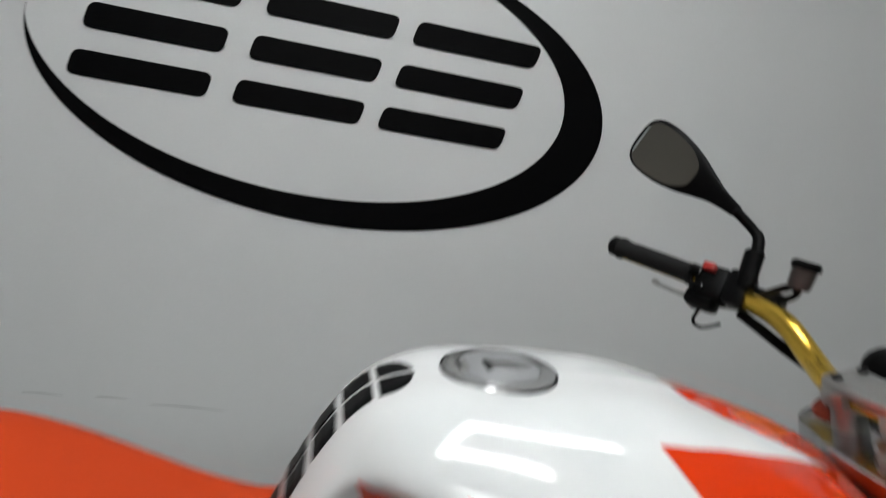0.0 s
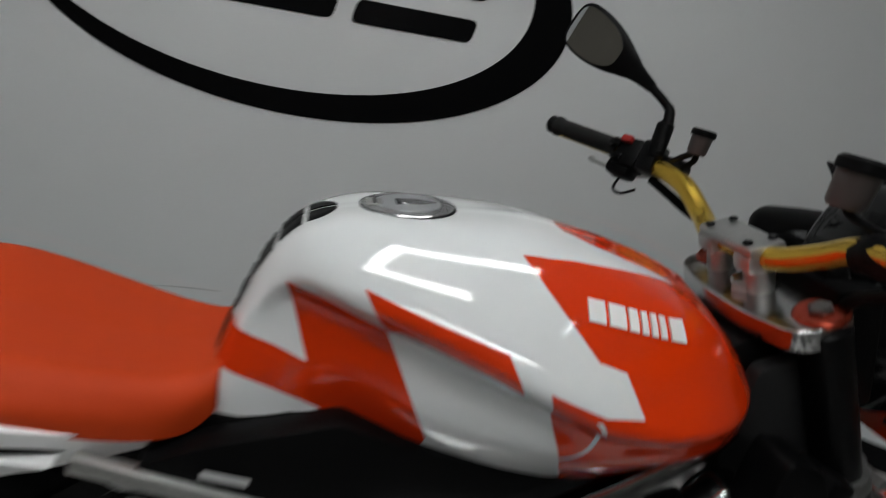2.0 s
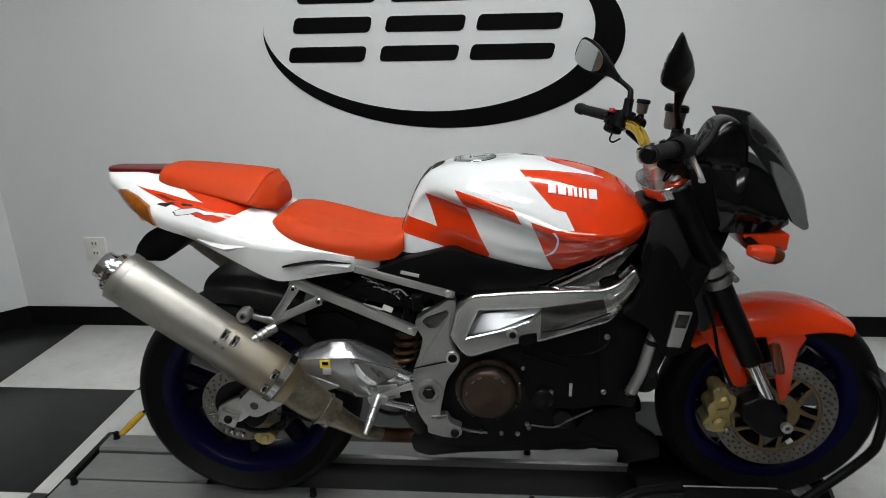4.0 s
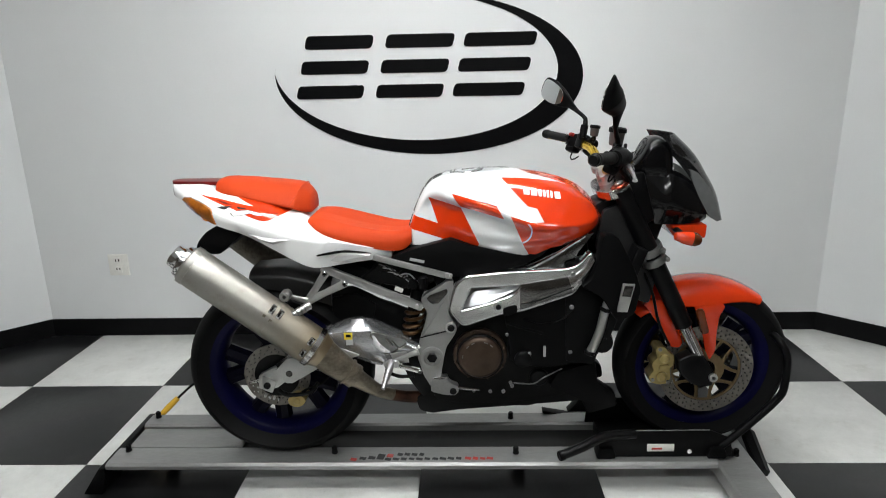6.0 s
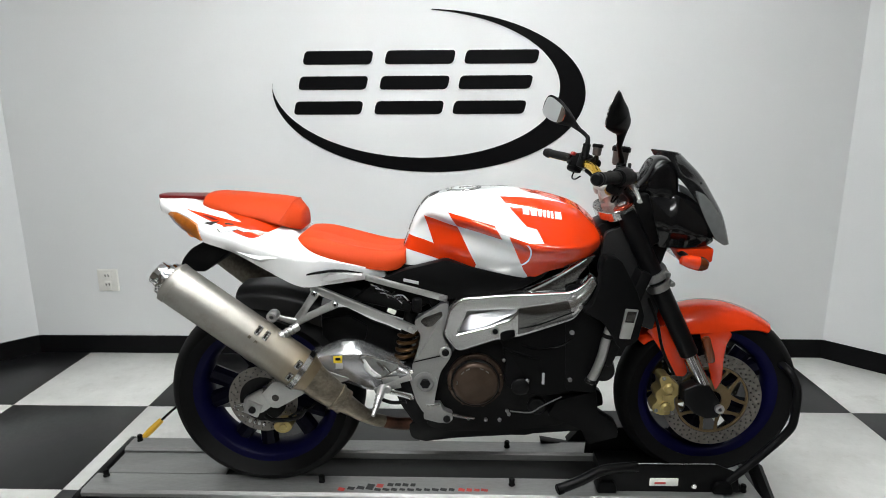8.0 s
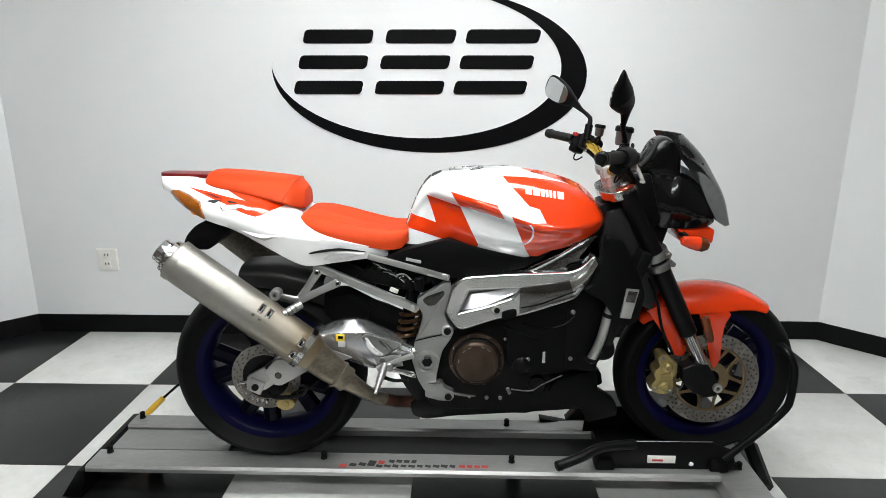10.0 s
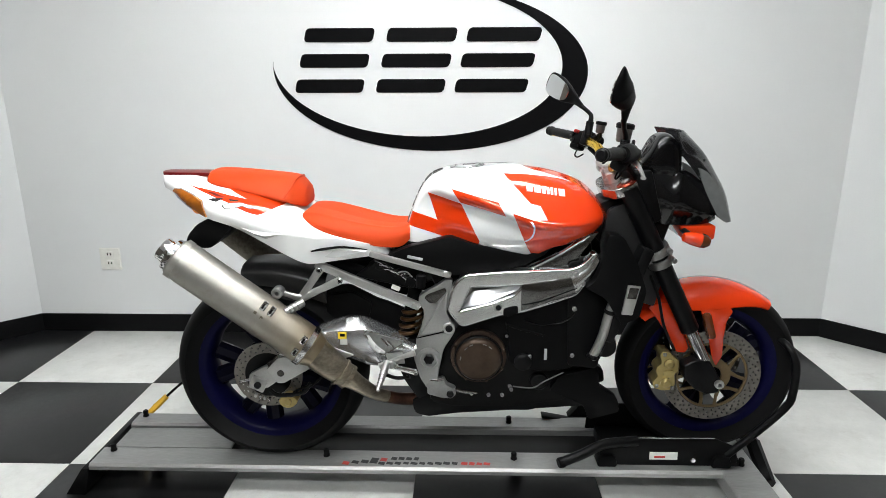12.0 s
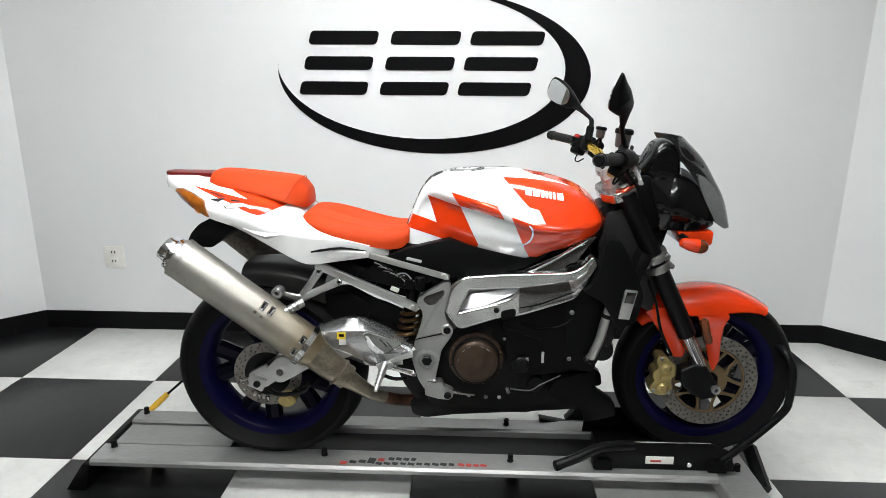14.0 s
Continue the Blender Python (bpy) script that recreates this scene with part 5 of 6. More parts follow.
TAIL = [(-0.777, 0, 0.939, 0.006, 0.939, 0.014, 0.937, 0.018, 0.922, 0.014, 0.908),
        (-0.764, 0, 0.938, 0.020, 0.938, 0.038, 0.936, 0.045, 0.917, 0.040, 0.901),
        (-0.725, 0, 0.938, 0.040, 0.938, 0.064, 0.931, 0.078, 0.908, 0.070, 0.888),
        (-0.66, 0, 0.936, 0.055, 0.936, 0.100, 0.918, 0.126, 0.884, 0.118, 0.858),
        (-0.60, 0, 0.918, 0.085, 0.914, 0.142, 0.895, 0.162, 0.860, 0.151, 0.830),
        (-0.52, 0, 0.902, 0.095, 0.902, 0.152, 0.882, 0.174, 0.835, 0.157, 0.803),
        (-0.44, 0, 0.884, 0.100, 0.885, 0.154, 0.862, 0.181, 0.810, 0.160, 0.760),
        (-0.375, 0, 0.852, 0.084, 0.862, 0.136, 0.842, 0.182, 0.797, 0.158, 0.721),
        (-0.335, 0, 0.810, 0.074, 0.828, 0.126, 0.823, 0.180, 0.791, 0.156, 0.702),
        (-0.30, 0, 0.782, 0.080, 0.790, 0.130, 0.803, 0.175, 0.786, 0.152, 0.697),
        (-0.23, 0, 0.750, 0.090, 0.752, 0.134, 0.776, 0.160, 0.775, 0.138, 0.704),
        (-0.15, 0, 0.728, 0.08, 0.728, 0.120, 0.752, 0.136, 0.755, 0.116, 0.710),
        (-0.090, 0, 0.712, 0.06, 0.714, 0.086, 0.730, 0.098, 0.735, 0.090, 0.712)]
tail = part("tail_fairing", edged_loft(TAIL, 60), "tail", bike, "white tail fairing with orange wedge graphics", 60)
for s in (-1, 1):
    # black strip stands for the shadow along the vent's upper edge
    part("vent_line", tube([(-0.306, s * 0.164, 0.737), (-0.274, s * 0.1635, 0.743), (-0.218, s * 0.151, 0.7465), (-0.150, s * 0.131, 0.734)], [0.002, 0.004, 0.0035, 0.001], 8), "black", tail)
    part("vent_panel", prism(soften([(-0.302, 0.733), (-0.274, 0.738), (-0.218, 0.741), (-0.150, 0.732), (-0.246, 0.713), (-0.287, 0.719)], 0.004, 2), s * 0.128, s * 0.1515, 0.002), "vent_white", tail, "recessed white vent panel")
    part("scoop", loft([[(x, s * y, z), (x, s * (y + d), z - h * 0.45), (x, s * (y - 0.004), z - h)] for x, y, z, d, h in ((-0.500, 0.166, 0.806, 0.000, 0.003), (-0.46, 0.172, 0.798, 0.008, 0.014), (-0.43, 0.175, 0.796, 0.012, 0.021), (-0.400, 0.178, 0.794, 0.006, 0.010), (-0.382, 0.179, 0.791, 0.000, 0.003))]), "white", tail, "small white scoop blade")
light = part("tail_light", half_loft([(-0.779, 0, 0.946, 0.006, 0.946, 0.011, 0.945, 0.014, 0.943, 0.013, 0.937), (-0.765, 0, 0.947, 0.014, 0.947, 0.026, 0.946, 0.032, 0.943, 0.031, 0.936), (-0.72, 0, 0.946, 0.016, 0.946, 0.032, 0.945, 0.038, 0.942, 0.038, 0.936), (-0.61, 0, 0.945, 0.016, 0.945, 0.036, 0.944, 0.042, 0.942, 0.042, 0.932)], 18, 5), "red", tail, "dark red tail light")
for s in (-1, 1):
    ring = [(-0.727, 0.066, 0.899), (-0.716, 0.074, 0.907), (-0.690, 0.090, 0.909), (-0.645, 0.119, 0.897), (-0.606, 0.150, 0.881), (-0.600, 0.155, 0.862), (-0.594, 0.153, 0.832), (-0.625, 0.137, 0.842), (-0.668, 0.112, 0.860), (-0.706, 0.083, 0.880)]
    mid_ = Vector((-0.655, 0.118, 0.876))
    rows_ = [[Vector(q).lerp(mid_, k) + Vector((-0.003, 0.015 * (1 - (1 - k) ** 2), 0)) for q in ring] for k in (0.0, 0.06, 0.22, 0.5, 0.85)]
    sig = part("rear_signal", loft([[(q.x, s * (q.y - (0.018 if i == 0 else -0.009)), q.z) for q in row] for i, row in enumerate(rows_)]), "amber_clear", tail, "amber rear turn signal")
    part("signal_bulb", lathe([(0, 0), (0.016, 0.001), (0.019, 0.004), (0, 0.006)], (-0.628, s * 0.1475, 0.862), (-0.45, s, -0.1), 20), "amber", sig, "bright amber bulb cover")
plate = part("plate_holder", prism(soften([(-0.560, 0.824), (-0.600, 0.828), (-0.645, 0.806), (-0.672, 0.777), (-0.684, 0.752), (-0.664, 0.735), (-0.610, 0.735), (-0.562, 0.775), (-0.535, 0.800)], 0.010, 3), -0.125, 0.125, 0.008), "black", bike, "black plate holder")
part("hugger", half_loft([(-0.545, 0, 0.668, 0.05, 0.665, 0.08, 0.65, 0.085, 0.63, 0.083, 0.61), (-0.46, 0, 0.672, 0.05, 0.670, 0.085, 0.655, 0.09, 0.63, 0.088, 0.605), (-0.37, 0, 0.658, 0.05, 0.655, 0.085, 0.64, 0.09, 0.61, 0.088, 0.58), (-0.29, 0, 0.63, 0.05, 0.628, 0.08, 0.61, 0.085, 0.58, 0.083, 0.55)], 18, 5), "grey_plastic", bike, "dark grey rear hugger")

# ---- exhaust ----
A, B = Vector((-0.683, -0.205, 0.735)), Vector((-0.318, -0.185, 0.447))
ax = (B - A).normalized()
L = (B - A).length
can = part("silencer", lathe([(0.0, 0.012), (0.040, 0.004), (0.052, 0.002), (0.0585, 0.012), (0.060, 0.05), (0.0605, L - 0.05), (0.0595, L - 0.012), (0.052, L)], A, ax, 48), "titanium", bike, "brushed titanium silencer with heat staining")
part("tip", lathe([(0.034, 0.01), (0.034, -0.036), (0.031, -0.040), (0.027, -0.038), (0.026, 0.0)], A, ax, 36), "chrome", can, "chrome outlet tip")
part("tip_collar", lathe([(0.030, -0.012), (0.0475, -0.011), (0.0495, -0.006), (0.0495, 0.004), (0.045, 0.008), (0.030, 0.008)], A, ax, 40, closed=True), "chrome", can, "chrome outlet collar")
part("tip_ring", lathe([(0.033, -0.022), (0.0365, -0.022), (0.0365, -0.016), (0.033, -0.016)], A, ax, 36, closed=True), "chrome", can)
for a_, r_ in ((0.018, 0.0598), (L - 0.016, 0.0615)):
    part("band", lathe([(r_ - 0.002, a_ - 0.009), (r_ + 0.001, a_ - 0.009), (r_ + 0.001, a_ + 0.009), (r_ - 0.002, a_ + 0.009)], A, ax, 48, closed=True), "titanium", can)
part("hanger_strap", lathe([(0.0595, L * 0.63), (0.0618, L * 0.63), (0.0618, L * 0.68), (0.0595, L * 0.68)], A, ax, 48, closed=True), "titanium", can)
for q in ((-0.425, 0.602), (-0.405, 0.586)):
    part("strap_plate", box((q[0], -0.2490, q[1]), (0.016, 0.008, 0.032), 0.004, (0, 38, 0)), "polish", can, "bright strap buckle")
    part("strap_slot", box((q[0] - 0.001, -0.2535, q[1] + 0.001), (0.005, 0.002, 0.016), 0.001, (0, 38, 0)), "black_metal", can)
for q in ((-0.452, 0.583), (-0.436, 0.567)):
    part("strap_mark", box((q[0], -0.2495, q[1]), (0.009, 0.002, 0.010), 0.001, (0, 38, 0)), "sleeve", can)
part("end_strap", lathe([(0.0605, L - 0.026), (0.0635, L - 0.026), (0.0635, L - 0.010), (0.0605, L - 0.010)], A, ax, 48, closed=True), "polish", can, "bright end clamp")
for q in ((-0.322, 0.499), (-0.349, 0.464)):
    part("end_buckle", box((q[0], -0.2455, q[1]), (0.016, 0.010, 0.026), 0.003, (0, 38, 0)), "polish", can)
    part("buckle_slot", box((q[0], -0.2510, q[1]), (0.006, 0.002, 0.015), 0.001, (0, 38, 0)), "black_metal", can)
part("end_cone", lathe([(0.057, L - 0.004), (0.053, L + 0.006), (0.047, L + 0.022), (0.0, L + 0.022)], A, ax, 40), "titanium", can)
part("can_outlet", tube([tuple(A + ax * (L + 0.012)), (-0.280, -0.183, 0.410), (-0.248, -0.180, 0.382), (-0.216, -0.174, 0.353)], [0.047, 0.0445, 0.041, 0.036], 28, 6), "sleeve", can, "grey steel outlet sleeve")
part("joint_clamp", lathe([(0.034, -0.006), (0.0385, -0.006), (0.0385, 0.006), (0.034, 0.006)], (-0.216, -0.174, 0.353), (0.74, 0.12, -0.66), 32, closed=True), "sleeve", can)
part("outlet_bead", lathe([(0.039, -0.004), (0.0435, -0.003), (0.0435, 0.003), (0.039, 0.004)], (-0.234, -0.178, 0.369), (0.75, 0.08, -0.66), 32, closed=True), "sleeve", can)
FA, FB = Vector((A.x, -A.y, A.z)), Vector((B.x, -B.y, B.z))
fax = (FB - FA).normalized()
far_can = part("silencer", lathe([(0.0, 0.012), (0.040, 0.004), (0.052, 0.002), (0.0585, 0.012), (0.060, 0.05), (0.0605, L - 0.05), (0.0595, L - 0.012), (0.052, L)], FA, fax, 48), "sooty_shaded", bike, "soot-stained grey titanium silencer on the far side, coloured darker for shade")
part("tip", lathe([(0.034, 0.01), (0.034, -0.036), (0.031, -0.040), (0.027, -0.038), (0.026, 0.0)], FA, fax, 36), "chrome", far_can, "chrome outlet tip")
for a_, r_ in ((0.018, 0.0598), (L - 0.016, 0.0615)):
    part("band", lathe([(r_ - 0.002, a_ - 0.009), (r_ + 0.001, a_ - 0.009), (r_ + 0.001, a_ + 0.009), (r_ - 0.002, a_ + 0.009)], FA, fax, 48, closed=True), "sooty_shaded", far_can)
part("end_cone", lathe([(0.057, L - 0.004), (0.052, L + 0.012), (0.040, L + 0.034), (0.0, L + 0.034)], FA, fax, 40), "sooty_shaded", far_can)
part("can_outlet", tube([tuple(FA + fax * (L + 0.02)), (-0.272, 0.182, 0.405), (-0.238, 0.178, 0.372), (-0.17, 0.150, 0.335), (-0.06, 0.09, 0.300)], [0.037, 0.034, 0.032, 0.026, 0.020], 24, 6), "sleeve", far_can, "grey steel outlet sleeve")
part("mid_pipe", tube([(-0.220, -0.175, 0.356), (-0.191, -0.166, 0.329), (-0.142, -0.142, 0.283), (-0.098, -0.112, 0.254)], [0.033, 0.026, 0.020, 0.0185], 24, 8), "sleeve", bike, "heat-tanned exhaust pipe")
part("link_pipe", tube([(-0.108, -0.119, 0.260), (-0.07, -0.096, 0.240), (-0.02, -0.075, 0.228), (0.10, -0.06, 0.222), (0.25, -0.05, 0.222)], [0.019, 0.019, 0.020, 0.022, 0.024], 18, 8), "header", bike, "heat-browned exhaust pipe")
part("collector", tube([(0.20, -0.06, 0.225), (0.36, -0.05, 0.235), (0.50, -0.03, 0.30), (0.545, -0.02, 0.42)], 0.027, 14, 6), "header", bike)

# ---- swingarm ----
for s in (-1, 1):
    rows_ = [(-0.337, 0.456, 0.446, 0.432), (-0.318, 0.474, 0.462, 0.424), (-0.300, 0.488, 0.474, 0.416), (-0.260, 0.499, 0.479, 0.400), (-0.228, 0.507, 0.481, 0.388), (-0.180, 0.508, 0.483, 0.370), (-0.160, 0.499, 0.483, 0.362), (-0.120, 0.480, 0.469, 0.360), (-0.084, 0.463, 0.455, 0.370), (-0.015, 0.430, 0.424, 0.396), (0.02, 0.418, 0.412, 0.392)]
    rings = [[(x, s * 0.052, t), (x, s * 0.078, t + 0.001), (x, s * 0.088, t - 0.001), (x, s * 0.116, c), (x, s * 0.121, c - 0.004), (x, s * 0.126, c - (c - b) * 0.25), (x, s * 0.127, c - (c - b) * 0.55), (x, s * 0.124, c - (c - b) * 0.85), (x, s * 0.112, b), (x, s * 0.052, b)] for x, t, c, b in stations(rows_, 40)]
    arm = part("swingarm", loft(rings), "arm_metal", bike, "polished aluminium swingarm", 30)
    nook = soften([(-0.171, 0.472), (-0.157, 0.479), (-0.113, 0.468), (-0.052, 0.450), (-0.056, 0.436), (-0.080, 0.421), (-0.109, 0.402), (-0.126, 0.411), (-0.142, 0.435)], 0.008, 3)
    # not hollow: a proud plate in darker metal gives the recess its shade
    part("arm_recess", prism(nook, s * 0.118, s * 0.1278, 0.001), "alu_dark", arm)
    part("recess_rim", tube([(x, s * 0.1275, z) for x, z in nook + nook[:1]], 0.0032, 8, 2), "polish", arm)
    # bright bar puts in the lit inner wall of the recess
    part("recess_lip", tube([(-0.158, s * 0.1275, 0.466), (-0.146, s * 0.1285, 0.438), (-0.126, s * 0.1285, 0.418), (-0.108, s * 0.1280, 0.411)], [0.004, 0.009, 0.009, 0.004], 8, 5, flat=0.5), "satin", arm)
    for q in (0.0, 0.018):
        part("recess_fin", tube([(-0.118 + q, s * 0.1280, 0.458 - q * 0.5), (-0.098 + q, s * 0.1285, 0.432 - q * 0.3)], 0.0035, 8), "polish", arm)
    # the far arm's copy is black to keep the view through the wheel dark
    part("lower_arm", prism(soften([(-0.30, 0.44), (-0.20, 0.40), (-0.336, 0.357), (-0.425, 0.304), (-0.447, 0.306), (-0.472, 0.352), (-0.435, 0.390), (-0.393, 0.395)], 0.008, 3), s * 0.105, s * 0.128, 0.005, segments=3), "alu" if s < 0 else "black_metal", arm)
    part("arm_facet", loft([[(a, s * 0.110, b + 0.004), (a, s * 0.128, b - 0.010), (a, s * 0.110, b - 0.010)] for a, b in ((-0.476, 0.360), (-0.435, 0.392), (-0.36, 0.405))]), "polish", arm)
    part("axle_plate", prism(soften([(-0.53, 0.333), (-0.476, 0.362), (-0.450, 0.350), (-0.447, 0.308), (-0.478, 0.285), (-0.525, 0.285), (-0.537, 0.30)], 0.006, 2), s * 0.108, s * 0.126, 0.004), "alu", arm)
    part("axle_block", box((-0.503, s * 0.130, 0.303), (0.048, 0.012, 0.044), 0.004, (0, 25, 0)), "alu", arm)
    part("slot_mark", disc((-0.432, s * 0.1285, 0.338), (0, 1, 0), 0.011, 0.003, sides=20), "charcoal", arm)
    for k in range(4):
        part("adjuster_tab", box((-0.515 + 0.014 * k, s * 0.127, 0.262 - 0.004 * k), (0.008, 0.01, 0.012), 0.002, (0, 20, 0)), "chrome" if k % 2 else "alu", arm)
    part("axle_nut", disc((-0.503, s * 0.138, 0.302), (0, 1, 0), 0.011, 0.010, sides=16), "black_metal", arm)
    part("adjuster", rod((-0.53, s * 0.117, 0.312), (-0.565, s * 0.117, 0.303), 0.005), "chrome", arm)
part("arm_sticker", box((-0.236, -0.1265, 0.464), (0.026, 0.002, 0.022), 0.0005), "lemon", bike, "small yellow sticker")
part("sticker_mark", box((-0.235, -0.1280, 0.466), (0.015, 0.001, 0.009), 0), "black", bike)
part("arm_sticker", box((-0.232, -0.1275, 0.444), (0.022, 0.002, 0.018), 0.0005), "label", bike)
part("cross_brace", box((-0.13, 0, 0.42), (0.1, 0.19, 0.08), 0.01), "black_metal", bike)
spring = [(-0.042 + 0.030 * math.cos(a) + 0.018 * a / 26, 0.030 * math.sin(a) - 0.06, 0.440 + 0.095 * a / 26) for a in np.linspace(0, 26, 110)]
part("shock_spring", tube(spring, 0.0065, 8, 1, smooth=False), "copper", bike, "copper-brown shock spring")
part("shock_body", rod((-0.048, -0.06, 0.45), (-0.016, -0.06, 0.60), 0.021), "black_metal", bike)

# ---- frame ----
for s in (-1, 1):
    rim_ = soften([(0.088, 0.559), (0.105, 0.634), (0.135, 0.661), (0.252, 0.671), (0.438, 0.680), (0.465, 0.690), (0.486, 0.708), (0.503, 0.730), (0.514, 0.712), (0.498, 0.674), (0.474, 0.640), (0.453, 0.610), (0.303, 0.557), (0.233, 0.547), (0.126, 0.510)], 0.014, 4)
    hole = soften([(0.112, 0.549), (0.146, 0.634), (0.300, 0.641), (0.304, 0.629), (0.276, 0.600), (0.207, 0.574)], 0.006, 3)
    me = shape_mesh([rim_, hole], 0.028, 0.007)
    me.transform(Matrix.Rotation(radians(90), 4, "X"))
    spar = part("frame_spar", me, "polish", bike, "polished aluminium frame spar")
    spar.location = (0, s * 0.1370, 0)
    def sp(bm, name, mat_, label=""):
        ob = part(name, bm, mat_, spar, label)
        ob.location = (0, -s * 0.1370, 0)
        return ob
    sp(prism([(0.094, 0.532), (0.130, 0.651), (0.319, 0.653), (0.313, 0.608), (0.211, 0.563)], s * 0.1180, s * 0.1240, 0.001), "recess_back", "alu_dark")
    hi_, lo_ = [(0.113, 0.556), (0.157, 0.609), (0.225, 0.620), (0.297, 0.632)], [(0.105, 0.541), (0.170, 0.566), (0.237, 0.597), (0.301, 0.628)]
    sp(loft([[(a[0], s * 0.1310, a[1]), (b[0], s * 0.1490, b[1]), (b[0], s * 0.1450, b[1] - 0.004), (a[0], s * 0.1270, a[1] - 0.004)] for a, b in zip(hi_, lo_)]), "window_panel", "cap")
    sp(tube([(0.158, s * 0.1320, 0.626), (0.242, s * 0.1320, 0.631), (0.298, s * 0.1320, 0.633)], 0.003, 8), "recess_rib", "polish")
    sp(tube([(0.126, s * 0.1495, 0.513), (0.091, s * 0.1500, 0.560), (0.107, s * 0.1500, 0.630), (0.136, s * 0.1500, 0.657), (0.252, s * 0.1500, 0.667), (0.430, s * 0.1500, 0.676)], [0.004, 0.006, 0.006, 0.006, 0.0055, 0.004], 8, 8), "spar_rim", "polish")
    sp(disc((0.229, s * 0.1550, 0.571), (0, 1, 0), 0.0135, 0.012, sides=20), "frame_bolt", "alu")
    sp(disc((0.231, s * 0.1610, 0.569), (0, 1, 0), 0.0085, 0.006, sides=14), "bolt_socket", "black_metal")
    sp(prism(soften([(0.245, 0.566), (0.264, 0.572), (0.287, 0.576), (0.290, 0.553), (0.264, 0.539), (0.245, 0.543)], 0.006, 2), s * 0.1440, s * 0.1600, 0.003), "rubber_stop", "black")
    # brace takes the same metal, darkened for what it reflects
    sp(prism(soften([(0.308, 0.678), (0.354, 0.698), (0.418, 0.729), (0.489, 0.782), (0.516, 0.789), (0.468, 0.726), (0.451, 0.678)], 0.006, 2), s * 0.1060, s * 0.1320, 0.006), "upper_brace", "spar_shade")
    sp(tube([(0.308, s * 0.1320, 0.672), (0.360, s * 0.1320, 0.697), (0.414, s * 0.1320, 0.728), (0.489, s * 0.1290, 0.776)], [0.002, 0.005, 0.005, 0.004], 8), "brace_edge", "polish")
    # one polished spar: coloured dark for its reflections, brighter horn where it shines
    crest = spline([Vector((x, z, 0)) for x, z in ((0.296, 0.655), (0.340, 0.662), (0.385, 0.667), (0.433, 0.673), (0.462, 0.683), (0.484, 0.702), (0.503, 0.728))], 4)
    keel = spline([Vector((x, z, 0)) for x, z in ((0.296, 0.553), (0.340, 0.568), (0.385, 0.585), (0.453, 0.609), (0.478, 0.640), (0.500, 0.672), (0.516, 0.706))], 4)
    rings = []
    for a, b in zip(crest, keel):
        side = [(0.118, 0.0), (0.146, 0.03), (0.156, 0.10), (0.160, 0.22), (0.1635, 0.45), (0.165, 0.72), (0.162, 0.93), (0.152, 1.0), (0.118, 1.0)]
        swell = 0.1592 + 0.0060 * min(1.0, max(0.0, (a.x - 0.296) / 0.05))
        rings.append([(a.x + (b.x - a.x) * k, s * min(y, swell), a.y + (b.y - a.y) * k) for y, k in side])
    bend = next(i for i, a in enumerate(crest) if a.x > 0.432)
    sp(loft(rings[:bend + 1]), "lower_spar", "spar_shade", "polished lower spar with its dark reflections put into the colour")
    sp(loft(rings[bend:]), "spar_horn", "polish")
    sp(tube([(0.300, s * 0.1600, 0.578), (0.354, s * 0.1660, 0.591), (0.418, s * 0.1660, 0.617), (0.454, s * 0.1655, 0.631)], 0.0016, 6), "spar_seam", "black")
    piv = part("pivot_plate", prism(soften([(-0.003, 0.592), (0.013, 0.602), (0.059, 0.629), (0.076, 0.644), (0.097, 0.644), (0.095, 0.615), (0.079, 0.544), (0.092, 0.517), (0.107, 0.491), (0.099, 0.470), (0.071, 0.427), (0.065, 0.399), (0.055, 0.347), (0.050, 0.300), (0.020, 0.292), (-0.002, 0.330), (-0.021, 0.399), (-0.012, 0.450), (0.004, 0.494), (0.015, 0.544), (-0.003, 0.571)], 0.010, 3), s * 0.1010, s * 0.1320, 0.006, segments=3), "cast_grey", bike, "cast aluminium pivot plate")
    part("plate_wedge", prism(soften([(-0.002, 0.471), (0.018, 0.501), (0.083, 0.613), (0.079, 0.547), (0.094, 0.501), (0.058, 0.483)], 0.006, 2), s * 0.1260, s * 0.1380, 0.004, segments=3), "cast_grey", piv)
    # no hollow is cut; a thin dark plate gives the pocket's shade
    part("plate_pocket", prism(soften([(0.013, 0.588), (0.023, 0.599), (0.076, 0.620), (0.079, 0.607), (0.050, 0.573), (0.029, 0.571)], 0.005, 2), s * 0.1300, s * 0.1335, 0.001), "charcoal", piv)
    part("plate_seam", tube([(-0.009, s * 0.1320, 0.460), (0.025, s * 0.1330, 0.469), (0.072, s * 0.1330, 0.481)], 0.0018, 6), "black", piv)
    part("plate_bolt", disc((0.087, s * 0.1380, 0.496), (0, 1, 0), 0.018, 0.012, sides=24), "alu", piv)
    part("pivot_boss", lathe([(0, 0), (0.036, 0), (0.036, 0.008), (0.026, 0.011), (0.024, 0.004), (0.012, 0.004), (0.011, 0.010), (0, 0.010)], (0.026, s * 0.1300, 0.394), (0, s, 0), 32), "cast_grey", piv)
    part("pivot_bolt", disc((0.026, s * 0.1370, 0.394), (0, 1, 0), 0.016, 0.012, sides=6), "black_metal", piv)
    part("frame_bolt", disc((0.087, s * 0.1440, 0.496), (0, 1, 0), 0.011, 0.008, sides=18), "black_metal", piv)
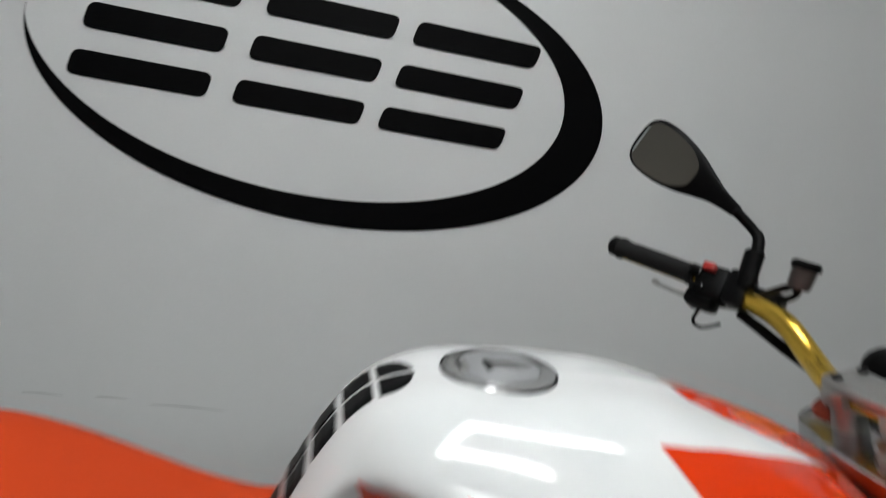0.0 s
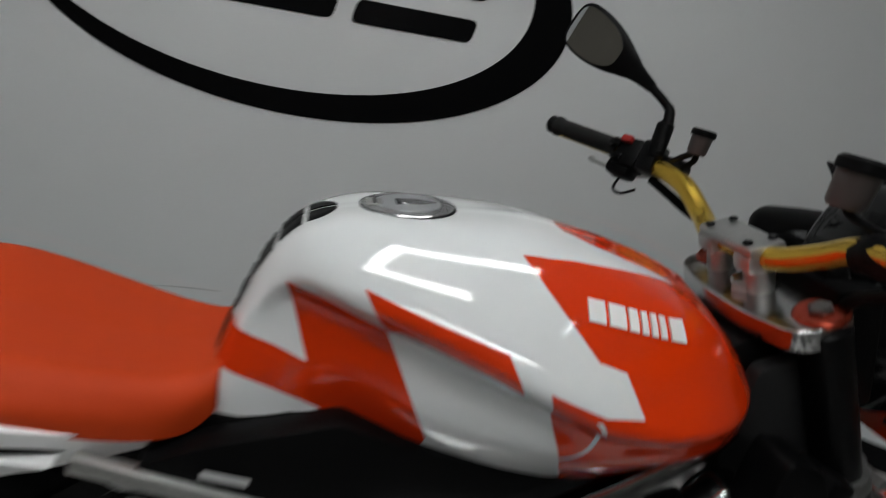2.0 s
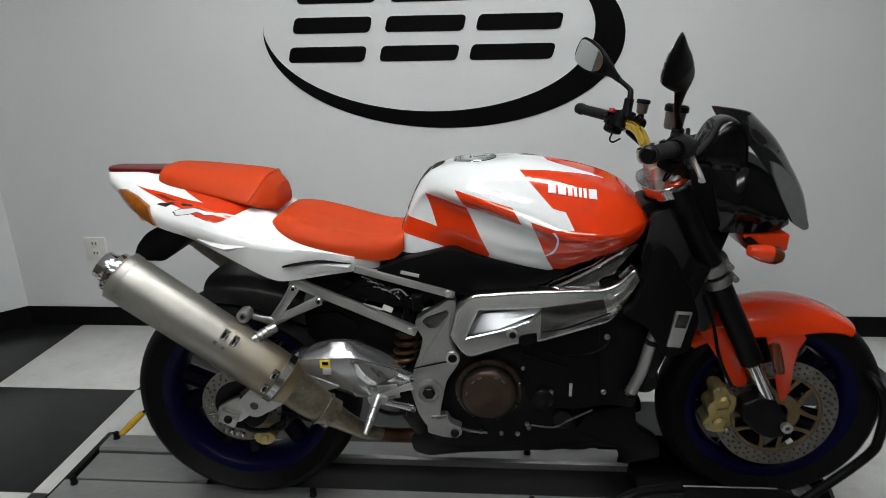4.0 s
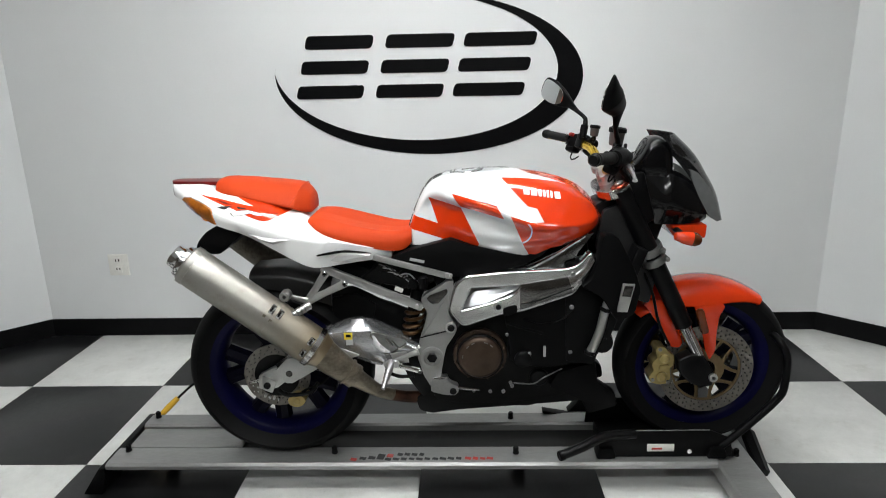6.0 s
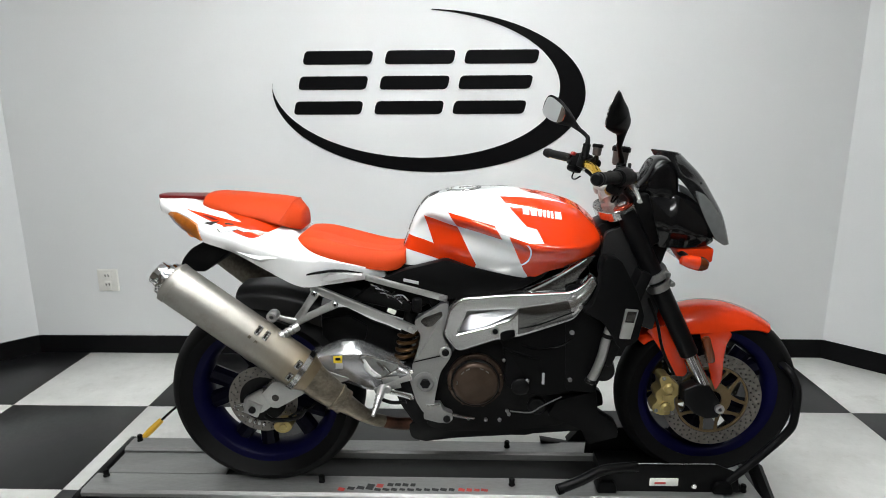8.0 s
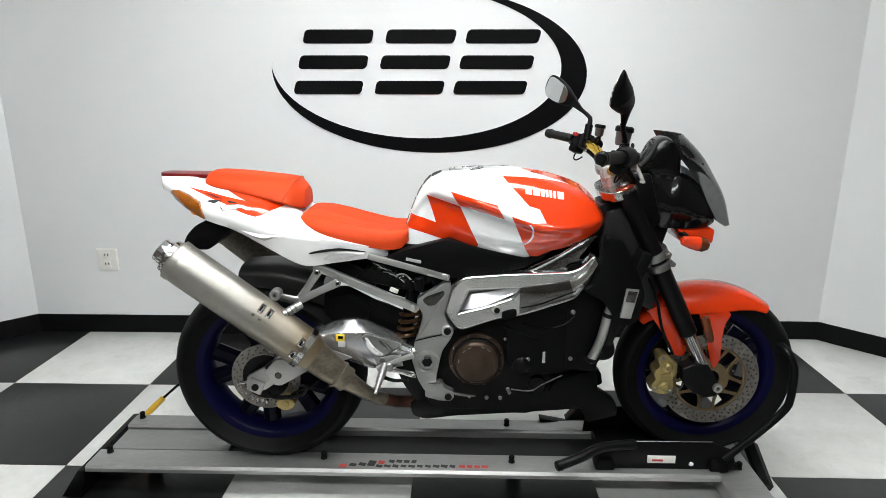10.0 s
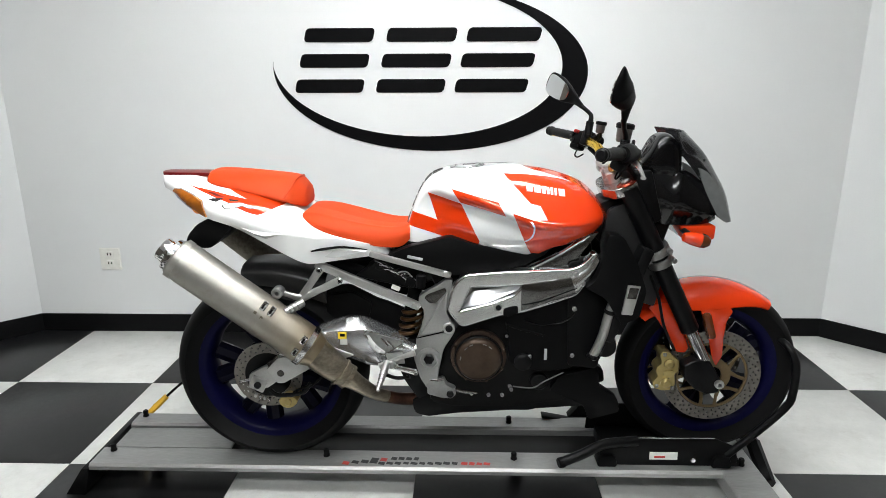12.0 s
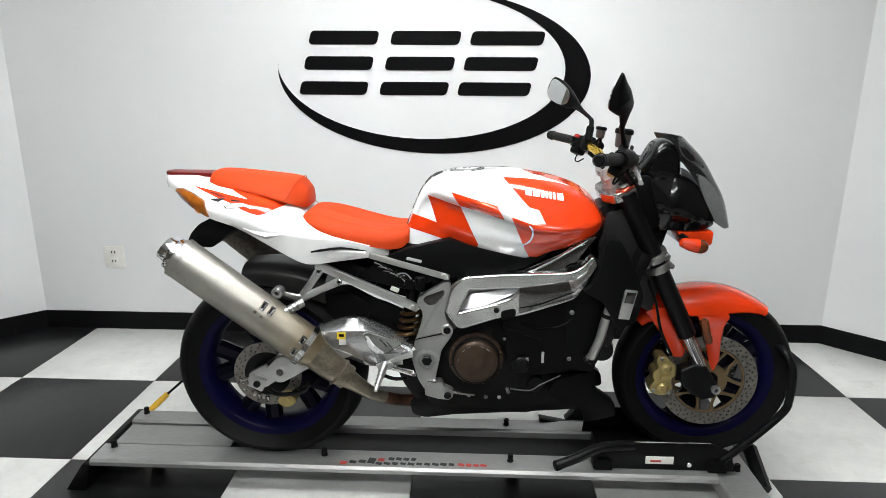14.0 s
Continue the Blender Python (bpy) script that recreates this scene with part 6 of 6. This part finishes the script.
    part("lower_lug", prism(soften([(0.020, 0.306), (0.028, 0.321), (0.070, 0.326), (0.080, 0.305), (0.106, 0.293), (0.108, 0.275), (0.096, 0.262), (0.062, 0.264), (0.020, 0.276)], 0.005, 3), s * 0.1060, s * 0.1340, 0.005), "cast_grey", piv)
    # polished strip draws the highlight along the lug's top
    part("lug_edge", tube([(0.030, s * 0.1320, 0.321), (0.050, s * 0.1330, 0.323), (0.070, s * 0.1320, 0.325)], [0.003, 0.005, 0.003], 8), "polish", piv)
    part("gear_link", tube([(0.099, s * 0.1260, 0.288), (0.130, s * 0.1280, 0.283), (0.173, s * 0.1240, 0.276)], [0.006, 0.005, 0.004], 8), "polish", piv)
    part("lug_bolt", disc((0.090, s * 0.1360, 0.278), (0, 1, 0), 0.011, 0.01), "black_metal", piv)
    # subframe and brackets
    for p, q, w_ in (((-0.304, 0.690), (0.0, 0.558), 0.025), ((-0.145, 0.722), (0.093, 0.656), 0.019)):
        mx, mz = (p[0] + q[0]) / 2, (p[1] + q[1]) / 2
        ln, an = math.hypot(q[0] - p[0], q[1] - p[1]), math.degrees(math.atan2(p[1] - q[1], q[0] - p[0]))
        part("subframe_tube", box((mx, s * 0.126, mz), (ln, 0.018, w_), 0.005, (0, an, 0)), "alu", bike, "silver subframe tube")
        part("tube_bolt", disc((q[0] - 0.015, s * 0.138, q[1] + 0.007), (0, 1, 0), 0.009, 0.008), "alu", bike)
    br = part("peg_bracket", tube([(-0.290, s * 0.140, 0.676), (-0.318, s * 0.146, 0.634), (-0.346, s * 0.152, 0.592)], [0.013, 0.0105, 0.013], 12, 4, flat=0.5), "alu", bike, "aluminium passenger peg bracket")
    part("bracket_arm", tube([(-0.231, s * 0.140, 0.644), (-0.29, s * 0.146, 0.617), (-0.350, s * 0.152, 0.590)], [0.013, 0.0105, 0.013], 12, 4, flat=0.5), "alu", br)
    part("hanger_arm", tube([(-0.346, s * 0.154, 0.592), (-0.378, s * 0.158, 0.602), (-0.408, s * 0.162, 0.614)], [0.012, 0.008, 0.008], 10, 4, flat=0.45), "alu_dark", br)
    for x, z in ((-0.290, 0.676), (-0.231, 0.644)):
        part("bracket_bolt", disc((x, s * 0.149, z), (0, 1, 0), 0.0085, 0.008), "polish", br)
        part("bolt_socket", disc((x, s * 0.1535, z), (0, 1, 0), 0.0045, 0.003), "black_metal", br)
    part("hanger_bush", lathe([(0.006, -0.018), (0.015, -0.018), (0.0165, -0.013), (0.0165, 0.013), (0.014, 0.018), (0.006, 0.018)], (-0.408, s * 0.168, 0.616), (0, s, 0), 24, closed=True), "cast_grey", br)
    p0, p1_ = Vector((-0.338, s * 0.160, 0.582)), Vector((-0.392, s * 0.205, 0.560))
    peg = part("passenger_peg", rod(p0, p1_, 0.0125, 12), "alu", br, "folded ribbed passenger peg")
    for k in range(4):
        part("peg_rib", disc(p0.lerp(p1_, 0.3 + k * 0.18), p1_ - p0, 0.0142, 0.007, 0.002, 14), "alu_dark", peg)
    # rider peg, pedal
    rb = part("rider_bracket", tube([(-0.015, s * 0.1440, 0.418), (-0.054, s * 0.1470, 0.405), (-0.089, s * 0.1500, 0.390), (-0.123, s * 0.1520, 0.376)], [0.011, 0.0075, 0.008, 0.010], 10, 4, flat=0.7), "alu", bike, "aluminium rider footrest bracket")
    part("bracket_arm", tube([(-0.015, s * 0.1440, 0.354), (-0.054, s * 0.1470, 0.366), (-0.100, s * 0.1500, 0.378)], [0.010, 0.008, 0.009], 10, 4, flat=0.7), "polish", rb)
    for z_ in (0.439, 0.354):
        part("bracket_bolt", disc((-0.013, s * 0.1500, z_), (0, 1, 0), 0.0065, 0.012, sides=12), "chrome", rb)
    part("heel_guard", prism([(-0.105, 0.410), (-0.054, 0.417), (-0.046, 0.379), (-0.094, 0.372)], s * 0.1340, s * 0.1380, 0.001), "alu", rb)
    q0, q1 = Vector((-0.100, s * 0.1500, 0.388)), Vector((-0.117, s * 0.2450, 0.345))
    part("foot_peg", tube([tuple(q0.lerp(q1, k)) for k in (0, 0.3, 0.7, 1)], [0.012, 0.0115, 0.008, 0.0055], 10, 3), "alu", rb, "tapered aluminium foot peg")
    for k in range(4):
        part("peg_rib", disc(q0.lerp(q1, 0.35 + k * 0.14), q1 - q0, 0.0125 - 0.0011 * k, 0.004, 0.001, 14), "alu", rb)
    part("pedal_pivot", disc((-0.086, s * 0.1540, 0.384), (0, 1, 0), 0.012, 0.016, sides=18), "alu", rb)
    part("link_rod", tube([(-0.105, s * 0.1260, 0.335), (-0.074, s * 0.1310, 0.328), (-0.033, s * 0.1310, 0.331)], 0.006, 8), "black_metal", rb)

# ---- engine and dark plastics ----
eng = part("engine_case", prism(soften([(0.028, 0.231), (0.018, 0.343), (0.074, 0.445), (0.130, 0.506), (0.303, 0.568), (0.446, 0.547), (0.477, 0.404), (0.507, 0.323), (0.446, 0.241), (0.262, 0.216), (0.099, 0.216)], 0.02, 3), -0.101, 0.101, 0.012), "engine", bike, "dark grey engine case")
part("clutch_flange", lathe([(0, 0), (0.084, 0), (0.086, 0.006), (0.084, 0.018), (0.074, 0.022), (0, 0.022)], (0.176, -0.101, 0.395), (0, -1, 0), 48), "bronze", eng, "bronze clutch case")
cov = part("clutch_cover", lathe([(0.0, 0.050), (0.028, 0.050), (0.030, 0.0485), (0.052, 0.048), (0.063, 0.045), (0.0685, 0.038), (0.0695, 0.022), (0.063, 0.02), (0, 0.02)], (0.176, -0.101, 0.395), (0, -1, 0), 56), "bronze", eng, "bronze clutch cover")
part("cover_ring", lathe([(0.0695, 0.020), (0.0735, 0.020), (0.0735, 0.034), (0.0695, 0.036)], (0.176, -0.101, 0.395), (0, -1, 0), 56, closed=True), "black_metal", eng)
for k in range(8):
    a = 2 * math.pi * k / 8 + 0.3
    part("cover_bolt", disc((0.176 + 0.079 * math.cos(a), -0.124, 0.395 + 0.079 * math.sin(a)), (0, 1, 0), 0.0055, 0.008, sides=8), "bronze", eng)
# short lighter bars over the cover's upper half
for a in (0.9, 1.25, 2.0, 2.35, 3.0):
    part("cover_nick", box((0.176 + 0.055 * math.cos(a), -0.1495, 0.395 + 0.055 * math.sin(a)), (0.012, 0.002, 0.003), 0.0008, (0, math.degrees(-a) + 90, 0)), "alu_dark", cov)
part("water_pump", lathe([(0, 0), (0.034, 0), (0.034, 0.02), (0.02, 0.032), (0, 0.034)], (0.313, -0.0980, 0.384), (0, -1, 0), 28), "engine", eng)
part("oil_filter", lathe([(0, 0), (0.03, 0), (0.03, 0.016), (0.024, 0.022), (0, 0.022)], (0.364, -0.0880, 0.308), (0, -1, 0), 24), "black_metal", eng)
part("rear_cylinder", box((0.12, 0, 0.63), (0.15, 0.2, 0.2), 0.02, (0, -30, 0)), "engine", eng)
part("front_cylinder", box((0.41, 0, 0.52), (0.2, 0.21, 0.17), 0.02, (0, 28, 0)), "engine", eng)
part("sump", prism(soften([(0.04, 0.225), (0.10, 0.20), (0.34, 0.20), (0.44, 0.235), (0.42, 0.27), (0.06, 0.27)], 0.012, 3), -0.09, 0.09, 0.008), "black_metal", eng)
for x, z in ((0.209, 0.261), (0.251, 0.261), (0.274, 0.291), (0.279, 0.280), (0.156, 0.265)):
    part("case_bolt", disc((x, -0.106, z), (0, 1, 0), 0.006, 0.01, sides=8), "alu_dark", eng)
for s in (-1, 1):
    part("side_cover", prism(soften([(0.224, 0.563), (0.303, 0.572), (0.451, 0.621), (0.468, 0.588), (0.481, 0.486), (0.485, 0.394), (0.446, 0.369), (0.364, 0.359), (0.268, 0.384), (0.264, 0.455), (0.252, 0.527)], 0.014, 3), s * 0.1160, s * 0.1420, 0.008, segments=3), "black", bike, "black plastic engine side cover")
    part("cover_ridge", tube([(0.255, s * 0.1430, 0.512), (0.309, s * 0.1440, 0.493), (0.368, s * 0.1430, 0.476)], 0.004, 8), "black", bike)
    part("cover_crease", tube([(0.308, s * 0.1430, 0.523), (0.358, s * 0.1440, 0.509), (0.425, s * 0.1440, 0.522), (0.459, s * 0.1420, 0.549)], 0.0035, 8), "gloss_black", bike)
    part("cover_tag", box((0.375, s * 0.1435, 0.416), (0.008, 0.003, 0.036), 0.001), "label", bike)
    for x, z, r in ((0.328, 0.411, 0.006), (0.453, 0.562, 0.007), (0.453, 0.415, 0.0065), (0.451, 0.671, 0.008), (0.471, 0.646, 0.007), (0.258, 0.475, 0.005)):
        part("cover_screw", disc((x, s * 0.1480 if z < 0.6 else s * 0.1620, z), (0, 1, 0), r, 0.008, sides=12), "alu_dark", bike)
    part("water_pump_cap", lathe([(0, 0), (0.026, 0), (0.026, 0.01), (0.018, 0.016), (0, 0.017)], (0.308, s * 0.1420, 0.392), (0, s, 0), 24), "black_metal", bike)
    part("lower_cable", tube([(0.282, s * 0.1240, 0.300), (0.342, s * 0.1260, 0.297), (0.376, s * 0.1260, 0.318), (0.435, s * 0.1220, 0.348)], 0.0022, 8), "alu_dark", bike)
    part("tank_side_panel", prism(soften([(-0.095, 0.716), (-0.03, 0.742), (0.089, 0.772), (0.16, 0.75), (0.315, 0.718), (0.345, 0.735), (0.40, 0.755), (0.36, 0.718), (0.31, 0.690), (0.22, 0.668), (0.10, 0.655), (0.02, 0.675), (-0.07, 0.705)], 0.008, 2), s * 0.092, s * 0.128, 0.006), "black", bike, "black panel below the tank")
    part("panel_badge", box((-0.012, s * 0.1295, 0.709), (0.045, 0.002, 0.009), 0.0008, (0, 12, 0)), "label", bike)
    part("radiator_shroud", prism(soften([(0.498, 0.655), (0.518, 0.712), (0.524, 0.775), (0.530, 0.795), (0.57, 0.79), (0.62, 0.70), (0.645, 0.63), (0.63, 0.55), (0.58, 0.53), (0.53, 0.61), (0.47, 0.64)], 0.014, 3), s * 0.135, s * 0.190, 0.010), "black", bike, "black radiator shroud")
    part("silver_guard", prism([(0.590, 0.650), (0.626, 0.647), (0.608, 0.561), (0.577, 0.563)], s * 0.185, s * 0.196, 0.002), "alu", bike, "silver radiator end tank")
    # thin dark plate paints shade over the upper end tank
    part("guard_shade", prism([(0.595, 0.644), (0.6205, 0.642), (0.614, 0.610), (0.589, 0.612)], s * 0.1955, s * 0.1972, 0.0004), "charcoal", bike)
for s in (-1, 1):
    part("head_panel", prism(soften([(0.548, 0.846), (0.612, 0.872), (0.650, 0.800), (0.690, 0.720), (0.715, 0.620), (0.700, 0.550), (0.56, 0.60), (0.53, 0.74)], 0.010, 3), s * 0.070, s * 0.092, 0.005), "grey_plastic", bike, "dark grey panel beside the steering head")
part("radiator", box((0.605, 0, 0.60), (0.035, 0.30, 0.30), 0.006, (0, 20, 0)), "black_metal", bike, "dark radiator core")
part("oil_cooler", box((0.54, 0, 0.40), (0.03, 0.2, 0.14), 0.005, (0, 25, 0)), "black_metal", bike)
part("front_mount", prism(soften([(0.53, 0.86), (0.58, 0.88), (0.64, 0.80), (0.70, 0.80), (0.74, 0.81), (0.72, 0.74), (0.66, 0.66), (0.57, 0.70), (0.50, 0.78)], 0.012, 3), -0.06, 0.06, 0.008), "black_metal", bike, "dark steering head")
part("lamp_bracket", prism([(0.60, 0.95), (0.66, 0.96), (0.70, 0.82), (0.66, 0.79), (0.62, 0.84)], -0.1, 0.1, 0.006), "black", bike)
hose = part("coolant_hose", tube([(0.565, -0.163, 0.612), (0.557, -0.165, 0.585), (0.548, -0.165, 0.55), (0.536, -0.165, 0.49), (0.520, -0.165, 0.443), (0.507, -0.162, 0.415)], 0.0135, 14, 6), "alu", bike, "silver coolant pipe")
for z in ((0.562, 0.604), (0.551, 0.560), (0.509, 0.421)):
    part("hose_clamp", disc((z[0], -0.165, z[1]), (0.25, 0, 1), 0.0165, 0.012, sides=18), "black_metal", hose)
part("horn", disc((0.558, -0.10, 0.43), (0.2, 1, 0), 0.035, 0.03), "black_metal", bike)
part("inner_fender", prism(soften([(-0.30, 0.600), (-0.219, 0.606), (-0.136, 0.562), (-0.10, 0.550), (-0.055, 0.530), (-0.02, 0.515), (-0.02, 0.44), (-0.08, 0.455), (-0.18, 0.49), (-0.30, 0.48)], 0.010, 3), -0.066, -0.050, 0.004), "black", bike, "black inner fender")
part("fender_step", prism(soften([(-0.29, 0.575), (-0.21, 0.585), (-0.15, 0.55), (-0.16, 0.505), (-0.29, 0.495)], 0.010, 3), -0.075, -0.060, 0.005), "black", bike)
part("lower_frame", prism(soften([(-0.06, 0.44), (0.03, 0.44), (0.03, 0.26), (-0.01, 0.24), (-0.05, 0.30), (-0.075, 0.36)], 0.012, 3), -0.10, 0.10, 0.008), "black_metal", bike)
part("belly_pan", prism(soften([(-0.033, 0.236), (-0.022, 0.190), (0.018, 0.178), (0.108, 0.191), (0.302, 0.205), (0.445, 0.217), (0.506, 0.222), (0.526, 0.246), (0.465, 0.276), (0.028, 0.262)], 0.012, 3), -0.097, 0.097, 0.01), "black_metal", bike, "black belly pan under the engine")
for s in (-1, 1):
    part("belly_scoop", prism(soften([(0.395, 0.285), (0.419, 0.332), (0.496, 0.355), (0.538, 0.368), (0.546, 0.300), (0.605, 0.258), (0.612, 0.215), (0.52, 0.188), (0.500, 0.237)], 0.010, 3), s * 0.085, s * 0.122, 0.006), "black", bike, "black lower scoop")
# added black fillers: they hide the white wall behind open gaps
for s in (-1, 1):
    part("side_filler", prism(soften([(0.43, 0.70), (0.56, 0.72), (0.60, 0.60), (0.585, 0.50), (0.545, 0.47), (0.53, 0.37), (0.44, 0.38)], 0.015, 3), s * 0.09, s * 0.145, 0.006), "black", bike, "black filler added to close a bright gap")
part("gap_filler", prism([(-0.19, 0.70), (0.09, 0.70), (0.09, 0.60), (-0.05, 0.56), (-0.19, 0.60)], -0.03, 0.03, 0.004), "black", bike)
part("airbox", box((0.05, 0, 0.70), (0.26, 0.17, 0.10), 0.02), "black", bike)
part("tail_boss", box((-0.22, 0, 0.66), (0.2, 0.16, 0.06), 0.02, (0, 22, 0)), "black", bike)
part("battery_box", prism([(-0.20, 0.64), (-0.02, 0.60), (0.06, 0.64), (0.0, 0.70), (-0.10, 0.71)], -0.095, 0.095, 0.01), "engine", bike)
wr = random.Random(5)
for k in range(26):
    x, z = -0.115 + 0.0042 * k + wr.uniform(-0.01, 0.01), 0.682 - 0.0016 * k + wr.uniform(-0.008, 0.008)
    pts = [(x + 0.014 * i - 0.02, -0.1 - wr.uniform(0, 0.012), z - 0.005 * i + wr.uniform(-0.009, 0.009)) for i in range(4)]
    part("wire", tube(pts, wr.choice((0.0012, 0.0016, 0.0022)), 6), ("label", "black", "charcoal", "grey_plastic")[k % 4], bike)
part("wire_connector", box((-0.028, -0.108, 0.628), (0.03, 0.014, 0.026), 0.004, (0, 20, 0)), "black", bike)
# added block: stands in for bright wall showing through a gap
part("white_gap_block", box((-0.072, -0.112, 0.612), (0.026, 0.008, 0.013), 0.002, (0, 22, 0)), "plastic", bike, "small white block standing in for wall seen through a gap")
part("brake_reservoir", rod((0.005, -0.135, 0.62), (0.005, -0.135, 0.66), 0.014), "black", bike)
